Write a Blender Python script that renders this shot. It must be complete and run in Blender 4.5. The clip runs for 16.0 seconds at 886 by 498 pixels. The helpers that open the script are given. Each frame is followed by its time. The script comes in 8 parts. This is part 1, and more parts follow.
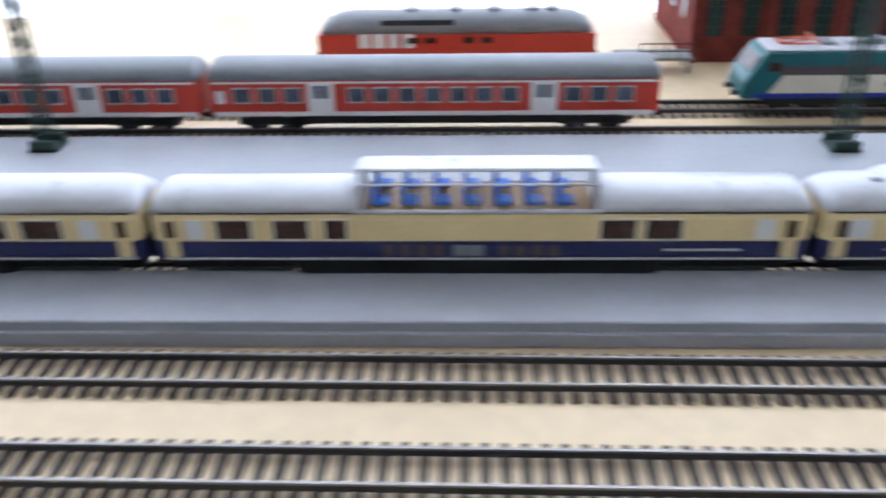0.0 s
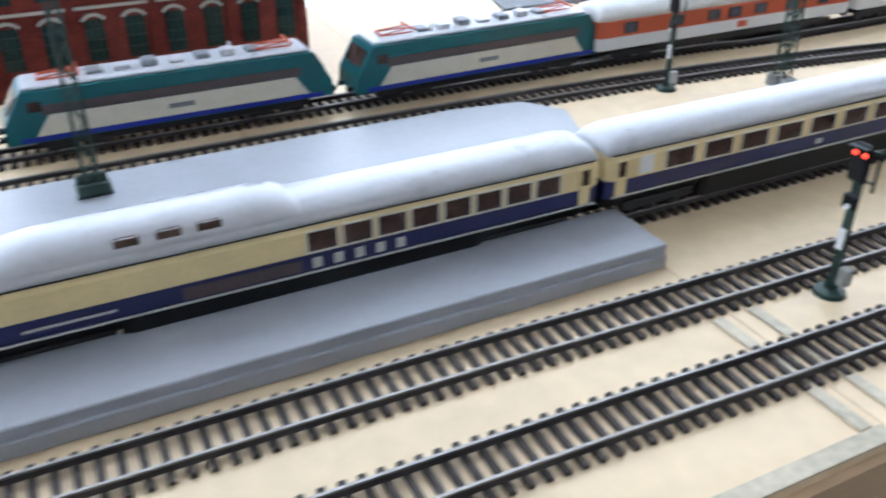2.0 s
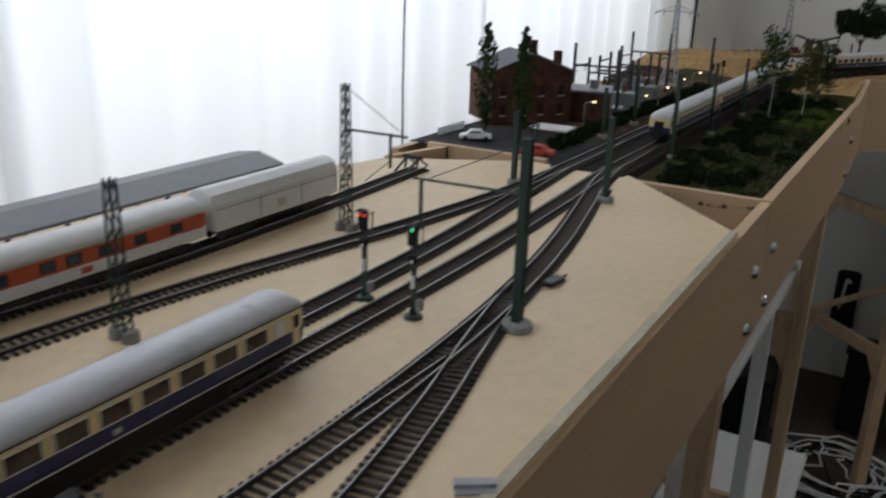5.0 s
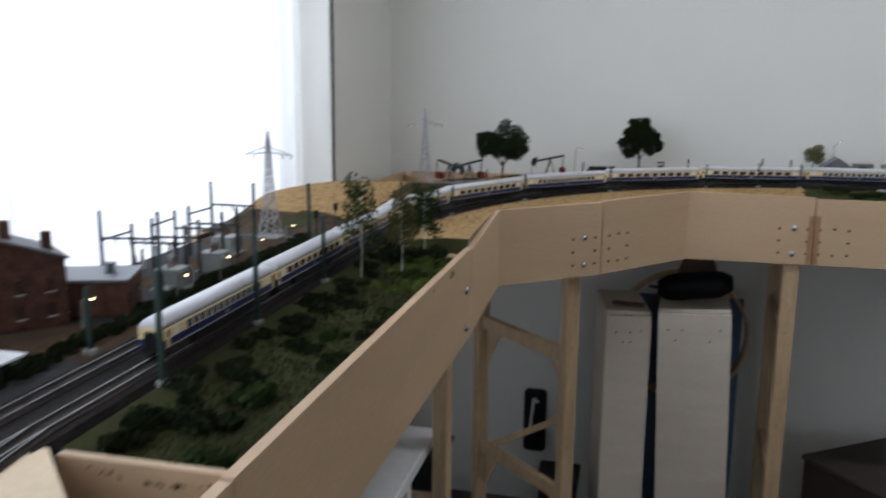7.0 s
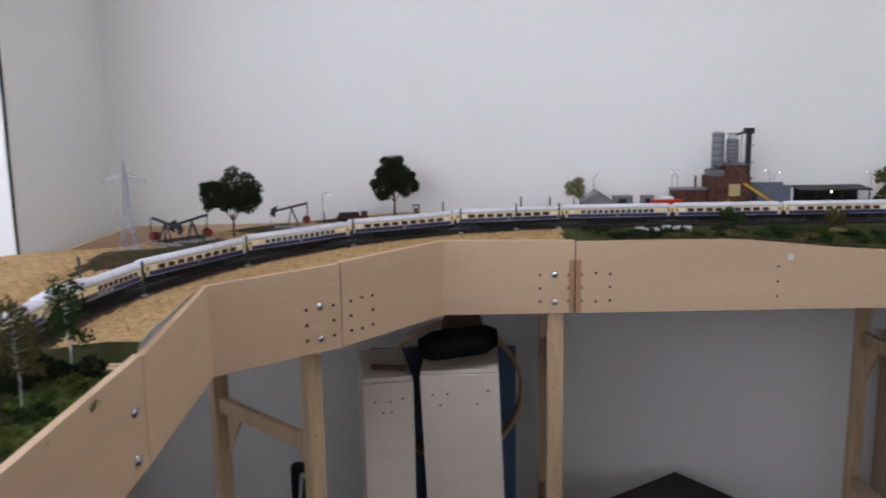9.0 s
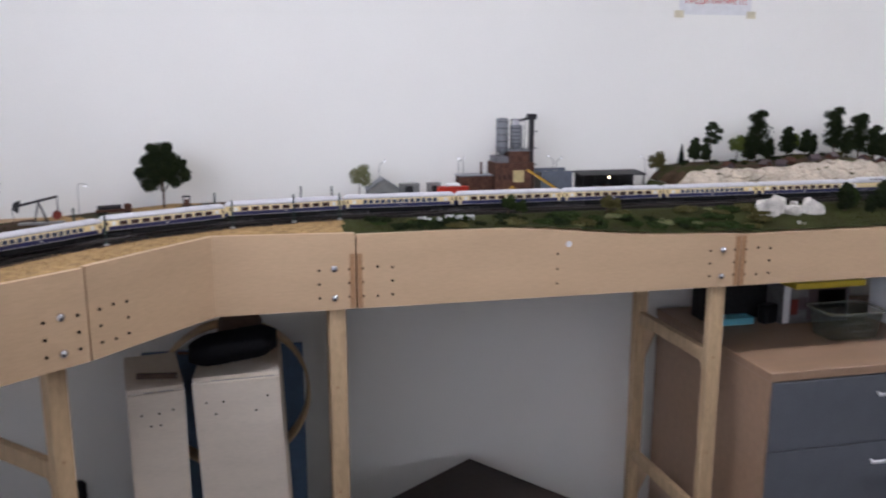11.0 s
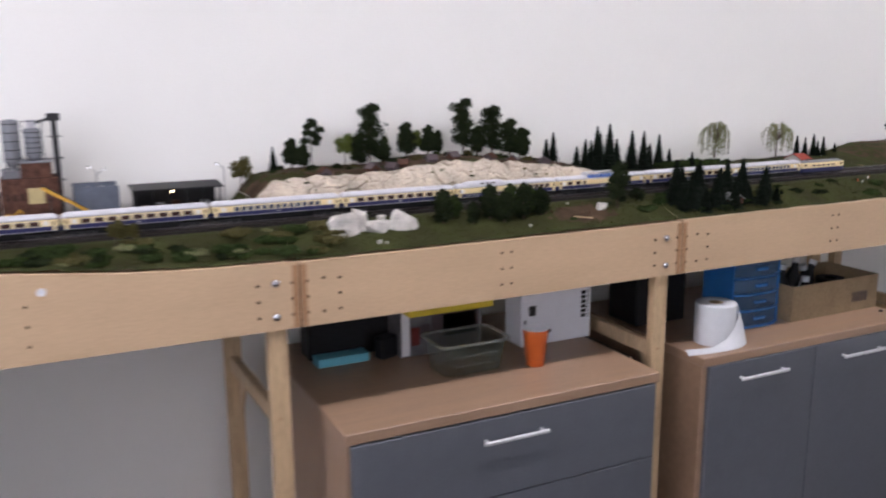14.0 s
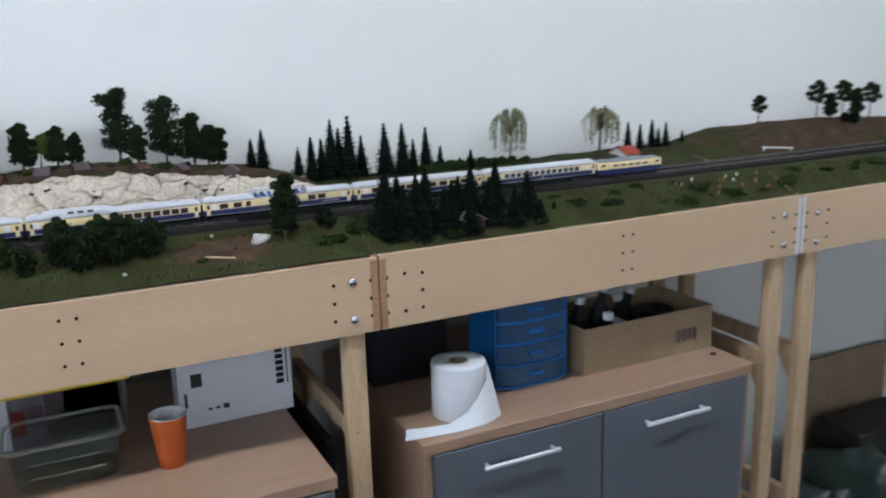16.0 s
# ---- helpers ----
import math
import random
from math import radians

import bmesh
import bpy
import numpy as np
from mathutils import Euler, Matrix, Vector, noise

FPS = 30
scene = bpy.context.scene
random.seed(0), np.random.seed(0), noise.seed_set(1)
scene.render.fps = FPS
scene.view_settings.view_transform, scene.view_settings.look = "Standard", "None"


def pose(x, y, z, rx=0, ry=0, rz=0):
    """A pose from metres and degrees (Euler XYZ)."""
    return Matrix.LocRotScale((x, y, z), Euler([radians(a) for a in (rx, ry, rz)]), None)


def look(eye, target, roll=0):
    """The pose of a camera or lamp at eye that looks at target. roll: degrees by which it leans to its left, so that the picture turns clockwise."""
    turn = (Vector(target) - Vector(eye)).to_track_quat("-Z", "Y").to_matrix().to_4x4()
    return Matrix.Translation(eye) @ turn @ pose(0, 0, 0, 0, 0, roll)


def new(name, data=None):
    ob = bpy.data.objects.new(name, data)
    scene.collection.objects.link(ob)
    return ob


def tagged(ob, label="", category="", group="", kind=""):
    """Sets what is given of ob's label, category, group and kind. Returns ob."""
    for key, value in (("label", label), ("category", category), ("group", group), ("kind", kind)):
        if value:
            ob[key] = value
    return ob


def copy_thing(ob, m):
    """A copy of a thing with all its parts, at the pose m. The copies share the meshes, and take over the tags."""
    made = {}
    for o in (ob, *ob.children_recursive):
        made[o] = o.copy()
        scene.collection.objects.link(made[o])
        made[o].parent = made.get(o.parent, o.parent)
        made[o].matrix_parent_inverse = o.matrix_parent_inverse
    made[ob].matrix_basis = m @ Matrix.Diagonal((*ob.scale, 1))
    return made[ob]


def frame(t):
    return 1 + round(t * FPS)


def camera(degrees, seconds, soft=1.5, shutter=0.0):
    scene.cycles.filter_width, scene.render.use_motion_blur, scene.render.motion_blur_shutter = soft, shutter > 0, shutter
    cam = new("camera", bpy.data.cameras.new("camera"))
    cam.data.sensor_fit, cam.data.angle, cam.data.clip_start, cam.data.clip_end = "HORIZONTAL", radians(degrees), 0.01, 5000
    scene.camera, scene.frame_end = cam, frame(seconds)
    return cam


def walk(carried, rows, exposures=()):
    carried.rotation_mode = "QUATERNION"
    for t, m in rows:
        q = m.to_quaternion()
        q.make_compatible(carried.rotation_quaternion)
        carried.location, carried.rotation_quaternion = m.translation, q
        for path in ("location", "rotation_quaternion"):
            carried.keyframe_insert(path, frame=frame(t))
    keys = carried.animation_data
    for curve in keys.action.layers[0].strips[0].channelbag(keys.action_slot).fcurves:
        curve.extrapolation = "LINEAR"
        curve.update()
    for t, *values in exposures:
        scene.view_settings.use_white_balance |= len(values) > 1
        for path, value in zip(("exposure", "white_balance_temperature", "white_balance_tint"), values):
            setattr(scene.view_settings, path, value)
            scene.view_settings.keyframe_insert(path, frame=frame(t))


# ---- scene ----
cam = camera(55.5, 16.0, soft=2.0, shutter=0.5)
PATH = [
    (0, (-0.046, -0.343, 1.494), (-1.78, -0.402, 0.503), -1.0),
    (0.5, (-0.048, -0.272, 1.498), (-1.761, -0.063, 0.486), -1.3),
    (1, (-0.053, -0.225, 1.496), (-1.718, 0.173, 0.462), -1.0),
    (1.5, (-0.066, -0.181, 1.493), (-1.683, 0.398, 0.469), -0.3),
    (2, (-0.071, -0.13, 1.492), (-1.625, 0.633, 0.491), -0.3),
    (2.5, (-0.076, -0.094, 1.492), (-1.554, 0.813, 0.495), 0.4),
    (3, (-0.083, -0.061, 1.49), (-1.45, 1.024, 0.513), 0.6),
    (3.2, (-0.084, -0.052, 1.492), (-1.41, 1.101, 0.537), 0.5),
    (5.3, (-0.029, 0.054, 1.542), (-0.96, 1.717, 0.937), 1.9),
    (5.5, (-0.004, 0.102, 1.549), (-0.952, 1.767, 0.974), 1.6),
    (6, (0.071, 0.22, 1.571), (-0.835, 1.935, 1.084), 2.5),
    (6.5, (0.123, 0.338, 1.581), (-0.562, 2.162, 1.128), 0.8),
    (7, (0.104, 0.48, 1.594), (-0.337, 2.39, 1.199), 0.5),
    (7.5, (0.092, 0.597, 1.611), (-0.162, 2.548, 1.251), -0.7),
    (8, (0.129, 0.689, 1.629), (0.047, 2.658, 1.291), -0.8),
    (8.2, (0.158, 0.726, 1.63), (0.068, 2.696, 1.299), -0.9),
    (10.3, (0.304, 0.935, 1.656), (0.582, 2.876, 1.262), -0.3),
    (10.5, (0.311, 0.941, 1.656), (0.616, 2.877, 1.261), -0.1),
    (11, (0.347, 0.95, 1.654), (0.782, 2.86, 1.25), 0.0),
    (11.5, (0.386, 0.956, 1.659), (0.947, 2.831, 1.25), -0.4),
    (12, (0.453, 0.943, 1.652), (1.102, 2.795, 1.265), -0.3),
    (12.5, (0.546, 0.951, 1.646), (1.255, 2.778, 1.247), -0.2),
    (13, (0.68, 1.059, 1.638), (1.53, 2.821, 1.22), 0.1),
    (13.5, (0.862, 1.168, 1.649), (1.713, 2.93, 1.235), -0.8),
    (14, (1.127, 1.247, 1.631), (1.984, 3.006, 1.215), -0.4),
    (14.5, (1.414, 1.302, 1.637), (2.262, 3.056, 1.184), 1.0),
    (15, (1.646, 1.374, 1.609), (2.565, 3.091, 1.155), -0.2),
    (15.5, (1.889, 1.484, 1.623), (2.91, 3.145, 1.178), -0.3),
    (16, (2.087, 1.508, 1.616), (2.933, 3.259, 1.147), -1.7),
]
EXPOSURES = [(0, -1.02, 5450, 11), (1.5, -1.0, 5400, 9), (3.2, -1.15, 5300, 7), (5.3, -2.78, 6200, 10), (6.0, -2.88, 6500, 11), (6.5, -2.45, 6900, 11), (7.0, -1.85, 5750, 10), (7.6, -1.70, 5650, 14), (8.2, -1.42, 5700, 17), (10.3, -1.38, 5800, 19), (11, -1.2, 5800, 19), (12, -1.22, 5850, 20), (13, -1.0, 5950, 22), (14.6, -0.85, 5950, 22), (15, -0.85, 5350, 9), (16, -0.92, 5350, 10)]
walk(cam, [(t, look(e, a, r)) for t, e, a, r in PATH], EXPOSURES)

# ==== place ====
# ---- world and large lights ----
world = bpy.data.worlds.new("sky")
scene.world = world
world.use_nodes = True
wn = world.node_tree
sky = wn.nodes.new("ShaderNodeTexSky")
sky.sky_type = "NISHITA"
sky.sun_disc = False
sky.sun_elevation = radians(38)
sky.sun_rotation = radians(250)
wn.links.new(sky.outputs["Color"], wn.nodes["Background"].inputs["Color"])
wn.nodes["Background"].inputs["Strength"].default_value = 0.12


def window_light(name, m, sx, sy, watts, colour):
    data = bpy.data.lights.new(name, "AREA")
    data.shape, data.size, data.size_y = "RECTANGLE", sx, sy
    data.energy, data.color = watts, colour
    ob = new(name, data)
    ob.matrix_world = m
    return ob


# daylight in the openings: the long curtained window and an unseen, added rear window
window_light("window_daylight", look((-1.32, -0.08, 1.92), (3, -0.08, 1.92)), 5.7, 1.36, 375, (0.97, 0.98, 1.0))
window_light("added_rear_window_fill", look((2.4, -5.68, 1.65), (2.2, 3, 1.25)), 3.4, 1.5, 62, (0.97, 0.98, 1.0))
# unseen lamps, added to brighten the wall above the layout
ADDED_LAMPS = [(0.8, 2.3), (2.5, 2.3), (4.2, 2.3)]
for lx, ly in ADDED_LAMPS:
    window_light("added_ceiling_fill", look((lx, ly, 2.668), (lx, ly, 0)), 1.1, 0.16, 30, (1.0, 0.97, 0.92))

# ---- materials ----
MATS = {}


def mat(name, colour, rough=0.6, metal=0.0, vary=0.12, scale=40.0, bump=0.0, spec=0.5, second=None, fine=None, stretch=None, piece=0.0):
    """Node material: base colour broken at two scales by noise, roughness variation and relief."""
    spec = min(spec, 0.12) if rough >= 0.84 else spec
    if name in MATS:
        return MATS[name]
    m = bpy.data.materials.new(name)
    m.use_nodes = True
    t = m.node_tree
    n, l = t.nodes, t.links
    b = n["Principled BSDF"]
    b.inputs["Roughness"].default_value = rough
    b.inputs["Metallic"].default_value = metal
    b.inputs["Specular IOR Level"].default_value = spec
    co = n.new("ShaderNodeTexCoord")
    src = co.outputs["Object"]
    if stretch:
        mp = n.new("ShaderNodeMapping")
        mp.inputs["Scale"].default_value = stretch
        l.new(src, mp.inputs["Vector"])
        src = mp.outputs["Vector"]
    big = n.new("ShaderNodeTexNoise")
    big.inputs["Scale"].default_value = scale
    big.inputs["Detail"].default_value = 4
    small = n.new("ShaderNodeTexNoise")
    small.inputs["Scale"].default_value = fine or scale * 7
    small.inputs["Detail"].default_value = 3
    l.new(src, big.inputs["Vector"])
    l.new(src, small.inputs["Vector"])
    add = n.new("ShaderNodeMath")
    add.operation = "MULTIPLY_ADD"
    l.new(small.outputs["Fac"], add.inputs[0])
    add.inputs[1].default_value = 0.45
    half = n.new("ShaderNodeMath")
    half.operation = "MULTIPLY"
    l.new(big.outputs["Fac"], half.inputs[0])
    half.inputs[1].default_value = 0.55
    l.new(half.outputs[0], add.inputs[2])
    ramp = n.new("ShaderNodeValToRGB")
    c = Vector(colour)
    d = Vector(second) if second else c * (1 - 2.2 * vary)
    e = c * (1 + vary) if not second else c
    ramp.color_ramp.elements[0].position, ramp.color_ramp.elements[1].position = 0.32, 0.68
    ramp.color_ramp.elements[0].color = (*[max(0, v) for v in d], 1)
    ramp.color_ramp.elements[1].color = (*[min(1, v) for v in e], 1)
    l.new(add.outputs[0], ramp.inputs["Fac"])
    out = ramp.outputs["Color"]
    if piece:
        info = n.new("ShaderNodeObjectInfo")
        hsv = n.new("ShaderNodeHueSaturation")
        mr = n.new("ShaderNodeMapRange")
        mr.inputs["To Min"].default_value, mr.inputs["To Max"].default_value = 1 - piece, 1 + piece
        l.new(info.outputs["Random"], mr.inputs["Value"])
        l.new(mr.outputs["Result"], hsv.inputs["Value"])
        l.new(out, hsv.inputs["Color"])
        out = hsv.outputs["Color"]
    l.new(out, b.inputs["Base Color"])
    rr = n.new("ShaderNodeMapRange")
    rr.inputs["To Min"].default_value, rr.inputs["To Max"].default_value = max(0.02, rough - 0.1), min(1, rough + 0.1)
    l.new(big.outputs["Fac"], rr.inputs["Value"])
    l.new(rr.outputs["Result"], b.inputs["Roughness"])
    if bump:
        bp = n.new("ShaderNodeBump")
        bp.inputs["Strength"].default_value = min(1.0, bump)
        bp.inputs["Distance"].default_value = 0.002
        l.new(add.outputs[0], bp.inputs["Height"])
        l.new(bp.outputs["Normal"], b.inputs["Normal"])
    MATS[name] = m
    return m


def glow(name, colour, strength):
    if name in MATS:
        return MATS[name]
    m = mat(name, colour, 0.4, vary=0.02)
    b = m.node_tree.nodes["Principled BSDF"]
    b.inputs["Emission Color"].default_value = (*colour, 1)
    b.inputs["Emission Strength"].default_value = strength
    return m


def glass(name, colour, rough=0.05, alpha=0.35):
    """Clear plastic or thin glass: a mix of see-through and gloss."""
    if name in MATS:
        return MATS[name]
    m = mat(name, colour, rough, vary=0.05)
    b = m.node_tree.nodes["Principled BSDF"]
    b.inputs["Alpha"].default_value = alpha
    return m


def cloth_sheer(name):
    m = bpy.data.materials.new(name)
    m.use_nodes = True
    t = m.node_tree
    n, l = t.nodes, t.links
    tr = n.new("ShaderNodeBsdfTranslucent")
    df = n.new("ShaderNodeBsdfDiffuse")
    mix = n.new("ShaderNodeMixShader")
    wv = n.new("ShaderNodeTexNoise")
    wv.inputs["Scale"].default_value = 900
    rp = n.new("ShaderNodeValToRGB")
    rp.color_ramp.elements[0].color = (0.80, 0.80, 0.81, 1)
    rp.color_ramp.elements[1].color = (0.92, 0.92, 0.92, 1)
    l.new(wv.outputs["Fac"], rp.inputs["Fac"])
    l.new(rp.outputs["Color"], tr.inputs["Color"])
    l.new(rp.outputs["Color"], df.inputs["Color"])
    mix.inputs["Fac"].default_value = 0.3
    l.new(tr.outputs[0], mix.inputs[1])
    l.new(df.outputs[0], mix.inputs[2])
    l.new(mix.outputs[0], n["Material Output"].inputs["Surface"])
    return m


PLY = mat("birch_plywood", (0.58, 0.41, 0.25), 0.55, vary=0.05, scale=3, fine=45, bump=0.05, stretch=(1, 1, 5))
PLY_TOP = mat("table_top_board", (0.72, 0.56, 0.35), 0.5, vary=0.06, scale=4, fine=90, bump=0.08)
PLY_EDGE = mat("plywood_edge", (0.42, 0.24, 0.12), 0.7, vary=0.2, scale=60, stretch=(1, 1, 12))
PINE = mat("pine_timber", (0.56, 0.40, 0.23), 0.55, vary=0.16, scale=9, fine=70, bump=0.15, stretch=(6, 6, 0.7))
WALLP = mat("cream_wall_paint", (0.87, 0.86, 0.81), 0.85, vary=0.02, scale=2.0, fine=240, bump=0.06)
WHITEP = mat("white_ceiling_paint", (0.82, 0.81, 0.78), 0.9, vary=0.02, scale=3)
FLOORM = mat("brown_floor_covering", (0.075, 0.058, 0.048), 0.5, vary=0.25, scale=6, fine=80, bump=0.1)
BLACK = mat("black_plastic", (0.012, 0.012, 0.013), 0.5, vary=0.2, scale=80, spec=0.2)
DARK = mat("dark_steel", (0.03, 0.03, 0.034), 0.45, 0.3, vary=0.25, scale=120)
STEEL = mat("bright_steel", (0.62, 0.63, 0.66), 0.25, 1.0, vary=0.1, scale=200)
RAILTOP = mat("polished_rail_head", (0.27, 0.255, 0.245), 0.42, 1.0, vary=0.1, scale=200)
RAILSIDE = mat("rusty_rail_side", (0.028, 0.022, 0.02), 0.7, vary=0.3, scale=200)
SLEEPER = mat("dark_brown_sleeper", (0.048, 0.035, 0.029), 0.75, vary=0.25, scale=300, piece=0.2)
BALLAST = mat("grey_brown_ballast", (0.026, 0.022, 0.020), 0.95, vary=0.45, scale=260, fine=900, bump=0.9)
GREYPL = mat("grey_platform_paint", (0.36, 0.37, 0.40), 0.35, vary=0.04, scale=30, bump=0.03)
GRASS = mat("grass_flock", (0.050, 0.058, 0.017), 0.95, vary=0.3, scale=13, fine=420, bump=1.0, second=(0.024, 0.021, 0.009))
EARTH = mat("brown_earth", (0.075, 0.047, 0.028), 0.95, vary=0.3, scale=25, fine=400, bump=0.9)
WHEAT = mat("golden_wheat_field", (0.42, 0.275, 0.125), 0.95, vary=0.25, scale=60, fine=700, bump=1.0)
ASPHALT = mat("dark_asphalt", (0.05, 0.05, 0.053), 0.85, vary=0.2, scale=40, fine=600, bump=0.3)
ROCK = mat("pale_plaster_rock", (0.62, 0.54, 0.43), 0.9, vary=0.22, scale=16, fine=150, bump=0.5)


class MB:
    """Collects vertices and faces of one mesh."""

    def __init__(self):
        self.v, self.f, self.smooth = [], [], False

    def add(self, verts, faces, m=None):
        k = len(self.v)
        self.v += [tuple(m @ Vector(p)) if m else tuple(p) for p in verts]
        self.f += [[i + k for i in q] for q in faces]
        return self

    def box(self, x0, y0, z0, x1, y1, z1, b=0.0, m=None):
        if b <= 0:
            vs = [(x, y, z) for x in (x0, x1) for y in (y0, y1) for z in (z0, z1)]
            return self.add(vs, [(0, 1, 3, 2), (4, 6, 7, 5), (0, 4, 5, 1), (2, 3, 7, 6), (0, 2, 6, 4), (1, 5, 7, 3)], m)
        X, Y, Z = (x0, x1), (y0, y1), (z0, z1)
        vs, idx = [], {}
        for i in (0, 1):
            for j in (0, 1):
                for k in (0, 1):
                    c = (X[i], Y[j], Z[k])
                    s = (1 - 2 * i, 1 - 2 * j, 1 - 2 * k)
                    for a in range(3):
                        p = [c[q] + (0 if q == a else s[q] * b) for q in range(3)]
                        idx[i, j, k, a] = len(vs)
                        vs.append(p)
        fs = []
        for a in range(3):
            u, w = (a + 1) % 3, (a + 2) % 3
            for side in (0, 1):
                q = []
                for (e, g) in ((0, 0), (1, 0), (1, 1), (0, 1)):
                    key = [0, 0, 0]
                    key[a], key[u], key[w] = side, e, g
                    q.append(idx[(*key, a)])
                fs.append(q if side else q[::-1])
            for e in (0, 1):
                for g in (0, 1):
                    k0, k1 = [0, 0, 0], [0, 0, 0]
                    k0[u] = k1[u] = e
                    k0[w] = k1[w] = g
                    k1[a] = 1
                    q = [idx[(*k0, u)], idx[(*k1, u)], idx[(*k1, w)], idx[(*k0, w)]]
                    fs.append(q if (e == g) else q[::-1])
        for i in (0, 1):
            for j in (0, 1):
                for k in (0, 1):
                    q = [idx[i, j, k, 0], idx[i, j, k, 1], idx[i, j, k, 2]]
                    fs.append(q if (i + j + k) % 2 else q[::-1])
        return self.add(vs, fs, m)

    def tube(self, p0, p1, r0, r1=None, n=8, caps=True):
        r1 = r0 if r1 is None else r1
        p0, p1 = Vector(p0), Vector(p1)
        q = (p1 - p0).to_track_quat("Z", "Y")
        vs = []
        for p, r in ((p0, r0), (p1, r1)):
            vs += [p + q @ Vector((r * math.cos(6.2832 * i / n), r * math.sin(6.2832 * i / n), 0)) for i in range(n)]
        fs = [(i, (i + 1) % n, n + (i + 1) % n, n + i) for i in range(n)]
        if caps:
            fs += [list(range(n))[::-1], list(range(n, 2 * n))]
        return self.add(vs, fs)

    def bar(self, p0, p1, w, h=None):
        """A square bar from p0 to p1."""
        h = h or w
        p0, p1 = Vector(p0), Vector(p1)
        d = p1 - p0
        q = d.to_track_quat("X", "Z")
        m = Matrix.Translation(p0) @ q.to_matrix().to_4x4()
        return self.box(0, -w / 2, -h / 2, d.length, w / 2, h / 2, 0, m)

    def sweep(self, pts, prof, closed=True):
        """Profile points (side, up) carried along a level-ish line."""
        k, n = len(prof), len(pts)
        vs, fs = [], []
        for i, p in enumerate(pts):
            a, b = pts[max(0, i - 1)], pts[min(n - 1, i + 1)]
            t = Vector((b[0] - a[0], b[1] - a[1], 0)).normalized()
            s = Vector((t.y, -t.x, 0))
            vs += [Vector(p) + s * u + Vector((0, 0, w)) for u, w in prof]
        for i in range(n - 1):
            for j in range(k if closed else k - 1):
                j2 = (j + 1) % k
                fs.append((i * k + j, (i + 1) * k + j, (i + 1) * k + j2, i * k + j2))
        if closed:
            fs += [list(range(k)), list(range((n - 1) * k, n * k))[::-1]]
        return self.add(vs, fs)

    def prism(self, poly, z0, z1, m=None):
        k = len(poly)
        area = sum(poly[i][0] * poly[(i + 1) % k][1] - poly[(i + 1) % k][0] * poly[i][1] for i in range(k))
        if area < 0:
            poly = poly[::-1]
        vs = [(*p, z0) for p in poly] + [(*p, z1) for p in poly]
        fs = [(i, (i + 1) % k, k + (i + 1) % k, k + i) for i in range(k)] + [list(range(k))[::-1], list(range(k, 2 * k))]
        return self.add(vs, fs, m)

    def lathe(self, prof, n=16, m=None):
        """Radius, height pairs turned about the z axis."""
        k = len(prof)
        vs = [(r * math.cos(6.2832 * i / n), r * math.sin(6.2832 * i / n), z) for i in range(n) for r, z in prof]
        fs = [(i * k + j, ((i + 1) % n) * k + j, ((i + 1) % n) * k + j + 1, i * k + j + 1) for i in range(n) for j in range(k - 1)]
        return self.add(vs, fs, m)

    def blob(self, c, r, seed=0, rough=0.3, n=8, squash=1.0):
        """An uneven lump."""
        rg = random.Random(seed)
        off = Vector((rg.random() * 50, rg.random() * 50, rg.random() * 50))
        vs, fs = [], []
        rows = n // 2 + 1
        for i in range(rows + 1):
            th = math.pi * i / rows
            for j in range(n):
                ph = 6.2832 * j / n
                d = Vector((math.sin(th) * math.cos(ph), math.sin(th) * math.sin(ph), math.cos(th)))
                k = r * (1 + rough * noise.noise(d * 1.7 + off) * 2 + rough * 0.5 * noise.noise(d * 4 + off))
                p = d * k
                vs.append((c[0] + p.x, c[1] + p.y, c[2] + p.z * squash))
        for i in range(rows):
            for j in range(n):
                fs.append((i * n + j, (i + 1) * n + j, (i + 1) * n + (j + 1) % n, i * n + (j + 1) % n))
        return self.add(vs, fs)

    def mesh(self, name, material):
        me = bpy.data.meshes.new(name)
        me.from_pydata(self.v, [], self.f)
        me.validate()
        me.update()
        if self.smooth:
            me.shade_smooth()
        if material:
            me.materials.append(material)
        return me


def part(name, mb, material, parent, label=""):
    """Links one mesh as one part under a thing or a part."""
    ob = new(name, mb if isinstance(mb, bpy.types.Mesh) else mb.mesh(name, material))
    ob.parent = parent
    return tagged(ob, label) if label else ob


def thing(name, label, category, group="", at=(0, 0, 0), turn=0.0):
    ob = new(name)
    ob.empty_display_size = 0.02
    ob.matrix_world = Matrix.Translation(at) @ Matrix.Rotation(radians(turn), 4, "Z")
    return tagged(ob, label, category, group)


def solid(name, mb, material, label, category, group="", kind=""):
    """A thing of a single mesh."""
    return tagged(new(name, mb.mesh(name, material)), label, category, group, kind)


# ---- room ----
T = 1.28          # table top
WALL_Y = 3.5
RX0, RX1, RY0, RZ = -1.06, 5.3, -5.6, 2.75


def structure(name, mb, material, label, category="wall"):
    return tagged(new(name, mb.mesh(name, material)), label, category, "", "structure")


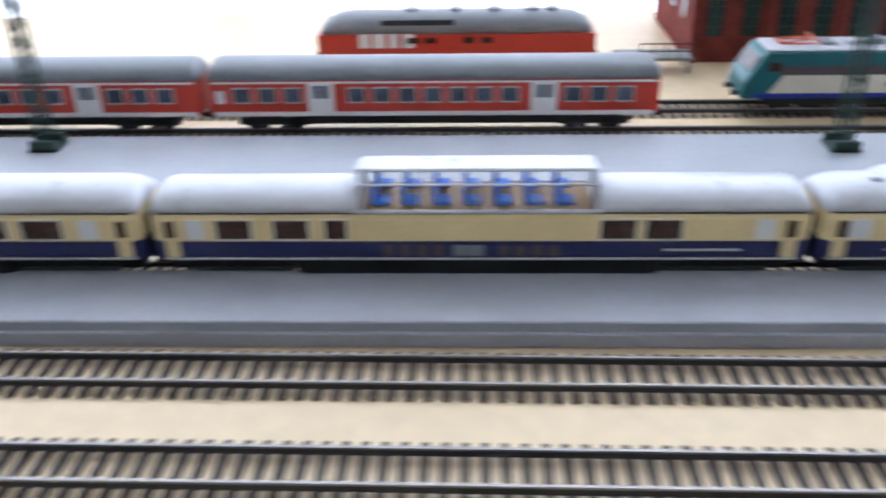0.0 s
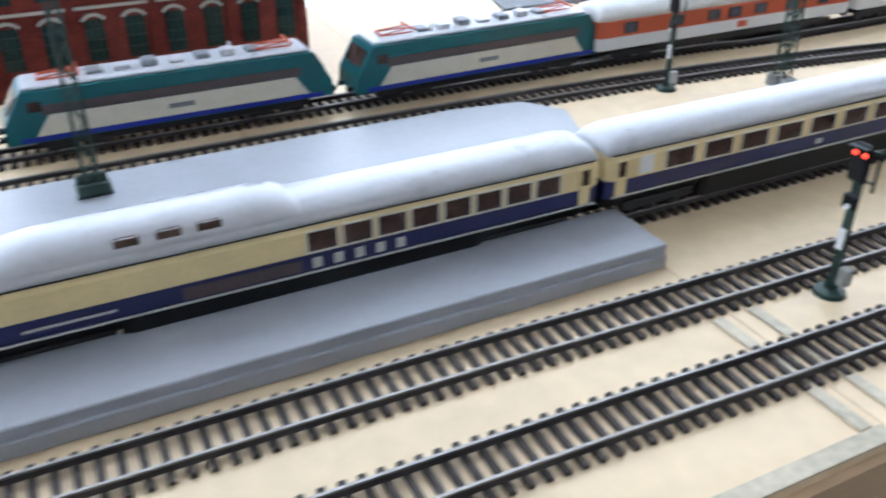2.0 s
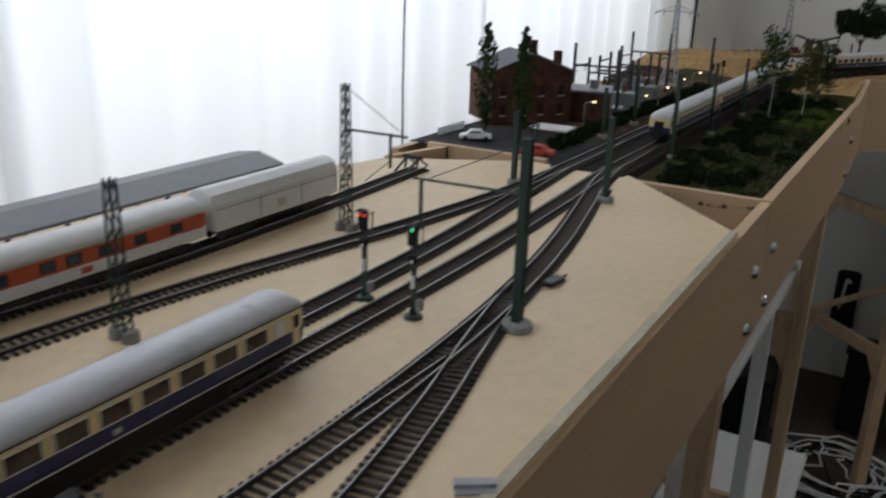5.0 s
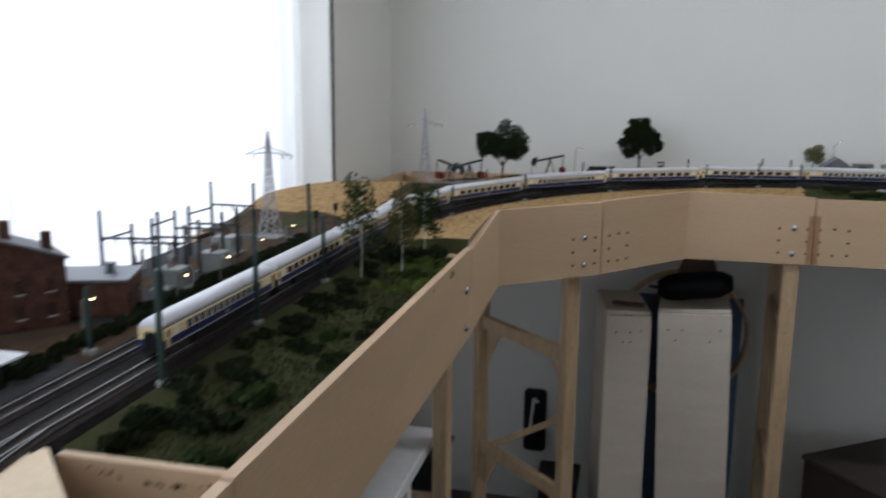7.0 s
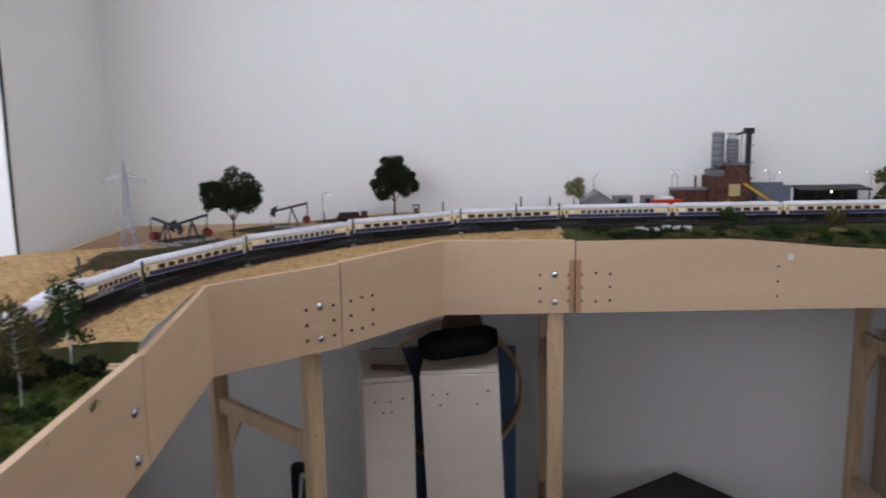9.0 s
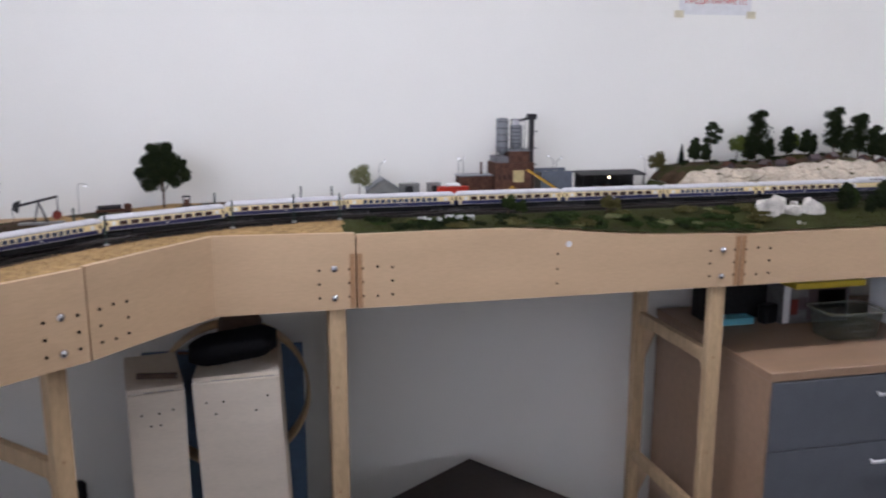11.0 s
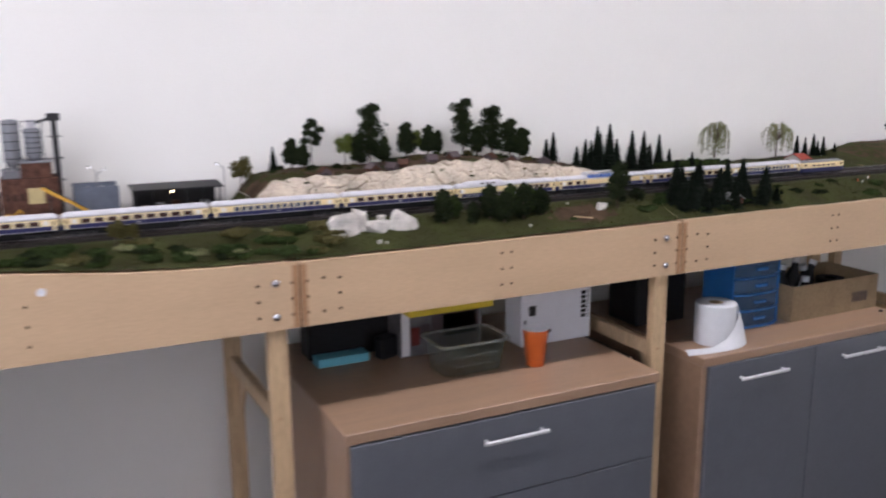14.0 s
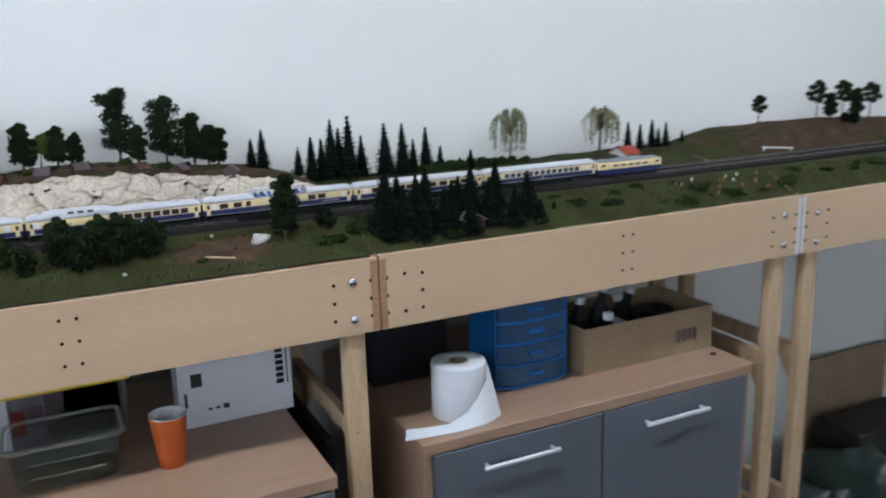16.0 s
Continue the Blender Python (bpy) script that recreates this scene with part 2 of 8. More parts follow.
structure("floor", MB().box(RX0 - 0.4, RY0 - 0.3, -0.1, RX1 + 0.3, WALL_Y + 0.3, 0), FLOORM, "dark brown floor covering of the room", "floor")
structure("ceiling", MB().box(RX0 - 0.4, RY0 - 0.3, RZ, RX1 + 0.3, WALL_Y + 0.3, RZ + 0.15), WHITEP, "plain white painted ceiling of the room", "ceiling")
structure("wall_north", MB().box(-0.795, WALL_Y, 0, RX1 + 0.2, WALL_Y + 0.2, RZ), WALLP, "cream painted plaster wall behind the layout")
structure("wall_corner", MB().box(RX0 - 0.2, 2.88, 0, -0.795, WALL_Y + 0.2, RZ, 0.004), WALLP, "cream plaster pier beside the curtained window")
structure("wall_pier", MB().box(4.885, 3.466, 0, RX1, WALL_Y, RZ, 0.003), WALLP, "cream painted shallow pier on the wall")
structure("wall_east", MB().box(RX1, RY0, 0, RX1 + 0.2, WALL_Y, RZ), WALLP, "cream painted plaster side wall")
wm = MB()
wm.box(RX0 - 0.2, RY0 - 0.2, 0, RX0, 2.88, 0.82).box(RX0 - 0.2, RY0 - 0.2, 2.62, RX0, 2.88, RZ)
wm.box(RX0 - 0.2, RY0 - 0.2, 0.82, RX0, -2.95, 2.62).box(RX0 - 0.2, 2.80, 0.82, RX0, 2.88, 2.62)
structure("wall_west", wm, WALLP, "cream wall with one long window opening")
# rear wall, its opening added for the fill light from behind
wm = MB()
wm.box(RX0, RY0 - 0.2, 0, RX1, RY0, 0.85).box(RX0, RY0 - 0.2, 2.45, RX1, RY0, RZ)
wm.box(RX0, RY0 - 0.2, 0.85, 0.6, RY0, 2.45).box(4.2, RY0 - 0.2, 0.85, RX1, RY0, 2.45)
structure("wall_south", wm, WALLP, "cream wall with an added unseen window opening")


def window(name, m, w, h, n):
    e = thing(name, "white framed window with several glass panes", "window")
    e["kind"] = "structure"
    fr = MB()
    PW = mat("white_window_paint", (0.78, 0.78, 0.76), 0.4, vary=0.04)
    fr.box(-w / 2, -0.03, 0, w / 2, 0.03, 0.05, 0, m).box(-w / 2, -0.03, h - 0.05, w / 2, 0.03, h, 0, m)
    for i in range(n + 1):
        x = -w / 2 + (w - 0.05) * i / n
        fr.box(x, -0.029, 0.05, x + 0.05, 0.029, h - 0.05, 0, m)
    part("window_frame", fr, PW, e)
    part("window_sill", MB().box(-w / 2, 0.03, -0.03, w / 2, 0.16, 0.0, 0.004, m), PW, e)
    for i in range(n):
        a = -w / 2 + (w - 0.05) * i / n + 0.05
        g = part("pane", MB().box(a, -0.004, 0.05, a + (w - 0.05) / n - 0.05, 0.004, h - 0.05, 0, m), glass("window_glass", (0.9, 0.95, 0.95), 0.02, 0.08), e)
        g.visible_shadow = False


window("window_1", pose(RX0 - 0.05, -0.075, 0.82, 0, 0, -90), 5.75, 1.80, 5)
# second window is unseen, added around the rear fill light
window("window_2", pose(2.4, RY0 - 0.05, 0.85), 3.6, 1.6, 3)

# sheer curtain panels in front of the long window
SHEER = cloth_sheer("sheer_white_curtain_cloth")
for i in range(5):
    y0, y1 = -2.9 + 1.15 * i, -2.9 + 1.15 * (i + 1) + 0.025
    rg = random.Random(40 + i)
    ph = rg.random() * 6
    pts = []
    for k in range(121):
        u = k / 120
        fold = 0.014 * math.sin(u * 62 + ph + 2.2 * math.sin(u * 9 + ph)) + 0.010 * math.sin(u * 23 + ph)
        pts.append((-0.945 + fold + 0.008 * (i % 2) + 0.055 * max(0.0, min(1.0, (y0 + (y1 - y0) * u - 1.9) / 0.8)), y0 + (y1 - y0) * u))
    mb = MB()
    mb.smooth = True
    n = len(pts)
    for z, spread in ((0.06, 1.0), (1.3, 0.92), (2.66, 0.8)):
        mb.v += [(-0.945 + (x + 0.945) * (spread if i < 4 else 1.0), y, z) for x, y in pts]
    for r in range(2):
        mb.f += [(r * n + k, r * n + k + 1, (r + 1) * n + k + 1, (r + 1) * n + k) for k in range(n - 1)]
    solid("curtain", mb, SHEER, "sheer white floor-length curtain panel hanging before the window", "curtain", "curtains")
mb = MB().tube((-0.945, -2.95, 2.68), (-0.945, 2.878, 2.68), 0.012)
solid("curtain_rail", mb, mat("white_rail", (0.75, 0.75, 0.74), 0.4), "thin white curtain rail above the long window", "rail")
def hanging_cord(label, x0, x1, y, z1, r, material):
    mb = MB()
    n = 12
    for k in range(n):
        u, v = k / n, (k + 1) / n
        mb.tube((lerp0(x0, x1, u), y + 0.004 * math.sin(k), lerp0(2.676, z1, u)), (lerp0(x0, x1, v), y + 0.004 * math.sin(k + 1), lerp0(2.676, z1, v)), r, n=6)
    solid("pull_cord", mb, material, label, "cord", "cords")


def lerp0(a, b, t):
    return a + (b - a) * t


hanging_cord("thin dark cord hanging beside the curtain", -0.788, -0.786, 2.872, 1.245, 0.004, BLACK)
hanging_cord("thin grey cord hanging before the white curtain", -0.905, -0.905, 1.33, 1.20, 0.0022, mat("grey_cord", (0.3, 0.3, 0.32), 0.8))

# ---- ceiling lamps: unseen, added to hold the fill light ----
for lx, ly in ADDED_LAMPS:
    e = thing("ceiling_lamp", "long white unseen ceiling lamp added as fill", "ceiling lamp", "ceiling lamps", (lx, ly, 2.67))
    PW = MATS["white_window_paint"]
    part("housing", MB().box(-0.6, -0.11, 0.03, 0.6, 0.11, 0.08, 0.004), PW, e)
    for sy in (-1, 1):
        part("side_reflector", MB().box(-0.6, sy * 0.105 - 0.004, -0.01, 0.6, sy * 0.105 + 0.004, 0.03), PW, e)

# ---- layout modules ----
WHITE_EDGE = mat("white_edge_paint", (0.72, 0.72, 0.74), 0.5, vary=0.08)
DARKHOLE = mat("dark_hole", (0.01, 0.008, 0.006), 0.9)


def board(pts, z0, z1s, th=0.012):
    """A standing plywood board along a plan line; its top follows the heights given point by point."""
    mb = MB()
    n = len(pts)
    for i, p in enumerate(pts):
        a, b = pts[max(0, i - 1)], pts[min(n - 1, i + 1)]
        t = Vector((b[0] - a[0], b[1] - a[1])).normalized()
        s = Vector((-t.y, t.x)) * th
        z1 = z1s[i] if isinstance(z1s, (list, tuple)) else z1s
        mb.v += [(p[0], p[1], z0), (p[0], p[1], z1), (p[0] + s.x, p[1] + s.y, z1), (p[0] + s.x, p[1] + s.y, z0)]
    for i in range(n - 1):
        for j in range(4):
            j2 = (j + 1) % 4
            mb.f.append((i * 4 + j, i * 4 + j2, i * 4 + 4 + j2, i * 4 + 4 + j))
    mb.f += [(0, 3, 2, 1), (n * 4 - 4, n * 4 - 3, n * 4 - 2, n * 4 - 1)]
    return mb


def bolt_at(parent, p, out, r=0.0085):
    """A shiny round bolt head on a board; out is the plan direction that it faces."""
    q = Vector(out).to_track_quat("Z", "Y").to_matrix().to_4x4()
    mb = MB()
    mb.smooth = True
    mb.lathe([(0, 0.006), (r * 0.5, 0.0055), (r * 0.85, 0.004), (r, 0.0015), (r * 1.0, -0.001)], 14, Matrix.Translation(p) @ q)
    part("bolt", mb, STEEL, parent, "shiny round steel bolt head")


def holes_at(parent, pts, out, r=0.0035):
    q = Vector(out).to_track_quat("Z", "Y").to_matrix().to_4x4()
    for p in pts:
        part("screw_hole", MB().lathe([(0, 0.0006), (r, 0.0006), (r, -0.001)], 8, Matrix.Translation(p) @ q), DARKHOLE, parent)


def module(label, front, z1s, back, ends=(True, True), zb=1.102):
    e = thing("layout_module", label, "layout module", "layout modules")
    part("front_board", board(front, zb, z1s), PLY, e, "pale plywood front board with screw holes")
    part("back_board", board([back[0], back[1]], zb, 1.27), PLY, e)
    zs = z1s if isinstance(z1s, (list, tuple)) else [z1s] * len(front)
    for k, on in enumerate(ends):
        if not on:
            continue
        i = 0 if k == 0 else -1
        f, b = Vector(front[i]), Vector(back[0 if k == 0 else -1])
        d = (b - f).normalized()
        t = (Vector(front[1]) - f if k == 0 else f - Vector(front[-2])).normalized()
        a = f + d * 0.013
        c = b - d * 0.013
        if k == 0:
            line = [a + t * 0.001, c + t * 0.001]
        else:
            line = [a - t * 0.013, c - t * 0.013]
        part("end_board", board([tuple(v) for v in line], zb, min(zs[i], 1.262)), PLY, e)
    return e


mod_station = module("pale plywood station module with open beige top", [(-0.2, -2.2), (-0.2, 0.118)], 1.276, [(-0.895, -2.2), (-0.895, 0.118)])
mod_throat = module("pale plywood module carrying the station throat tracks", [(-0.2, 0.121), (-0.2, 1.052)], 1.276, [(-0.895, 0.121), (-0.69, 1.052)], (True, False))
mod_grass = module("pale plywood module with grass front and substation scenery", [(-0.2, 1.055), (-0.2, 2.04)], 1.277, [(-0.735, 1.055), (-0.735, 2.04)], (False, True))
mod_bend = module("pale plywood corner module with a wheat field", [(-0.2, 2.043), (-0.213, 2.45), (0.022, 2.645)], [1.272, 1.288, 1.29], [(-0.785, 2.043), (-0.70, 3.38)])
mod_bend2 = module("pale plywood corner module with oil pumps", [(0.0245, 2.648), (0.25, 2.91), (0.578, 2.91)], [1.293, 1.293, 1.288], [(-0.69, 3.40), (0.578, 3.46)])
xs = [0.582 + 1.02 * i / 16 for i in range(17)]
zs = [1.284 - 0.034 * (0.5 - 0.5 * math.cos(math.pi * min(1, max(0, (i - 5) / 8)))) - 0.006 * max(0, (i - 12) / 4) for i in range(17)]
mod_works = module("pale plywood module with a concrete works", [(x, 2.91) for x in xs], zs, [(0.582, 3.46), (1.602, 3.46)])
mod_rock = module("pale plywood module with a pale rock cutting", [(1.606, 2.91), (2.629, 2.91)], 1.242, [(1.606, 3.46), (2.629, 3.46)])
mod_wood = module("pale plywood module with spruces and willows", [(2.633, 2.91), (3.715, 2.91)], 1.245, [(2.633, 3.46), (3.715, 3.46)])
mod_hill = module("pale plywood module with a grassy hill", [(3.724, 2.91), (5.25, 2.91)], 1.245, [(3.724, 3.46), (5.25, 3.46)], (True, False))
for e, xj, side in ((mod_bend2, 0.578, -1), (mod_works, 0.582, 1), (mod_works, 1.602, -1), (mod_rock, 1.606, 1), (mod_rock, 2.629, -1), (mod_wood, 2.633, 1), (mod_wood, 3.715, -1), (mod_hill, 3.724, 1)):
    if side < 0 or e is mod_hill:
        for z in (1.203, 1.131):
            bolt_at(e, (xj + side * 0.05, 2.909, z if side < 0 else z - 0.005), (0, -1, 0))
    cx = xj + side * 0.05
    pts = [(cx + dx, 2.9095, 1.167 + dz) for dx in (-0.036, 0.036) for dz in (-0.034, 0.0, 0.034)]
    if side > 0:
        pts += [(cx, 2.9095, 1.204), (cx, 2.9095, 1.131)]
    holes_at(e, pts, (0, -1, 0))
    # glued edge of the end piece, with a bright metal strip at the last joint
    if xj > 3.7:
        part("edge_strip", MB().box(xj - 0.007 if side < 0 else xj - 0.0015, 2.9083, 1.104, xj + 0.0015 if side < 0 else xj + 0.006, 2.91, 1.242), WHITE_EDGE, e, "white painted edge strip")
        continue
    part("edge_strip", MB().box(xj - 0.013 if side < 0 else xj, 2.9085, 1.104, xj if side < 0 else xj + 0.013, 2.91, 1.238), PLY_EDGE, e)
for e, x in ((mod_works, 1.09), (mod_rock, 2.09), (mod_wood, 3.19)):
    holes_at(e, [(x, 2.9095, 1.213), (x, 2.9095, 1.175), (x, 2.9095, 1.137)] + ([(x + 0.026, 2.9095, 1.213), (x + 0.026, 2.9095, 1.175), (x + 0.026, 2.9095, 1.137)] if x > 2 else []), (0, -1, 0), 0.003)
# small white round disc under the board's upper edge
disc = MB().lathe([(0, 0.0012), (0.0072, 0.0012), (0.008, 0.0004), (0.008, -0.0004)], 14, Matrix.Translation((1.119, 2.9097, 1.2375)) @ Matrix.Rotation(radians(90), 4, "X"))
part("round_sticker", disc, WHITE_EDGE, mod_works, "small white round disc")
# bolts of the corner and of the straight run below the window
dn = Vector((0.195, -0.235, 0)).normalized()
for z in (1.204, 1.132):
    bolt_at(mod_bend, (-0.019, 2.610, z), (dn.x, dn.y, 0))
holes_at(mod_bend, [(-0.019 + 0.77 * d + 0.0005, 2.610 + 0.638 * d - 0.0005, 1.167 + dz) for d in (-0.034, 0.034) for dz in (-0.034, 0, 0.034)], (dn.x, dn.y, 0))
hx = Vector((0.653, 0.757))
holes_at(mod_bend2, [(0.0635 + hx.x * d + 0.0005, 2.6933 + hx.y * d - 0.0005, 1.167 + dz) for d in (-0.034, 0, 0.034) for dz in ((-0.034, 0, 0.034) if d else (-0.036, 0.036))], (0.757, -0.653, 0))
for e, ys in ((mod_grass, (1.99,)), (mod_grass, (1.107,)), (mod_throat, (0.997,))):
    for y in ys:
        for z in (1.205, 1.132):
            bolt_at(e, (-0.199, y, z), (1, 0, 0))
holes_at(mod_throat, [(-0.1995, 0.40, 1.225), (-0.1995, 0.30, 1.238), (-0.1995, 0.44, 1.16)], (1, 0, 0), 0.005)

# table tops of the station, with the cut corners at their far end
mb = MB().prism([(-0.204, -2.2), (-0.204, 0.1192), (-0.895, 0.1192), (-0.895, -2.2)], T - 0.012, T)
part("table_top", mb, PLY_TOP, mod_station, "smooth beige wooden top")
mb = MB().prism([(-0.204, 0.1197), (-0.204, 0.885), (-0.377, 1.062), (-0.525, 1.058), (-0.68, 0.96), (-0.895, 0.45), (-0.895, 0.1197)], T - 0.012, T)
part("table_top", mb, PLY_TOP, mod_throat, "smooth beige wooden top with cut corners")
part("rim", MB().prism([(-0.695, 0.96), (-0.685, 0.96), (-0.655, 1.064), (-0.665, 1.064)], 1.19, T + 0.002), PLY, mod_throat)
part("end_board", MB().box(-0.69, 1.066, 1.102, -0.50, 1.076, T + 0.004), PLY, mod_throat)
part("end_board", MB().box(-0.372, 1.064, 1.102, -0.213, 1.074, 1.274), PLY, mod_throat)
part("box_floor", MB().box(-0.68, 0.85, 1.15, -0.214, 1.046, 1.156), PLY_EDGE, mod_throat)
# worn double strip along the front edge
EDGEM = mat("greyed_board_edge", (0.55, 0.48, 0.35), 0.6, vary=0.15, scale=30)
part("edge_strip", MB().box(-0.211, -2.2, T + 0.0004, -0.2035, 0.117, T + 0.0016), EDGEM, mod_station)
part("edge_strip", MB().box(-0.211, 0.123, T + 0.0004, -0.2035, 0.89, T + 0.0016), EDGEM, mod_throat)
part("joint_strip", MB().box(-0.29, 0.108, T + 0.0003, -0.212, 0.114, T + 0.001), EDGEM, mod_station)
part("joint_strip", MB().box(-0.29, 0.128, T + 0.0003, -0.212, 0.134, T + 0.001), EDGEM, mod_throat)

# ---- tracks ----
GA = 0.0165
SL_H, RAIL_H = 0.0022, 0.0031
RT = SL_H + RAIL_H   # rail top over the bed


def smooth_line(pts, step=0.012):
    """Even points on a smooth line through plan points (x, y, z)."""
    P = [Vector(p) for p in pts]
    P = [P[0] * 2 - P[1]] + P + [P[-1] * 2 - P[-2]]
    out = []
    for i in range(1, len(P) - 2):
        n = max(2, int((P[i + 1] - P[i]).length / step))
        for k in range(n):
            t = k / n
            out.append(0.5 * ((2 * P[i]) + (P[i + 1] - P[i - 1]) * t + (2 * P[i - 1] - 5 * P[i] + 4 * P[i + 1] - P[i + 2]) * t * t + (3 * P[i] - P[i - 1] - 3 * P[i + 1] + P[i + 2]) * t ** 3))
    out.append(P[-2])
    return out


def rails_and_sleepers(e, pts, sleepers=True, keep=None):
    off = Vector((0, 0, SL_H))
    for s in (-1, 1):
        c = s * (GA / 2 + 0.0005)
        rail = part("rail", MB().sweep([p + off for p in pts], [(c - 0.0014, 0), (c + 0.0014, 0), (c + 0.0007, RAIL_H - 0.0008), (c - 0.0007, RAIL_H - 0.0008)]), RAILSIDE, e, "dark rusty rail side")
        part("rail_head", MB().sweep([p + off for p in pts], [(c - 0.0008, RAIL_H - 0.0008), (c + 0.0008, RAIL_H - 0.0008), (c + 0.0006, RAIL_H), (c - 0.0006, RAIL_H)]), RAILTOP, rail, "polished rail head")
    if not sleepers:
        return
    mb = MB()
    acc, step = 0.0, 0.0072
    for a, b in zip(pts, pts[1:]):
        d = b - a
        ln = d.length
        while acc < ln:
            p = a + d * (acc / ln)
            if keep is None or keep(p):
                ang = math.atan2(d.y, d.x)
                mb.box(-0.0015, -0.015, 0, 0.0015, 0.015, SL_H, 0, Matrix.Translation(p) @ Matrix.Rotation(ang, 4, "Z"))
            acc += step
        acc -= ln
    if mb.v:
        ob = part("sleeper", mb, SLEEPER, e)
        ob["kind"] = "stuff"


def track(label, pts, sleepers=True, keep=None, step=0.012):
    e = thing("model_track", label, "model track", "model railway tracks")
    rails_and_sleepers(e, smooth_line(pts, step), sleepers, keep)
    return e


IN_X, OUT_X = -0.408, -0.463
NEAR_SLEEPERS = (-0.78, 0.30)
away = lambda p: not NEAR_SLEEPERS[0] <= p.y <= NEAR_SLEEPERS[1]
track_dock = track("dark siding track ending at a buffer stop", [(-0.618, -2.0, T), (-0.617, 0.1, T), (-0.604, 0.45, T), (-0.606, 0.72, T), (-0.615, 0.925, T)])
track_rear = track("dark platform track curving into the main line", [(-0.567, -2.0, T), (-0.567, -0.3, T), (-0.566, 0.1, T), (-0.556, 0.3, T), (-0.538, 0.46, T), (-0.512, 0.6, T), (-0.487, 0.74, T), (-0.468, 0.9, T), (OUT_X, 1.05, T)])
track_loop = track("dark loop track between the platforms", [(-0.436, 0.16, T), (-0.431, 0.36, T), (-0.431, 0.56, T), (-0.437, 0.72, T), (-0.452, 0.9, T), (OUT_X, 1.04, T)])
track_main = track("dark main track beside the grey platform", [(-0.392, -2.0, T), (-0.391, 0.0, T), (-0.389, 0.4, T), (-0.389, 0.65, T), (-0.396, 0.85, T), (-0.405, 1.0, T), (IN_X, 1.06, T)])
track_near = track("dark brown platform track with closely laid sleepers", [(-0.319, -2.0, T), (-0.318, -0.8, T), (-0.312, -0.1, T), (-0.307, 0.1, T), (-0.303, 0.28, T), (-0.304, 0.4, T), (-0.311, 0.53, T), (-0.323, 0.64, T), (-0.343, 0.76, T), (-0.369, 0.88, T), (-0.396, 1.0, T), (IN_X, 1.09, T)], True, away)
track_edge = track("dark brown siding track curving into a turnout", [(-0.266, -2.0, T), (-0.264, -0.8, T), (-0.258, -0.1, T), (-0.252, 0.12, T), (-0.251, 0.22, T), (-0.258, 0.30, T), (-0.276, 0.4, T), (-0.297, 0.49, T), (-0.316, 0.585, T), (-0.323, 0.64, T)], True, away)
# closure and check rails of the turnout
for e, pts in ((track_near, [(-0.305, 0.36, T + SL_H), (-0.302, 0.46, T + SL_H)]), (track_edge, [(-0.283, 0.47, T + SL_H), (-0.303, 0.56, T + SL_H)])):
    part("check_rail", MB().sweep([Vector(p) for p in pts], [(-0.0006, 0), (0.0006, 0), (0.0005, RAIL_H), (-0.0005, RAIL_H)]), RAILTOP, e)


def main_line(off, z_extra=0.0):
    """The double line: straight below the window, a bend and straight along the wall. off: metres outwards from the inner track."""
    pts = [(IN_X - off, y, T) for y in (1.05, 1.3, 1.55, 1.8, 2.0)]
    cx, cy, r = IN_X + 1.0, 2.10, 1.0 + off
    for k in range(1, 12):
        a = math.pi - math.pi / 2 * k / 12
        pts.append((cx + r * math.cos(a), cy + r * math.sin(a), T + 0.020 * k / 12))
    pts += [(x, cy + r, T + 0.020) for x in (0.75, 1.1, 1.6, 2.1, 2.6, 3.1, 3.5)]
    pts += [(3.9, cy + r + 0.005, T + 0.020), (4.3, cy + r + 0.01, T + 0.020), (5.2, cy + r + 0.02, T + 0.020)]
    return pts


INNER = main_line(0.0)
OUTER = main_line(0.055)


def bed(p):
    return (p[0], p[1], p[2] - 0.0005)


line_in = track("long dark main line track round the bend", INNER, step=0.03)
line_out = track("second long dark main line track round the bend", OUTER, step=0.03)
mid = [((a[0] + b[0]) / 2, (a[1] + b[1]) / 2, a[2]) for a, b in zip(INNER, OUTER)]
structure("ballast", MB().sweep(smooth_line(mid, 0.03), [(0.068, -0.02), (0.052, 0.0002), (-0.052, 0.0002), (-0.068, -0.02)][::-1]), BALLAST, "dark grey brown ballast bed under the double line", "ballast")

# ---- rolling stock ----
CREAM = mat("cream_coach_paint", (0.76, 0.61, 0.32), 0.35, vary=0.05, scale=60)
COBALT = mat("dark_blue_coach_paint", (0.014, 0.017, 0.09), 0.35, vary=0.1, scale=60)
SILVER = mat("pale_silver_roof_paint", (0.55, 0.55, 0.58), 0.3, vary=0.05, scale=50)
GREYROOF = mat("mid_grey_roof_paint", (0.22, 0.23, 0.25), 0.5, vary=0.08, scale=50)
DGREY = mat("dark_grey_underframe", (0.016, 0.016, 0.018), 0.6, vary=0.25, scale=120)
PANE = mat("brown_tinted_pane", (0.075, 0.042, 0.035), 0.12, vary=0.35, scale=150)
PANEB = mat("blue_tinted_pane", (0.07, 0.085, 0.13), 0.12, vary=0.35, scale=150)
LINEM = mat("pale_grey_lining", (0.55, 0.54, 0.5), 0.4, vary=0.05)
WHITEM = mat("white_model_paint", (0.76, 0.76, 0.76), 0.4, vary=0.05, scale=60)
REDM = mat("traffic_red_paint", (0.50, 0.035, 0.015), 0.4, vary=0.08, scale=60)
ORANGE = mat("orange_red_paint", (0.52, 0.09, 0.03), 0.4, vary=0.08, scale=60)
TEAL = mat("dark_teal_paint", (0.008, 0.115, 0.135), 0.35, vary=0.08, scale=60)
TAUPE = mat("brown_grey_paint", (0.085, 0.062, 0.065), 0.45, vary=0.1, scale=60)
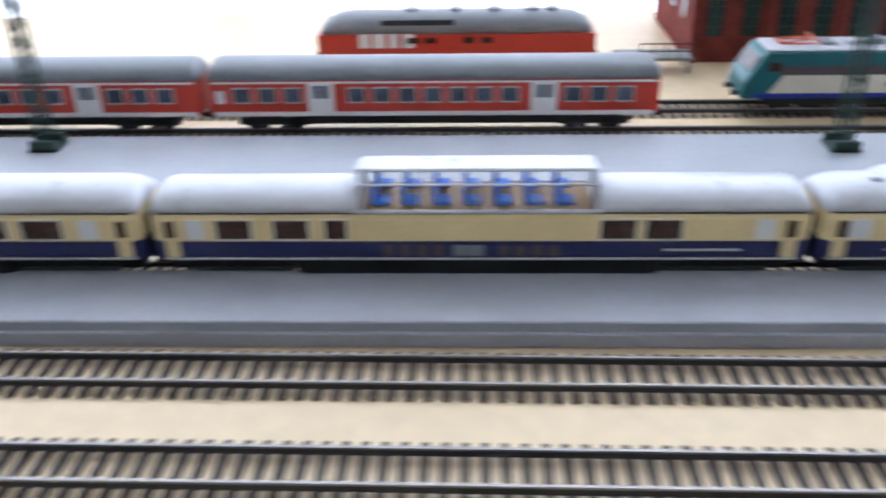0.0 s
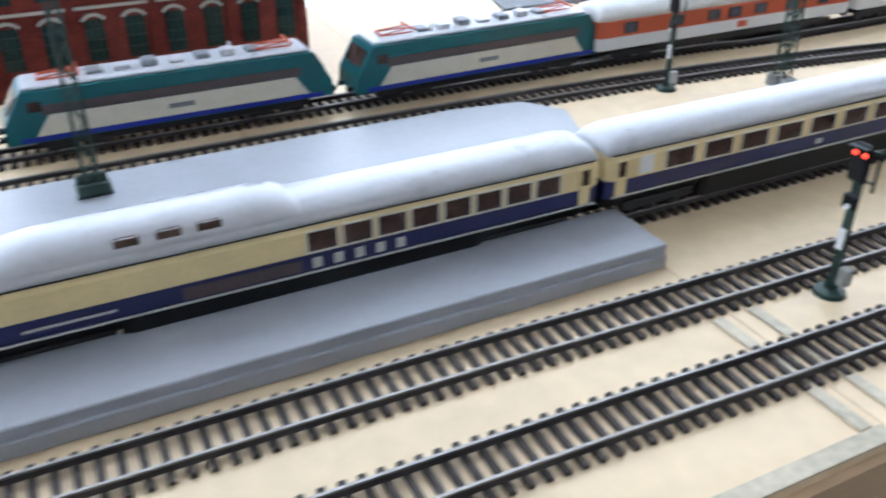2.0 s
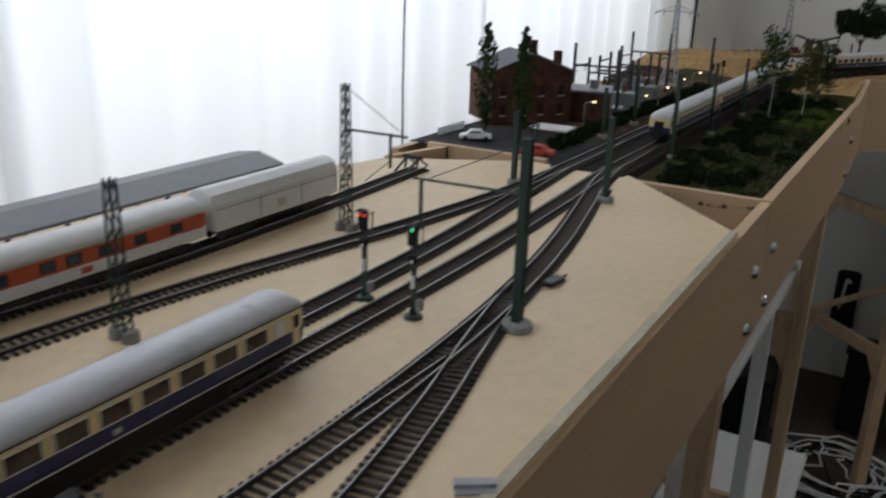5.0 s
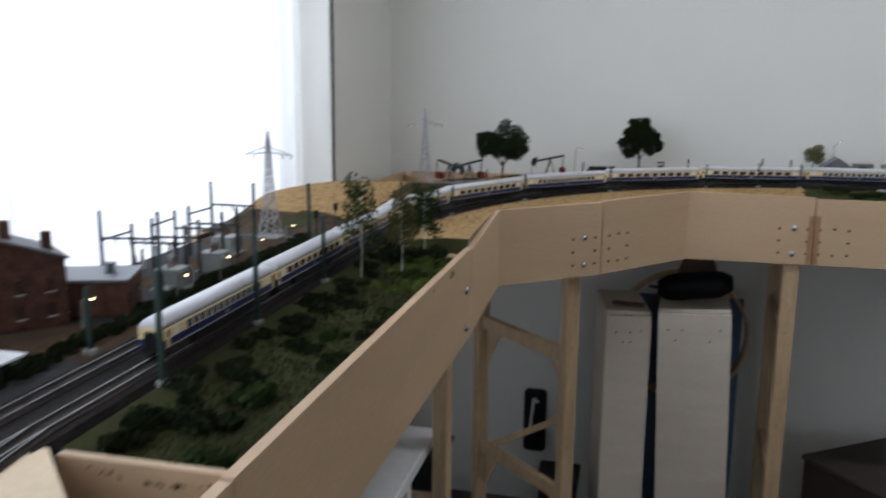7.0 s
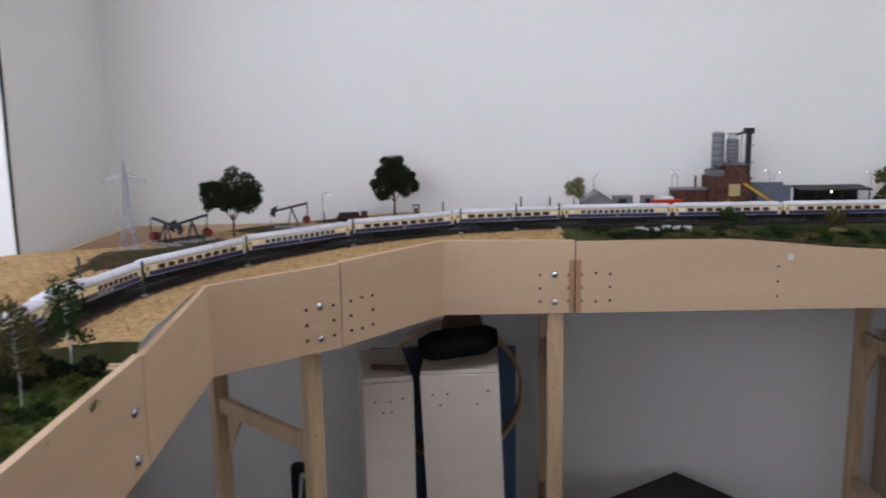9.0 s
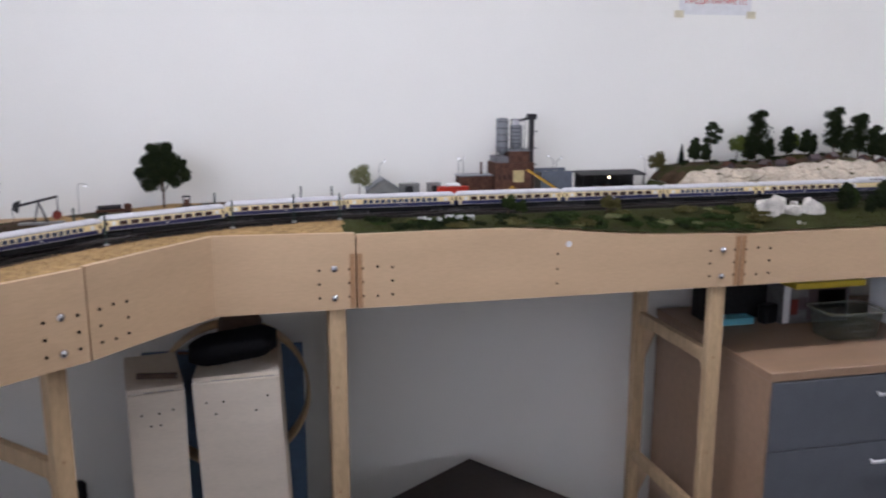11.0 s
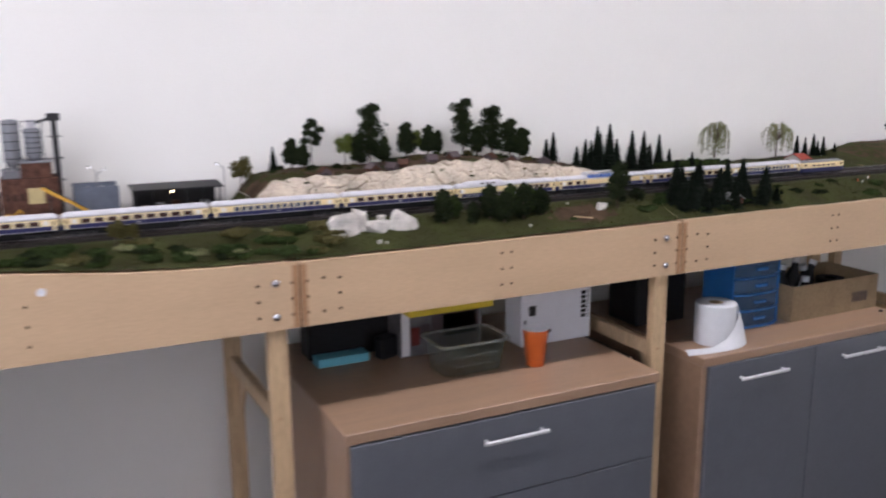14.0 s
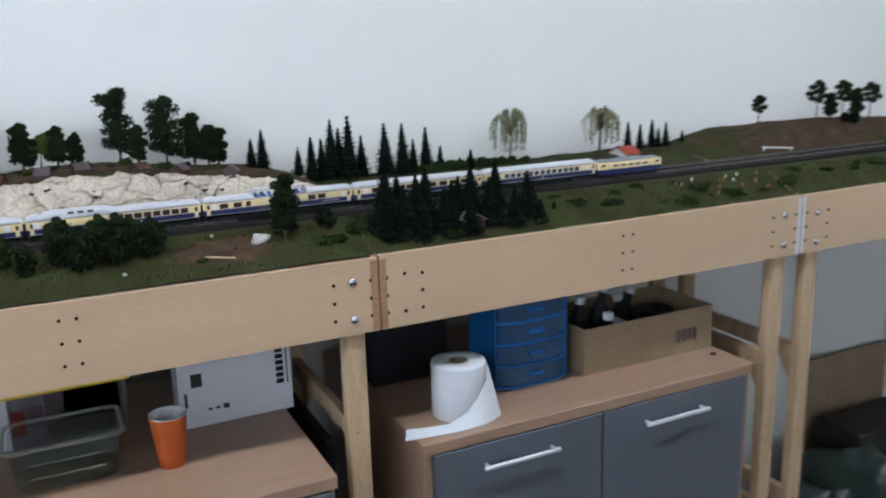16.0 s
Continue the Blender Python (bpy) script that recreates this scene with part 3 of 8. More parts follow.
IVORY = mat("ivory_paint", (0.70, 0.66, 0.55), 0.38, vary=0.05, scale=60)
BLUEM = mat("ultramarine_paint", (0.015, 0.03, 0.36), 0.35, vary=0.06, scale=60)
SEATB = mat("blue_seat_moquette", (0.035, 0.16, 0.62), 0.7, vary=0.15, scale=200)
CLEAR = glass("clear_dome_glazing", (0.75, 0.8, 0.85), 0.05, 0.06)
CL = 0.2925       # coach length over the body
PITCH = 0.2975


def hull(length, prof, round_end=0.004, m=None):
    """A body drawn along x from a closed profile (side, up), its ends drawn in slightly."""
    mb = MB()
    k = len(prof)
    zc = sum(p[1] for p in prof) / k
    for x, s in ((-length / 2, 0.90), (-length / 2 + round_end, 1.0), (length / 2 - round_end, 1.0), (length / 2, 0.90)):
        mb.v += [(x, y * s, zc + (z - zc) * (0.5 + 0.5 * s)) for y, z in prof]
    for i in range(3):
        for j in range(k):
            j2 = (j + 1) % k
            mb.f.append((i * k + j, (i + 1) * k + j, (i + 1) * k + j2, i * k + j2))
    mb.f += [list(range(k)), list(range(3 * k, 4 * k))[::-1]]
    return mb


def roof_hull(length, w, z0, z1, ends=0.012, x0=0.0):
    """A rounded roof whose ends come down in a curve."""
    mb = MB()
    mb.smooth = True
    n = 12
    secs = [(-length / 2, 0.0), (-length / 2 + ends * 0.15, 0.45), (-length / 2 + ends * 0.5, 0.85), (-length / 2 + ends, 1.0)]
    secs += [(-x, s) for x, s in reversed(secs)]
    for x, s in secs:
        for j in range(n + 1):
            a = math.pi * j / n
            y = math.cos(a) * w / 2
            h = (math.sin(a) ** 0.75) * (z1 - z0) * (0.25 + 0.75 * s)
            mb.v.append((x0 + x, y * (0.96 + 0.04 * s), z0 + h))
    k = n + 1
    for i in range(len(secs) - 1):
        for j in range(n):
            mb.f.append((i * k + j, i * k + j + 1, (i + 1) * k + j + 1, (i + 1) * k + j))
    mb.f += [list(range(k))[::-1], list(range((len(secs) - 1) * k, len(secs) * k))]
    mb.f += [(i * k, (i + 1) * k, (i + 1) * k + k - 1, i * k + k - 1) for i in range(len(secs) - 1)]
    return mb


def bogie(e, x, axle=0.0285, r=0.0055):
    mb = MB()
    mb.box(x - 0.024, -0.0125, 0.004, x + 0.024, -0.0105, 0.009, 0.0006).box(x - 0.024, 0.0105, 0.004, x + 0.024, 0.0125, 0.009, 0.0006)
    mb.box(x - 0.005, -0.0105, 0.005, x + 0.005, 0.0105, 0.011)
    for s in (-1, 1):
        for d in (-0.012, 0.012):
            mb.box(x + d * 0.6 - 0.003, s * 0.0118 - 0.002, 0.0025, x + d * 0.6 + 0.003, s * 0.0118 + 0.002, 0.0045)
    b = part("bogie", mb, DGREY, e, "dark grey bogie frame")
    for d in (-axle / 2, axle / 2):
        wh = MB()
        for s in (-1, 1):
            wh.tube((x + d, s * 0.0068, r), (x + d, s * 0.0098, r), r, n=14)
        wh.tube((x + d, -0.0068, r), (x + d, 0.0068, r), 0.0012, n=6)
        part("wheelset", wh, DARK, b)


def side_panel(e, name, x, w, z0, z1, yw, material, label="", inset=0.0, frame_mat=None):
    """One panel on each long side, each an object of its own."""
    for s in (-1, 1):
        y = s * yw
        ob = part(name, MB().box(x - w / 2, min(y, y + s * 0.0004), z0, x + w / 2, max(y, y + s * 0.0004), z1), material, e, label)
        if frame_mat:
            t = 0.0007
            fr = MB()
            ya, yb = min(y, y + s * 0.0008), max(y, y + s * 0.0008)
            fr.box(x - w / 2 - t, ya, z0 - t, x + w / 2 + t, yb, z0).box(x - w / 2 - t, ya, z1, x + w / 2 + t, yb, z1 + t)
            fr.box(x - w / 2 - t, ya, z0, x - w / 2, yb, z1).box(x + w / 2, ya, z0, x + w / 2 + t, yb, z1)
            part("window_frame", fr, frame_mat, ob)


def express_coach(kind, label):
    """A coach with a blue lower and cream upper body; local x along it, rail top at z = 0."""
    e = thing("express_coach", label, "model coach", "express train coaches")
    w = 0.0325
    zb, zc, zt = 0.0148, 0.0248, 0.0385
    h = w / 2
    part("lower_body", hull(CL, [(-h + 0.001, zb), (h - 0.001, zb), (h, zb + 0.003), (h, zc), (-h, zc), (-h, zb + 0.003)]), COBALT, e, "glossy dark blue lower body")
    part("upper_body", hull(CL, [(-h, zc + 0.0001), (h, zc + 0.0001), (h, zt - 0.003), (h - 0.0012, zt), (-h + 0.0012, zt), (-h, zt - 0.003)]), CREAM, e, "cream painted upper body")
    for s in (-1, 1):
        part("lining", MB().box(-CL / 2 + 0.004, s * h - 0.0003, zb + 0.0006, CL / 2 - 0.004, s * h + 0.0003, zb + 0.0014), LINEM, e)
        part("rain_strip", MB().box(-CL / 2 + 0.003, s * (h - 0.0009) - 0.0005, zt - 0.0003, CL / 2 - 0.003, s * (h - 0.0009) + 0.0005, zt + 0.0004), DGREY, e)
    sk = hull(0.165, [(-0.0146, 0.0025), (0.0146, 0.0025), (0.0158, 0.0147), (-0.0158, 0.0147)])
    part("floor_frame", hull(0.284, [(-0.0098, 0.007), (0.0098, 0.007), (0.0150, 0.0147), (-0.0150, 0.0147)]), BLACK, e, "black floor frame")
    part("underframe", sk, BLACK, e, "black underframe skirt")
    for x in (-0.108, 0.108):
        bogie(e, x)
    for s in (-1, 1):
        part("gangway", MB().box(s * (CL / 2 + 0.0004) - 0.002, -0.007, 0.011, s * (CL / 2 + 0.0004) + 0.002, 0.007, 0.034, 0.001), BLACK, e, "black rubber gangway")
        part("coupling", MB().box(s * (CL / 2 + 0.0015) - 0.003, -0.003, 0.006, s * (CL / 2 + 0.0015) + 0.003, 0.003, 0.010, 0.0006), BLACK, e)
        side_panel(e, "door", s * (CL / 2 - 0.0085), 0.0065, 0.0168, 0.0360, h + 0.0001, CREAM)
        side_panel(e, "door_window", s * (CL / 2 - 0.0085), 0.0042, 0.0272, 0.0352, h + 0.0006, PANE)
    wz0, wz1 = 0.0262, 0.0356
    if kind == "compartment":
        part("roof", roof_hull(CL, w - 0.0012, zt, 0.0487), SILVER, e, "smooth pale silver roof")
        for i in range(9):
            side_panel(e, "window", -0.101 + i * 0.0253, 0.0182, wz0, wz1, h + 0.0001, PANE, "", 0, IVORY)
        for x in (-0.1225, 0.1225):
            side_panel(e, "frosted_window", x, 0.0085, wz0, wz1, h + 0.0001, WHITEM, "white frosted washroom window")
    elif kind == "saloon":
        part("roof", roof_hull(CL, w - 0.0012, zt, 0.0487), SILVER, e, "smooth pale silver roof")
        for i in range(13):
            side_panel(e, "window", -0.092 + i * 0.0153, 0.0112, wz0, wz1, h + 0.0001, PANEB, "", 0, IVORY)
        for x in (-0.1205, 0.1205):
            side_panel(e, "frosted_window", x, 0.0085, wz0, wz1, h + 0.0001, WHITEM, "white frosted washroom window")
    elif kind == "kitchen":
        part("roof", roof_hull(CL, w - 0.0012, zt, 0.0487), SILVER, e, "smooth pale silver roof")
        hump = roof_hull(0.125, w - 0.0025, 0.0405, 0.0535, 0.020, -0.063)
        hp = part("roof_hump", hump, SILVER, e, "raised pale silver roof hump")
        for x in (-0.074, -0.058, -0.042):
            for s in (-1, 1):
                y = s * 0.0128
                part("hump_window", MB().box(x - 0.0048, y - 0.0014, 0.0452, x + 0.0048, y + 0.0014, 0.0492), PANE, hp)
        part("roof_vent", MB().box(-0.124, -0.005, 0.0475, -0.116, -0.002, 0.0494, 0.0005), GREYROOF, e)
        for i in range(8):
            side_panel(e, "window", 0.003 + i * 0.0162, 0.0130, wz0, wz1, h + 0.0001, PANE, "", 0, IVORY)
        for i in range(5):
            side_panel(e, "low_window", 0.0 + i * 0.0098, 0.0042, 0.0180, 0.0228, h + 0.0001, LINEM, "small pale lower window")
        side_panel(e, "grille", -0.032, 0.05, 0.0174, 0.0230, h + 0.0001, TAUPE, "brown ventilation grille")
        side_panel(e, "frosted_window", -0.131, 0.011, wz0, wz1, h + 0.0001, WHITEM, "white frosted washroom window")
    else:
        x0, x1 = -0.052, 0.052
        for s in (-1, 1):
            part("roof", roof_hull(CL / 2 - x1, w - 0.0012, zt, 0.0480, 0.008, s * (CL / 2 + x1) / 2), SILVER, e, "smooth pale silver roof")
        dg = MB()
        for x, k in ((x0 + 0.0008, 0.0), (x1 - 0.0008, 0.0)):
            dg.v += [(x, y, z) for y, z in ((-0.0152, 0.0392), (-0.0140, 0.0515), (-0.0085, 0.0548), (0.0085, 0.0548), (0.0140, 0.0515), (0.0152, 0.0392))]
        dg.f = [(i, i + 1, 7 + i, 6 + i) for i in range(5)]
        part("dome_glazing", dg, CLEAR, e, "clear glazed viewing dome")
        part("dome_roof", MB().box(x0 - 0.001, -0.0078, 0.0546, x1 + 0.001, 0.0078, 0.0562, 0.0007), SILVER, e)
        for s in (-1, 1):
            part("dome_sill", MB().box(x0 - 0.003, s * 0.0154 - 0.0008, 0.0384, x1 + 0.003, s * 0.0154 + 0.0008, 0.0400, 0.0004), SILVER, e)
            part("dome_rail", MB().box(x0, s * 0.0141 - 0.0005, 0.0511, x1, s * 0.0141 + 0.0005, 0.0520, 0.0002), SILVER, e)
            xe = x0 if s < 0 else x1
            de = MB()
            for x in (xe - 0.0009, xe + 0.0009):
                de.v += [(x, y, z) for y, z in ((-0.0156, 0.0386), (-0.0143, 0.0518), (-0.0085, 0.0553), (0.0085, 0.0553), (0.0143, 0.0518), (0.0156, 0.0386))]
            de.f = [(5, 4, 3, 2, 1, 0), (6, 7, 8, 9, 10, 11)] + [(i, (i + 1) % 6, 6 + (i + 1) % 6, 6 + i) for i in range(6)]
            part("dome_end", de, SILVER, e)
            for i in range(1, 4):
                x = x0 + (x1 - x0) * i / 4
                part("dome_rib", MB().bar((x, s * 0.0153, 0.0395), (x, s * 0.0141, 0.0515), 0.0007).bar((x, s * 0.0141, 0.0515), (x, s * 0.0078, 0.0552), 0.0007), SILVER, e)
            for i in range(7):
                x = x0 + 0.006 + i * 0.0136
                st = MB().box(x, s * 0.0085 - 0.0042, 0.0408, x + 0.0070, s * 0.0085 + 0.0042, 0.0428, 0.0006)
                st.box(x - 0.0012, s * 0.0085 - 0.0042, 0.0410, x + 0.0012, s * 0.0085 + 0.0042, 0.0492, 0.0005)
                part("seat", st, SEATB, e, "bright blue upholstered seat")
        part("dome_floor", MB().box(x0 + 0.001, -0.0148, 0.0386, x1 - 0.001, 0.0148, 0.0394), mat("tan_carriage_floor", (0.42, 0.26, 0.12), 0.7, vary=0.15, scale=200), e)
        for x in (-0.109, -0.083, -0.063, 0.062, 0.082):
            side_panel(e, "window", x, 0.0155 if x != -0.063 else 0.0095, wz0, wz1, h + 0.0001, PANE, "", 0, IVORY)
        for i in range(4):
            for x in (-0.040, 0.012):
                side_panel(e, "grille", x + i * 0.0075, 0.0045, 0.0174, 0.0230, h + 0.0001, TAUPE, "brown ventilation grille")
        side_panel(e, "grille", -0.004, 0.014, 0.0174, 0.0230, h + 0.0001, GREYROOF)
        for x in (-0.1265, 0.1265):
            side_panel(e, "frosted_window", x, 0.0085, wz0, wz1, h + 0.0001, WHITEM, "white frosted washroom window")
    if kind in ("kitchen", "dome"):
        side_panel(e, "lettering", -0.10 if kind == "kitchen" else 0.1, 0.034, 0.0200, 0.0210, h + 0.0001, LINEM)
    else:
        side_panel(e, "emblem", 0.0, 0.005, 0.0188, 0.0218, h + 0.0001, LINEM)
    return e


LABELS = {
    "compartment": "cream and blue express coach with compartment windows",
    "saloon": "cream and blue express coach with many narrow windows",
    "kitchen": "cream and blue dining coach with a humped roof",
    "dome": "cream and blue viewing coach with a glazed dome",
}
COACH = {k: express_coach(k, v) for k, v in LABELS.items()}
used_first = set()


def put_coach(kind, m):
    if kind in used_first:
        return copy_thing(COACH[kind], m)
    used_first.add(kind)
    COACH[kind].matrix_basis = m
    return COACH[kind]


ORDER = ["saloon", "compartment", "kitchen", "dome", "compartment", "saloon"]
# the train in the station: its coaches stand on the main track along the platform
HEAD_Y = 0.405
for i, kind in enumerate(["compartment", "kitchen", "dome", "compartment", "saloon"]):
    put_coach(kind, pose(-0.391, HEAD_Y - (i + 0.5) * PITCH, T + RT, 0, 0, 90))


def electric_loco(name, label, livery):
    """A boxy electric engine; local x along it."""
    e = thing(name, label, "model locomotive", "model locomotives")
    if livery == "express":
        L, h = 0.185, 0.0168
        part("lower_body", hull(L, [(-h, 0.0095), (h, 0.0095), (h, 0.021), (-h, 0.021)], 0.008), COBALT, e, "dark blue lower body")
        part("upper_body", hull(L, [(-h, 0.0211), (h, 0.0211), (h, 0.031), (h - 0.003, 0.0375), (-h + 0.003, 0.0375), (-h, 0.031)], 0.010), CREAM, e, "cream painted upper body")
        part("roof", roof_hull(L - 0.014, 0.0285, 0.0372, 0.0435, 0.012), GREYROOF, e, "grey roof")
        for s in (-1, 1):
            side_panel(e, "cab_window", s * 0.078, 0.010, 0.0275, 0.033, h + 0.0001, PANE)
            part("windscreen", MB().box(s * (L / 2 - 0.0015) - 0.0012, -0.012, 0.0265, s * (L / 2 - 0.0015) + 0.0012, 0.012, 0.033), PANE, e)
        for i in range(5):
            side_panel(e, "grille", -0.042 + i * 0.021, 0.015, 0.0262, 0.0305, h + 0.0001, TAUPE)
        pant = (-0.055, 0.055)
    else:
        L, h = 0.205, 0.0172
        body = MB()
        prof = [(-L / 2, 0.010), (-L / 2 + 0.001, 0.021), (-L / 2 + 0.013, 0.041), (L / 2 - 0.013, 0.041), (L / 2 - 0.001, 0.021), (L / 2, 0.010)]
        k = len(prof)
        for y in (-h, h):
            body.v += [(x, y, z) for x, z in prof]
        body.f = [list(range(k))[::-1], list(range(k, 2 * k))] + [(i, (i + 1) % k, k + (i + 1) % k, k + i) for i in range(k)]
        part("body", body, TEAL, e, "dark teal body with sloping ends")
        for s in (-1, 1):
            y = s * (h + 0.0001)
            ya, yb = min(y, y + s * 0.0004), max(y, y + s * 0.0004)
            iv = MB().add([(x, yy, z) for yy in (ya, yb) for x, z in ((-0.085, 0.0138), (-0.076, 0.0262), (0.076, 0.0262), (0.085, 0.0138))], [(0, 1, 2, 3), (7, 6, 5, 4), (0, 3, 7, 4), (1, 5, 6, 2), (0, 4, 5, 1), (3, 2, 6, 7)])
            part("ivory_panel", iv, IVORY, e, "ivory side panel")
            part("blue_band", MB().box(-0.094, ya, 0.0106, 0.094, yb, 0.0136), BLUEM, e, "ultramarine band")
            part("brown_band", MB().box(-0.080, ya, 0.0266, 0.080, yb, 0.0325), TAUPE, e, "brown grey band with grilles")
            part("emblem", MB().box(-0.007, ya + s * 0.0002, 0.0185, 0.009, yb + s * 0.0003, 0.0215), GREYROOF, e)
            part("cab_window", MB().box(s * 0.083 - 0.004, min(y, y + s * 0.0005), 0.029, s * 0.083 + 0.004, max(y, y + s * 0.0005), 0.035), PANE, e)
            q = Matrix.Translation((s * (L / 2 - 0.0075), 0, 0.0325)) @ Matrix.Rotation(radians(-s * 31), 4, "Y")
            part("windscreen", MB().box(-0.0008, -0.013, -0.006, 0.0008, 0.013, 0.006, 0, q), PANE, e)
        part("roof", MB().box(-0.088, -0.0145, 0.041, 0.088, 0.0145, 0.0432, 0.0009), SILVER, e, "pale roof with equipment")
        for i in range(7):
            x = -0.05 + i * 0.0165
            part("roof_box", MB().box(x, -0.006, 0.0432, x + 0.009, 0.005 - 0.002 * (i % 2), 0.0455 + 0.001 * (i % 3), 0.0006), SILVER if i % 2 else GREYROOF, e)
        for s in (-1, 1):
            part("insulator", MB().tube((s * 0.04, s * 0.006, 0.0432), (s * 0.04, s * 0.006, 0.049), 0.0014, 0.0008), WHITEM, e)
        pant = (-0.066, 0.066)
    part("underframe", MB().box(-0.05, -0.0135, 0.004, 0.05, 0.0135, 0.0098, 0.001), DGREY, e)
    for s in (-1, 1):
        bogie(e, s * 0.062, 0.03, 0.0068)
        for d in (-0.008, 0.008):
            part("buffer", MB().tube((s * L / 2 - s * 0.002, d, 0.0115), (s * L / 2 + s * 0.004, d, 0.0115), 0.0016, 0.0022, n=10), DARK, e)
    zt = 0.0435
    for x in pant:
        pm = MB()
        for d in (-0.006, 0.006):
            pm.bar((x - 0.012, d, zt + 0.001), (x + 0.012, d, zt + 0.001), 0.0009)
            pm.bar((x - 0.012, d, zt + 0.0015), (x + 0.011, d * 0.6, zt + 0.0035), 0.0008)
        pm.bar((x + 0.011, -0.011, zt + 0.0037), (x + 0.011, 0.011, zt + 0.0037), 0.0013)
        pm.bar((x - 0.0115, -0.006, zt + 0.0013), (x - 0.0115, 0.006, zt + 0.0013), 0.0014)
        part("pantograph", pm, ORANGE if livery != "express" else DARK, e, "folded red pantograph" if livery != "express" else "")
    return e


# long train on the main line, tail below the window, engine at the far end
LINE = smooth_line(INNER, 0.01)
CUM = [0.0]
for a, b in zip(LINE, LINE[1:]):
    CUM.append(CUM[-1] + (b - a).length)


def on_line(s):
    s = max(0.0, min(CUM[-1] - 1e-4, s))
    i = max(k for k in range(0, len(CUM), 1) if CUM[k] <= s) if s < CUM[-1] else len(CUM) - 2
    i = min(i, len(LINE) - 2)
    return LINE[i].lerp(LINE[i + 1], (s - CUM[i]) / (CUM[i + 1] - CUM[i]))


def on_rails(s, half):
    a, b = on_line(s - half), on_line(s + half)
    d = b - a
    c = (a + b) / 2
    return Matrix.Translation((c.x, c.y, c.z + RT)) @ Matrix.Rotation(math.atan2(d.y, d.x), 4, "Z")


TAIL = 1.27 - 1.05
REAR = ["saloon", "compartment", "compartment", "kitchen", "compartment", "saloon", "compartment", "compartment", "saloon", "compartment", "compartment"]
s = TAIL
for kind in REAR + ORDER:
    put_coach(kind, on_rails(s + PITCH / 2, 0.108))
    s += PITCH
lead = electric_loco("express_locomotive", "cream and blue electric locomotive leading the long train", "express")
lead.matrix_basis = on_rails(s + 0.095, 0.062)

# two teal engines on the siding
loco = electric_loco("freight_locomotive", "teal and ivory electric locomotive with blue band", "teal")
loco.matrix_basis = pose(-0.617, -0.055, T + RT, 0, 0, 90)
copy_thing(loco, pose(-0.611, 0.163, T + RT, 0, 0, 91.5))


def regional_coach():
    e = thing("regional_coach", "red regional coach with white doors and grey roof", "model coach", "red regional coaches")
    L, h = 0.292, 0.0165
    part("body", hull(L, [(-h, 0.0125), (h, 0.0125), (h, 0.033), (h - 0.001, 0.0355), (-h + 0.001, 0.0355), (-h, 0.033)]), REDM, e, "traffic red body")
    part("roof", roof_hull(L, 0.0318, 0.0357, 0.0465, 0.006), GREYROOF, e, "mid grey roof")
    part("underframe", hull(0.17, [(-0.013, 0.005), (0.013, 0.005), (0.0155, 0.0115), (-0.0155, 0.0115)]), DGREY, e)
    for sd in (-1, 1):
        y = sd * h
        part("white_band", MB().box(-L / 2 + 0.003, min(y, y + sd * 0.0005), 0.0120, L / 2 - 0.003, max(y, y + sd * 0.0005), 0.0148), WHITEM, e, "white sill band")
        part("white_band", MB().box(-L / 2 + 0.003, min(y, y + sd * 0.0005), 0.0338, L / 2 - 0.003, max(y, y + sd * 0.0005), 0.0350), WHITEM, e)
        bogie(e, sd * 0.105)
        part("coupling", MB().box(sd * (L / 2 + 0.0015) - 0.003, -0.003, 0.006, sd * (L / 2 + 0.0015) + 0.003, 0.003, 0.010, 0.0006), BLACK, e)
    for x in (-0.072, 0.072):
        for sd in (-1, 1):
            y = sd * (h + 0.0001)
            d = part("door", MB().box(x - 0.0085, min(y, y + sd * 0.0007), 0.0125, x + 0.0085, max(y, y + sd * 0.0007), 0.0345), WHITEM, e, "white double door")
            for k in (-1, 1):
                part("door_window", MB().box(x + k * 0.0028 - 0.0021, min(y, y + sd * 0.0010), 0.0240, x + k * 0.0028 + 0.0021, max(y, y + sd * 0.0010), 0.0325), PANEB, d)
    for x in (-0.1235, -0.107, -0.0905, -0.049, -0.0325, -0.016, 0.0005, 0.017, 0.0335, 0.050, 0.0905, 0.107, 0.1235):
        side_panel(e, "window", x, 0.0105, 0.0215, 0.0305, h + 0.0001, PANEB, "", 0, LINEM)
    side_panel(e, "notice", -0.138, 0.006, 0.0205, 0.029, h + 0.0001, WHITEM)
    return e


rc = regional_coach()
rc.matrix_basis = pose(-0.583, -0.366, T + RT, 0, 0, 90)
for i in (1, 2, 3):
    copy_thing(rc, pose(-0.583, -0.366 - i * 0.2975, T + RT, 0, 0, 90))

# diesel engine behind the red coaches
e = thing("diesel_locomotive", "red diesel locomotive with grey roof and white lettering", "model locomotive", "model locomotives")
e.matrix_world = pose(-0.715, -0.352, T, 0, 0, 90)
h = 0.0172
part("body", hull(0.218, [(-h, 0.011), (h, 0.011), (h, 0.034), (-h, 0.034)], 0.010), REDM, e, "red body")
part("roof", roof_hull(0.212, 0.033, 0.0342, 0.049, 0.026), GREYROOF, e, "grey roof with louvres")
for x in (-0.035, 0.0, 0.03, 0.06, 0.075):
    part("roof_fan", MB().tube((x, 0, 0.0478), (x, 0, 0.0505), 0.0065, 0.005, n=12), GREYROOF, e)
part("louvre", MB().box(-0.058, -0.0155, 0.0385, -0.002, -0.0135, 0.0445), DGREY, e)
for x in (-0.034, -0.020, 0.010, 0.024):
    side_panel(e, "window", x, 0.009, 0.0270, 0.0315, h + 0.0001, PANE)
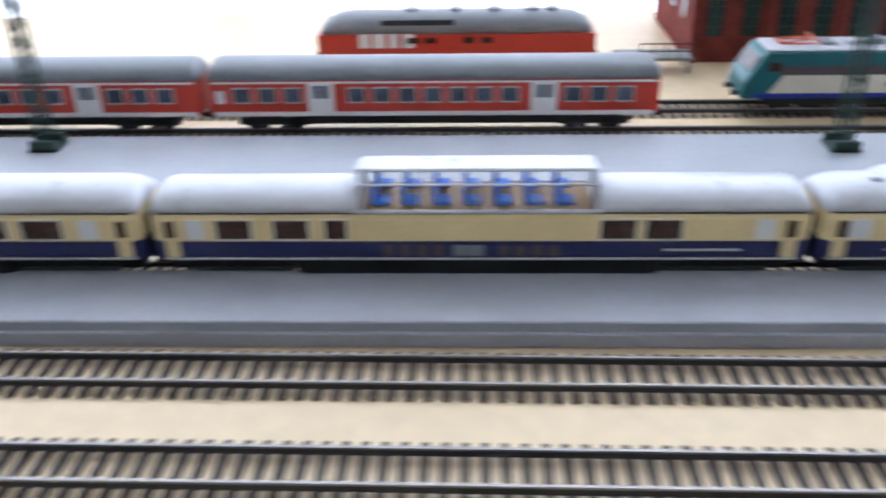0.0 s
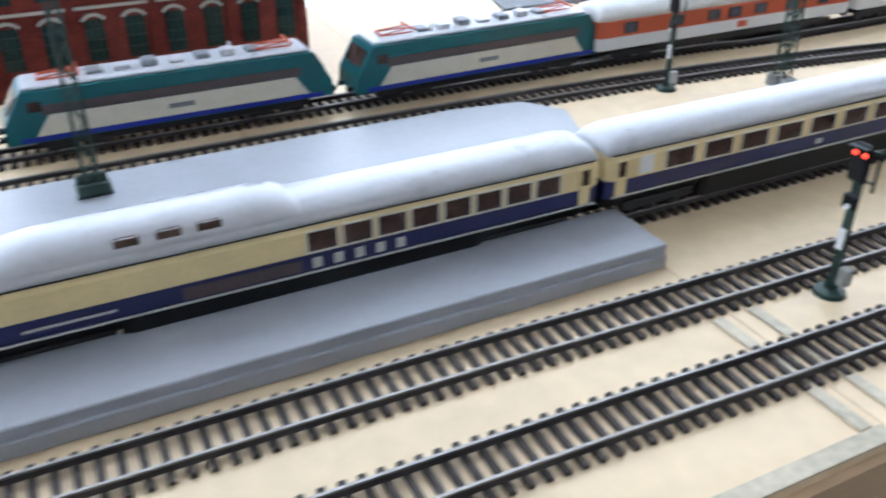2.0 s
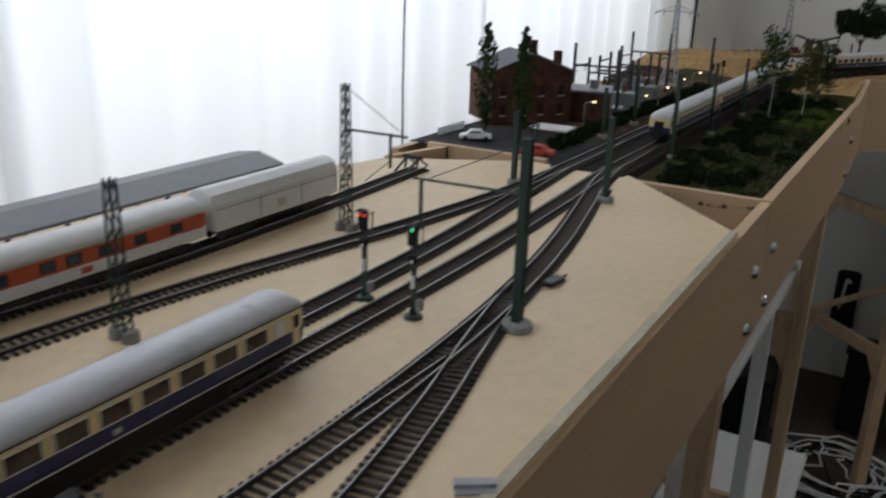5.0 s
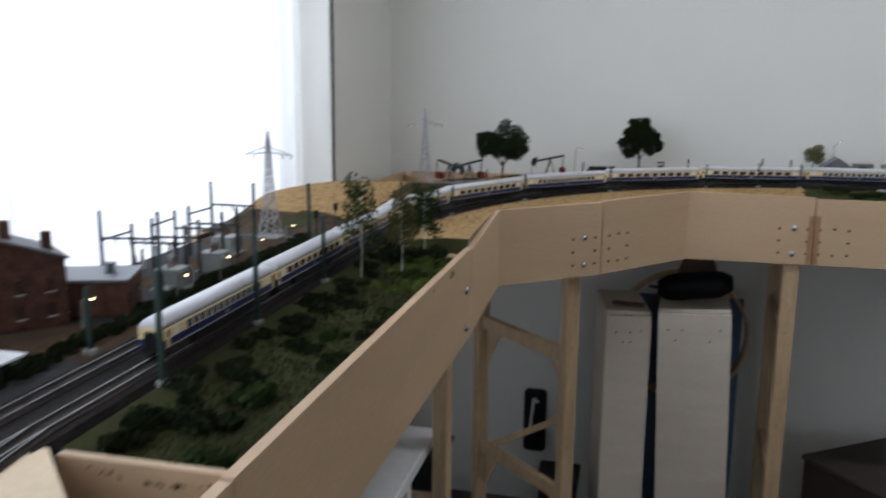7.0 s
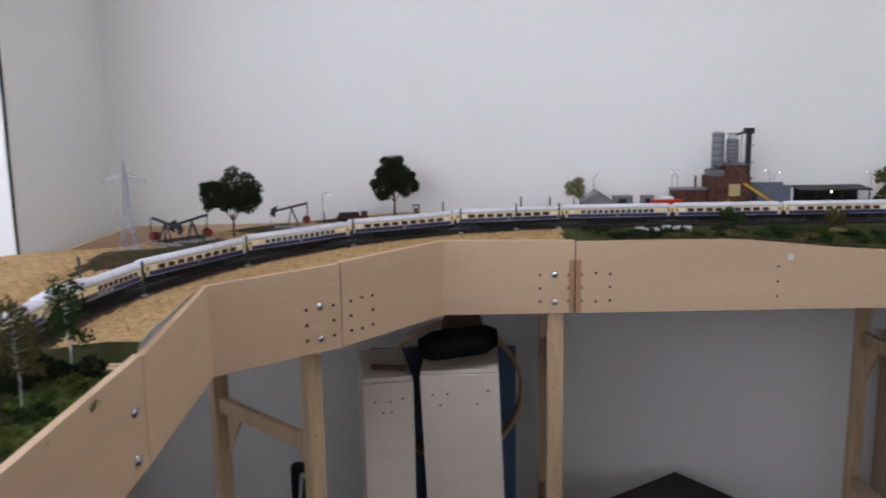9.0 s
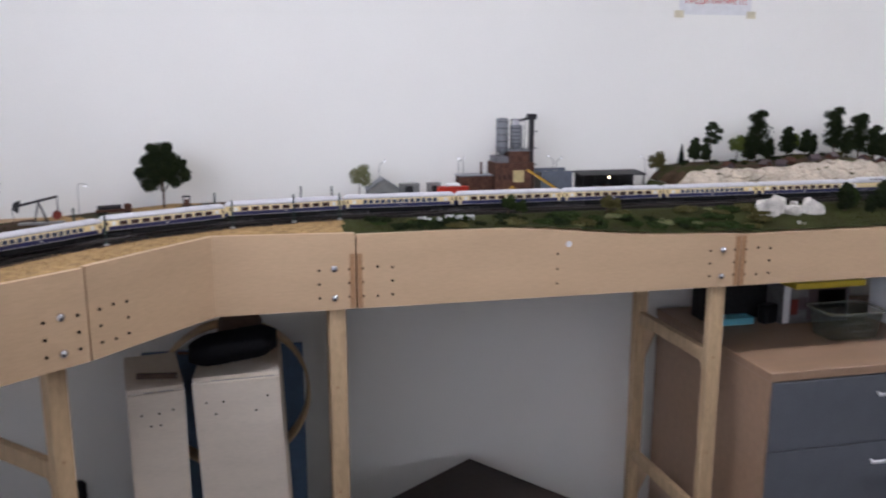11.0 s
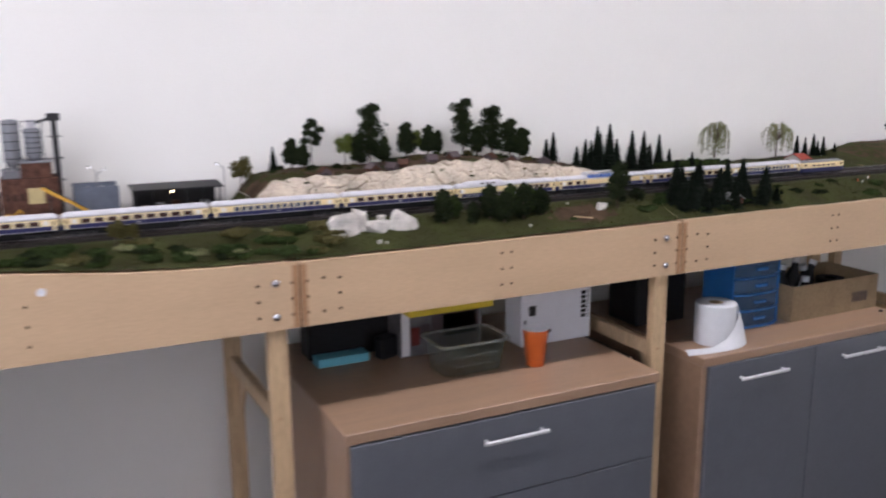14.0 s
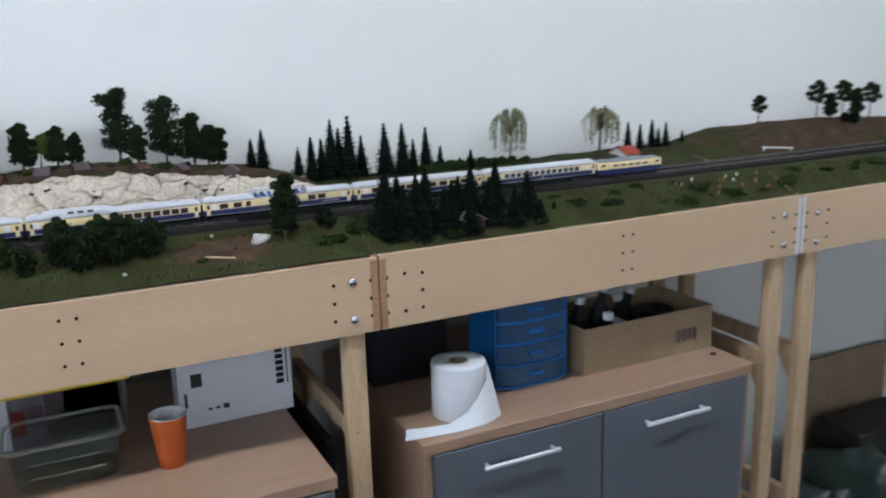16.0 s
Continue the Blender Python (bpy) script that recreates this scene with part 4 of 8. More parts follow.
for i, w in enumerate((0.0085, 0.010, 0.0075, 0.0095)):
    side_panel(e, "letter_bar", -0.072 + i * 0.0115, w, 0.0235, 0.0345, h + 0.0001, WHITEM)
for sd in (-1, 1):
    bogie(e, sd * 0.066, 0.03)
    for d in (-0.008, 0.008):
        part("buffer", MB().tube((sd * 0.107, d, 0.0115), (sd * 0.114, d, 0.0115), 0.0016, 0.0022, n=10), DARK, e)
part("underframe", MB().box(-0.04, -0.0135, 0.003, 0.04, 0.0135, 0.0108, 0.001), DGREY, e)

# red and white sleeping coach and a white covered van behind the teal engines
e = thing("sleeping_coach", "white and orange red sleeping coach with grey windows", "model coach", "siding wagons")
e.matrix_world = pose(-0.607, 0.394, T + RT, 0, 0, 89.6)
h = 0.0165
part("lower_body", hull(0.27, [(-h, 0.012), (h, 0.012), (h, 0.0215), (-h, 0.0215)]), WHITEM, e, "white lower body")
part("upper_body", hull(0.27, [(-h, 0.0216), (h, 0.0216), (h, 0.0335), (h - 0.001, 0.035), (-h + 0.001, 0.035), (-h, 0.0335)]), ORANGE, e, "orange red upper body")
part("roof", roof_hull(0.27, 0.0325, 0.0345, 0.0475, 0.008), WHITEM, e, "white roof")
part("underframe", hull(0.16, [(-0.013, 0.005), (0.013, 0.005), (0.0155, 0.0115), (-0.0155, 0.0115)]), DGREY, e)
for x in (-0.105, -0.06, -0.022, 0.0, 0.028, 0.062, 0.1):
    side_panel(e, "window", x, 0.011, 0.0245, 0.0315, h + 0.0001, PANEB, "", 0, DGREY)
side_panel(e, "emblem", 0.01, 0.01, 0.0145, 0.0195, h + 0.0001, ORANGE)
for sd in (-1, 1):
    bogie(e, sd * 0.095)
    part("gangway", MB().box(sd * 0.1355 - 0.002, -0.007, 0.011, sd * 0.1355 + 0.002, 0.007, 0.034, 0.001), BLACK, e)
e = thing("sliding_wall_van", "white covered van with high smooth sides", "model wagon", "siding wagons")
e.matrix_world = pose(-0.606, 0.628, T + RT, 0, 0, 90)
h = 0.0168
part("body", hull(0.182, [(-h, 0.0125), (h, 0.0125), (h, 0.037), (h - 0.003, 0.046), (0.004, 0.0505), (-0.004, 0.0505), (-h + 0.003, 0.046), (-h, 0.037)], 0.002), WHITEM, e, "plain white body")
part("seam", MB().box(-0.088, -h - 0.0004, 0.0325, 0.088, -h + 0.0002, 0.0331), GREYROOF, e)
for x in (-0.03, 0.03):
    part("door_bar", MB().box(x - 0.0006, -h - 0.0006, 0.0135, x + 0.0006, -h + 0.0002, 0.037), LINEM, e)
part("notice", MB().box(-0.006, -h - 0.0006, 0.018, 0.006, -h + 0.0002, 0.026), LINEM, e)
part("underframe", MB().box(-0.08, -0.0135, 0.0075, 0.08, 0.0135, 0.0126, 0.001), DGREY, e)
for sd in (-1, 1):
    bogie(e, sd * 0.06)

# ---- station ----
GREENM = mat("dark_green_mast_paint", (0.022, 0.050, 0.040), 0.5, vary=0.2, scale=120)
CONC = mat("grey_concrete", (0.30, 0.30, 0.29), 0.85, vary=0.15, scale=60, bump=0.3)
BRICK = mat("red_brown_brick", (0.20, 0.045, 0.035), 0.85, vary=0.25, scale=70, fine=500, bump=0.4)
BRICKD = mat("dark_brown_brick", (0.12, 0.06, 0.042), 0.85, vary=0.3, scale=70, fine=500, bump=0.4)
REDLAMP = glow("red_signal_lamp", (1.0, 0.05, 0.02), 6.0)
GREENLAMP = glow("green_signal_lamp", (0.1, 1.0, 0.35), 8.0)
WARMLAMP = glow("warm_street_lamp", (1.0, 0.62, 0.28), 40.0)
COLDLAMP = glow("white_street_lamp", (1.0, 0.92, 0.78), 14.0)

# platforms
e = thing("platform", "smooth grey painted low platform with square end", "platform", "platforms")
part("slab", MB().box(-0.379, -2.0, T, -0.337, 0.12, T + 0.0125, 0.0006), GREYPL, e)
part("edge_course", MB().box(-0.3376, -2.0, T + 0.0002, -0.3352, 0.119, T + 0.0075, 0.0004), GREYPL, e, "stepped lower edge course")
e = thing("platform", "wide smooth grey platform with rounded end", "platform", "platforms")
pts = [(-0.546, -2.0), (-0.546, 0.11), (-0.538, 0.16), (-0.512, 0.178), (-0.474, 0.165), (-0.452, 0.15), (-0.452, -2.0)]
part("slab", MB().prism(pts, T, T + 0.0115), GREYPL, e)
part("edge_course", MB().box(-0.4518, -2.0, T + 0.0002, -0.4502, 0.148, T + 0.008, 0.0004), GREYPL, e, "stepped lower edge course")
part("edge_course", MB().box(-0.5478, -2.0, T + 0.0002, -0.5462, 0.108, T + 0.008, 0.0004), GREYPL, e, "stepped lower edge course")


def lattice_mast(name_label, x, y, hgt, w=0.0052, z=T, arm=0.0, arm_dir=(1, 0), foot="green"):
    e = thing("catenary_mast", name_label, "catenary mast", "catenary masts", (x, y, z))
    mb = MB()
    for sx in (-1, 1):
        for sy in (-1, 1):
            mb.bar((sx * w, sy * w * 0.7, 0.006), (sx * w * 0.55, sy * w * 0.5, hgt), 0.0013)
    part("mast_post", mb, GREENM, e)
    n = max(4, int(hgt / 0.011))
    br = MB()
    for i in range(n):
        z0, z1 = 0.006 + (hgt - 0.006) * i / n, 0.006 + (hgt - 0.006) * (i + 1) / n
        k0, k1 = 1 - 0.45 * i / n, 1 - 0.45 * (i + 1) / n
        sgn = 1 if i % 2 else -1
        for sy in (-1, 1):
            br.bar((sgn * w * k0, sy * w * 0.6, z0), (-sgn * w * k1, sy * w * 0.55, z1), 0.0008)
        for sx in (-1, 1):
            br.bar((sx * w * k0, sgn * w * 0.6, z0), (sx * w * k1, -sgn * w * 0.55, z1), 0.0008)
    part("lattice", br, GREENM, e)
    if foot == "green":
        ft = MB()
        for sx in (-1, 1):
            ft.box(sx * 0.0075 - 0.0015, -0.008, 0, sx * 0.0075 + 0.0015, 0.008, 0.007, 0.0004)
        ft.box(-0.009, -0.009, 0, 0.009, 0.009, 0.0022, 0.0004)
        part("foot", ft, GREENM, e)
    else:
        ft = MB()
        for sx in (-1, 1):
            ft.lathe([(0.0062, 0), (0.0058, 0.008), (0.0, 0.0085)], 12, Matrix.Translation((sx * 0.0065, 0, 0)))
        part("foot", ft, CONC, e, "grey concrete footings")
    if arm:
        d = Vector((*arm_dir, 0)).normalized()
        am = MB()
        am.bar((0, 0, hgt * 0.70), tuple(d * arm + Vector((0, 0, hgt * 0.60))), 0.0022)
        am.bar((0, 0, hgt * 0.98), tuple(d * arm * 0.95 + Vector((0, 0, hgt * 0.62))), 0.0006)
        am.bar(tuple(d * arm * 0.72 + Vector((0, 0, hgt * 0.64))), tuple(d * arm * 0.72 + Vector((0, 0, hgt * 0.40))), 0.0022)
        am.bar(tuple(d * arm * 0.72 + Vector((0, 0, hgt * 0.45))), tuple(d * arm * 0.3 + Vector((0, 0, hgt * 0.33))), 0.0006)
        part("cantilever_arm", am, GREENM, e)
    return e


lattice_mast("green lattice catenary mast on the wide platform", -0.524, -0.118, 0.115, z=T + 0.0115)
lattice_mast("green lattice catenary mast on the wide platform", -0.529, -0.605, 0.115, z=T + 0.0115)
lattice_mast("green lattice catenary mast on concrete footings", -0.505, 0.366, 0.115, foot="conc")
lattice_mast("green lattice catenary mast with a long bracket arm", -0.533, 0.658, 0.145, arm=0.07, arm_dir=(0.45, 1), foot="conc")


def beam_mast(label, x, y, hgt, z=T, w=0.006, arm=0.0, arm_dir=(1, 0), base=0.012, rise=0.86, drop=0.62):
    e = thing("catenary_mast", label, "catenary mast", "catenary masts", (x, y, z))
    mb = MB()
    k = w / 2
    mb.box(-k, -k, 0.004, k, -k + 0.0011, hgt).box(-k, k - 0.0011, 0.004, k, k, hgt).box(-0.0006, -k + 0.0011, 0.004, 0.0006, k - 0.0011, hgt)
    part("mast_post", mb, GREENM, e)
    part("foot", MB().lathe([(base, 0), (base * 0.97, 0.005), (base * 0.85, 0.0062), (0, 0.0062)], 14), CONC, e, "round grey concrete foot")
    if arm:
        d = Vector((*arm_dir, 0)).normalized()
        am = MB()
        am.bar((0, 0, hgt * 0.72), tuple(d * arm + Vector((0, 0, hgt * rise))), 0.0018)
        am.bar((0, 0, hgt * 0.98), tuple(d * arm * 0.9 + Vector((0, 0, hgt * rise))), 0.0006)
        am.bar(tuple(d * arm * 0.92 + Vector((0, 0, hgt * rise))), tuple(d * arm * 0.92 + Vector((0, 0, hgt * drop))), 0.0022)
        part("cantilever_arm", am, GREENM, e)
    return e


beam_mast("stout dark catenary mast with bracket on round foot", -0.287, 0.538, 0.142, w=0.0068, arm=0.118, arm_dir=(-0.96, 0.28), rise=0.64, drop=0.36)
beam_mast("dark catenary mast standing near the table end", -0.360, 0.920, 0.098, base=0.010)
beam_mast("dark catenary mast standing near the table end", -0.483, 0.932, 0.09, base=0.008, arm=0.03, arm_dir=(1, 0))


def signal(label, x, y, colour, turn=0):
    """A light signal on a post, its lamps facing -y."""
    e = thing("light_signal", label, "railway signal", "light signals", (x, y, T), turn)
    part("post", MB().bar((0, 0, 0.002), (0, 0, 0.064), 0.0030), GREENM, e, "green square post")
    part("post_plate", MB().box(-0.0017, -0.0022, 0.024, 0.0017, -0.0015, 0.034), WHITEM, e, "white and red post plate")
    part("foot", MB().lathe([(0.0075, 0), (0.0070, 0.0022), (0.003, 0.0035), (0.003, 0.006)], 14), GREENM, e)
    part("relay_box", MB().box(0.0015, -0.0005, 0.006, 0.0065, 0.0045, 0.015, 0.0005), CONC, e)
    hd = part("signal_head", MB().box(-0.0045, -0.0036, 0.057, 0.0045, -0.0006, 0.0745, 0.001), BLACK, e, "black signal head")
    part("lower_head", MB().box(-0.0036, -0.0034, 0.044, 0.0036, -0.0006, 0.051, 0.0008), BLACK, e)
    part("ladder", MB().bar((0.0045, 0.004, 0.052), (0.0045, 0.004, 0.072), 0.0008).bar((0.0005, 0.004, 0.056), (0.0045, 0.004, 0.056), 0.0008).bar((0.0005, 0.004, 0.070), (0.0045, 0.004, 0.070), 0.0008), GREENM, e)
    for dx in ((-0.0024, 0.0024) if colour is REDLAMP else (0.0,)):
        part("lamp", MB().lathe([(0, 0), (0.0009, 0.0002), (0.0012, 0.0008), (0.0012, 0.002)], 10, Matrix.Translation((dx, -0.0045, 0.070)) @ Matrix.Rotation(radians(-90), 4, "X")), colour, hd, "lit signal lamp")
    part("small_lamp", MB().tube((0.0, -0.0040, 0.0455), (0, -0.0034, 0.0455), 0.0013), WHITEM, hd)
    part("hood", MB().box(-0.0045, -0.0065, 0.0728, 0.0045, -0.0036, 0.0736), BLACK, hd)
    return e


signal("green post light signal showing two red lamps", -0.284, 0.172, REDLAMP)
signal("green post light signal showing two red lamps", -0.228, 0.171, REDLAMP)
signal("green post light signal beside the rear track", -0.538, 0.285, REDLAMP)
signal("dark post light signal showing red", -0.413, 0.522, REDLAMP)
signal("dark post light signal showing green", -0.361, 0.512, GREENLAMP)

# buffer stop at the siding's end
e = thing("buffer_stop", "dark steel buffer stop at the siding end", "buffer stop", "", (-0.615, 0.908, T + RT))
mb = MB()
for sx in (-0.0085, 0.0085):
    mb.bar((sx, -0.028, 0), (sx, 0.0, 0.014), 0.0022).bar((sx, 0.022, 0), (sx, 0.0, 0.014), 0.0022).bar((sx, -0.005, 0), (sx, 0, 0.014), 0.0022)
part("frame", mb, DARK, e)
part("beam", MB().box(-0.014, -0.003, 0.012, 0.014, 0.001, 0.017, 0.0006), DARK, e)

# brick goods building with tall arched windows
e = thing("brick_building", "red brick factory building with arched windows", "model building", "", (-0.80, -0.045, T))
LX, LY, HZ = 0.07, 0.235, 0.15
part("wall", MB().box(-LX, -LY / 2, 0, LX, LY / 2, HZ, 0.0008), BRICK, e, "red brick walls")
part("roof", MB().box(-LX - 0.005, -LY / 2 - 0.005, HZ, LX + 0.005, LY / 2 + 0.005, HZ + 0.008, 0.001), GREYROOF, e)
for zc in (0.022, 0.068, 0.112):
    for i in range(8):
        yc = -LY / 2 + 0.018 + i * 0.0285
        wv = part("window", MB().box(LX + 0.0003, yc - 0.0068, zc, LX + 0.0012, yc + 0.0068, zc + 0.030), mat("dark_green_pane", (0.02, 0.045, 0.04), 0.2, vary=0.3, scale=90), e, "dark green glazed window")
        gr = MB()
        for k in (-0.0023, 0.0023):
            gr.box(LX + 0.0012, yc + k - 0.0003, zc, LX + 0.0018, yc + k + 0.0003, zc + 0.030)
        for k in (0.008, 0.016, 0.024):
            gr.box(LX + 0.0012, yc - 0.0068, zc + k - 0.0003, LX + 0.0018, yc + 0.0068, zc + k + 0.0003)
        part("glazing_grid", gr, GREENM, wv)
        ar = MB()
        for k in range(6):
            a0, a1 = math.pi * (0.2 + 0.6 * k / 6), math.pi * (0.2 + 0.6 * (k + 1) / 6)
            ar.bar((LX + 0.001, yc + 0.0098 * math.cos(a0), zc + 0.0242 + 0.0098 * math.sin(a0)), (LX + 0.001, yc + 0.0098 * math.cos(a1), zc + 0.0242 + 0.0098 * math.sin(a1)), 0.0022)
        part("window_arch", ar, LINEM, wv, "pale arch over the window")
for zc in (0.060, 0.105, 0.147):
    part("cornice", MB().box(LX, -LY / 2, zc, LX + 0.002, LY / 2, zc + 0.002), LINEM, e)
for i in range(5):
    yc = -LY / 2 + 0.0035 + i * 0.057
    part("pilaster", MB().box(LX, yc - 0.003, 0, LX + 0.0022, yc + 0.003, HZ), BRICK, e)
for s in (-1, 1):
    for i in range(3):
        part("side_window", MB().box(-0.045 + i * 0.04, s * LY / 2 - 0.0006, 0.03, -0.033 + i * 0.04, s * LY / 2 + 0.0008, 0.062), MATS["dark_green_pane"], e)
# loading dock with rail
e = thing("loading_dock", "grey loading dock with steps and thin railing", "loading dock", "", (-0.713, -0.195, T))
part("deck", MB().box(-0.012, -0.03, 0.010, 0.012, 0.03, 0.013, 0.0004), CONC, e)
for sx in (-0.010, 0.010):
    for sy in (-0.027, 0.0, 0.027):
        part("leg", MB().bar((sx, sy, 0), (sx, sy, 0.010), 0.002), CONC, e)
for k in range(4):
    part("step", MB().box(0.012 + k * 0.003, -0.028, 0.0075 - k * 0.0025, 0.0155 + k * 0.003, -0.014, 0.0095 - k * 0.0025), CONC, e)
rl = MB().bar((0.011, -0.012, 0.024), (0.011, 0.029, 0.024), 0.0008).bar((0.011, -0.012, 0.018), (0.011, 0.029, 0.018), 0.0008)
for k in range(5):
    rl.bar((0.011, -0.012 + k * 0.010, 0.013), (0.011, -0.012 + k * 0.010, 0.024), 0.0008)
part("railing", rl, DARK, e)

# long platform canopy behind the white van
e = thing("platform_canopy", "long grey canopy roof on slender posts", "canopy", "", (-0.70, 0.468, T))
rf = MB()
rf.add([(-0.035, -0.25, 0.040), (0.0, -0.25, 0.045), (0.035, -0.25, 0.036), (-0.035, 0.25, 0.040), (0.0, 0.25, 0.045), (0.035, 0.25, 0.036), (-0.035, -0.25, 0.043), (0.0, -0.25, 0.048), (0.035, -0.25, 0.039), (-0.035, 0.25, 0.043), (0.0, 0.25, 0.048), (0.035, 0.25, 0.039)],
       [(0, 3, 4, 1), (1, 4, 5, 2), (6, 7, 10, 9), (7, 8, 11, 10), (0, 6, 9, 3), (2, 5, 11, 8), (0, 1, 7, 6), (1, 2, 8, 7), (3, 9, 10, 4), (4, 10, 11, 5)])
part("roof", rf, GREYROOF, e, "mid grey canopy roof")
for k in range(9):
    y = -0.23 + k * 0.0575
    p = MB().bar((0.0, y, 0), (0.0, y, 0.043), 0.003).bar((0, y, 0.033), (0.026, y, 0.037), 0.0015).bar((0, y, 0.033), (-0.026, y, 0.040), 0.0015)
    part("post", p, DARK, e)
    part("hanging_lamp", MB().tube((0.024, y, 0.032), (0.024, y, 0.037), 0.0022, 0.001, n=8), BLACK, e)
part("platform_slab", MB().box(-0.03, -0.25, 0, 0.03, 0.25, 0.006, 0.0005), CONC, e)

# small grey blocks on the table
def cable_clip(label, x, y, turn):
    e = thing("cable_block", label, "cable block", "small table blocks", (x, y, T), turn)
    part("plate", MB().box(-0.011, -0.007, 0, 0.011, 0.007, 0.002, 0.0004), GREYPL, e)
    part("ridge", MB().box(-0.011, -0.003, 0.002, 0.011, 0.0005, 0.0045, 0.0004), GREYPL, e)


cable_clip("small grey plastic block lying on the table", -0.224, -0.134, 10)
cable_clip("small grey plastic block lying on the table", -0.217, 0.345, 35)
for x, y in ((-0.302, 0.640), (-0.372, 0.945)):
    e = thing("point_motor", "small dark point motor beside the track", "point motor", "point motors", (x, y, T), 80)
    part("case", MB().box(-0.011, -0.005, 0, 0.011, 0.005, 0.005, 0.0008), DARK, e)
    part("lever", MB().bar((0.011, 0, 0.003), (0.02, 0, 0.003), 0.0015), DARK, e)

# ---- landscape ----
ARC_C, ARC_R = Vector((IN_X + 1.0, 2.10)), 1.0275
LEAFD = mat("dark_green_foliage", (0.030, 0.040, 0.014), 0.9, vary=0.35, scale=60, second=(0.009, 0.014, 0.007))
LEAFM = mat("mid_green_foliage", (0.045, 0.070, 0.018), 0.9, vary=0.3, scale=120, second=(0.018, 0.030, 0.010))
LEAFG = mat("light_green_foliage", (0.14, 0.17, 0.035), 0.9, vary=0.3, scale=90, second=(0.055, 0.075, 0.018))
LEAFY = mat("yellow_green_foliage", (0.27, 0.27, 0.13), 0.9, vary=0.3, scale=120, second=(0.12, 0.13, 0.055))
LEAFO = mat("olive_brown_foliage", (0.13, 0.115, 0.04), 0.9, vary=0.3, scale=120, second=(0.06, 0.055, 0.02))
SPRUCEM = mat("blackish_spruce_needles", (0.007, 0.012, 0.006), 0.9, vary=0.3, scale=150, second=(0.003, 0.005, 0.003))
BARK = mat("grey_brown_bark", (0.12, 0.085, 0.06), 0.9, vary=0.3, scale=150, bump=0.4)
BIRCHB = mat("pale_birch_bark", (0.55, 0.53, 0.48), 0.8, vary=0.3, scale=200)


def gauge_of(x, y):
    """Distance from the middle of the double line, positive on the side towards the room, and the share of the rise."""
    if y < 2.10 and x < ARC_C.x:
        return x + 0.4355, 0.0
    if x < ARC_C.x:
        v = Vector((x, y)) - ARC_C
        return ARC_R - v.length, min(1.0, max(0.0, (math.pi - math.atan2(v.y, v.x)) / (math.pi / 2)))
    return 2.10 + ARC_R - y, 1.0


def lerp(a, b, t):
    t = min(1.0, max(0.0, t))
    return a + (b - a) * t


def ease(t):
    t = min(1.0, max(0.0, t))
    return t * t * (3 - 2 * t)


def front_height(x):
    if x < 0.58:
        return 1.287
    if x < 1.6:
        return zs[min(16, max(0, int((x - 0.582) / 1.02 * 16)))] - 0.001
    return 1.241


# crest of the rock cutting along the wall
CLIFF_X = (1.585, 1.62, 1.65, 1.70, 1.90, 1.99, 2.05, 2.12, 2.22, 2.32, 2.44, 2.55, 2.63, 2.69)
CLIFF_Z = (1.300, 1.345, 1.366, 1.375, 1.374, 1.376, 1.387, 1.393, 1.393, 1.381, 1.367, 1.356, 1.332, 1.302)


def gz(x, y):
    """Height of the ground."""
    d, k = gauge_of(x, y)
    zt = T + 0.020 * k - 0.004
    bumpy = 0.006 * noise.noise(Vector((x * 9, y * 9, 1.3))) + 0.0025 * noise.noise(Vector((x * 40, y * 40, 4)))
    if abs(d) < 0.06:
        return zt - 0.003
    if d > 0:
        t = (d - 0.06) / 0.17
        if k == 0.0 and y < 2.06:
            return zt - 0.017 * math.sin(min(1, t) * math.pi * 0.8) + 0.5 * bumpy
        if x < 0.58:
            return lerp(zt, 1.2865, ease(t * 1.1)) + 0.3 * bumpy + 0.004 * math.sin(math.pi * min(1, t))
        return lerp(zt - 0.001, front_height(x), ease(t * 0.95)) + bumpy * min(1, t * 3) * (1 - 0.75 * ease((t - 0.75) * 4))
    t = (-d - 0.06) / 0.10
    if k == 0.0 and y < 2.06:
        return T - 0.0015 + 0.15 * bumpy
    if x < 0.45 and y < 3.5 and k < 0.95:
        hill = 0.034 * ease((-d - 0.075) / 0.10) * ease((2.98 - y) / 0.35) * ease((y - 2.16) / 0.25)
        return zt + 0.002 + hill + 0.4 * bumpy
    if x < 1.58:
        return zt + 0.3 * bumpy
    if x < 2.68:
        top = float(np.interp(x, CLIFF_X, CLIFF_Z)) - zt - 0.004
        return zt + top * ease((-d - 0.110) / 0.045) + 0.7 * bumpy * ease((-d - 0.15) / 0.03) + 0.006 * ease((-d - 0.16) / 0.08)
    if x < 3.72:
        return zt + 0.018 * ease(t * 0.5) + bumpy
    rise = float(np.interp(x, (3.72, 3.92, 4.25, 4.5, 4.7, 4.92, 5.2), (0.018, 0.055, 0.060, 0.055, 0.043, 0.027, 0.010)))
    return zt + rise * ease(t * 0.42) + 0.7 * bumpy


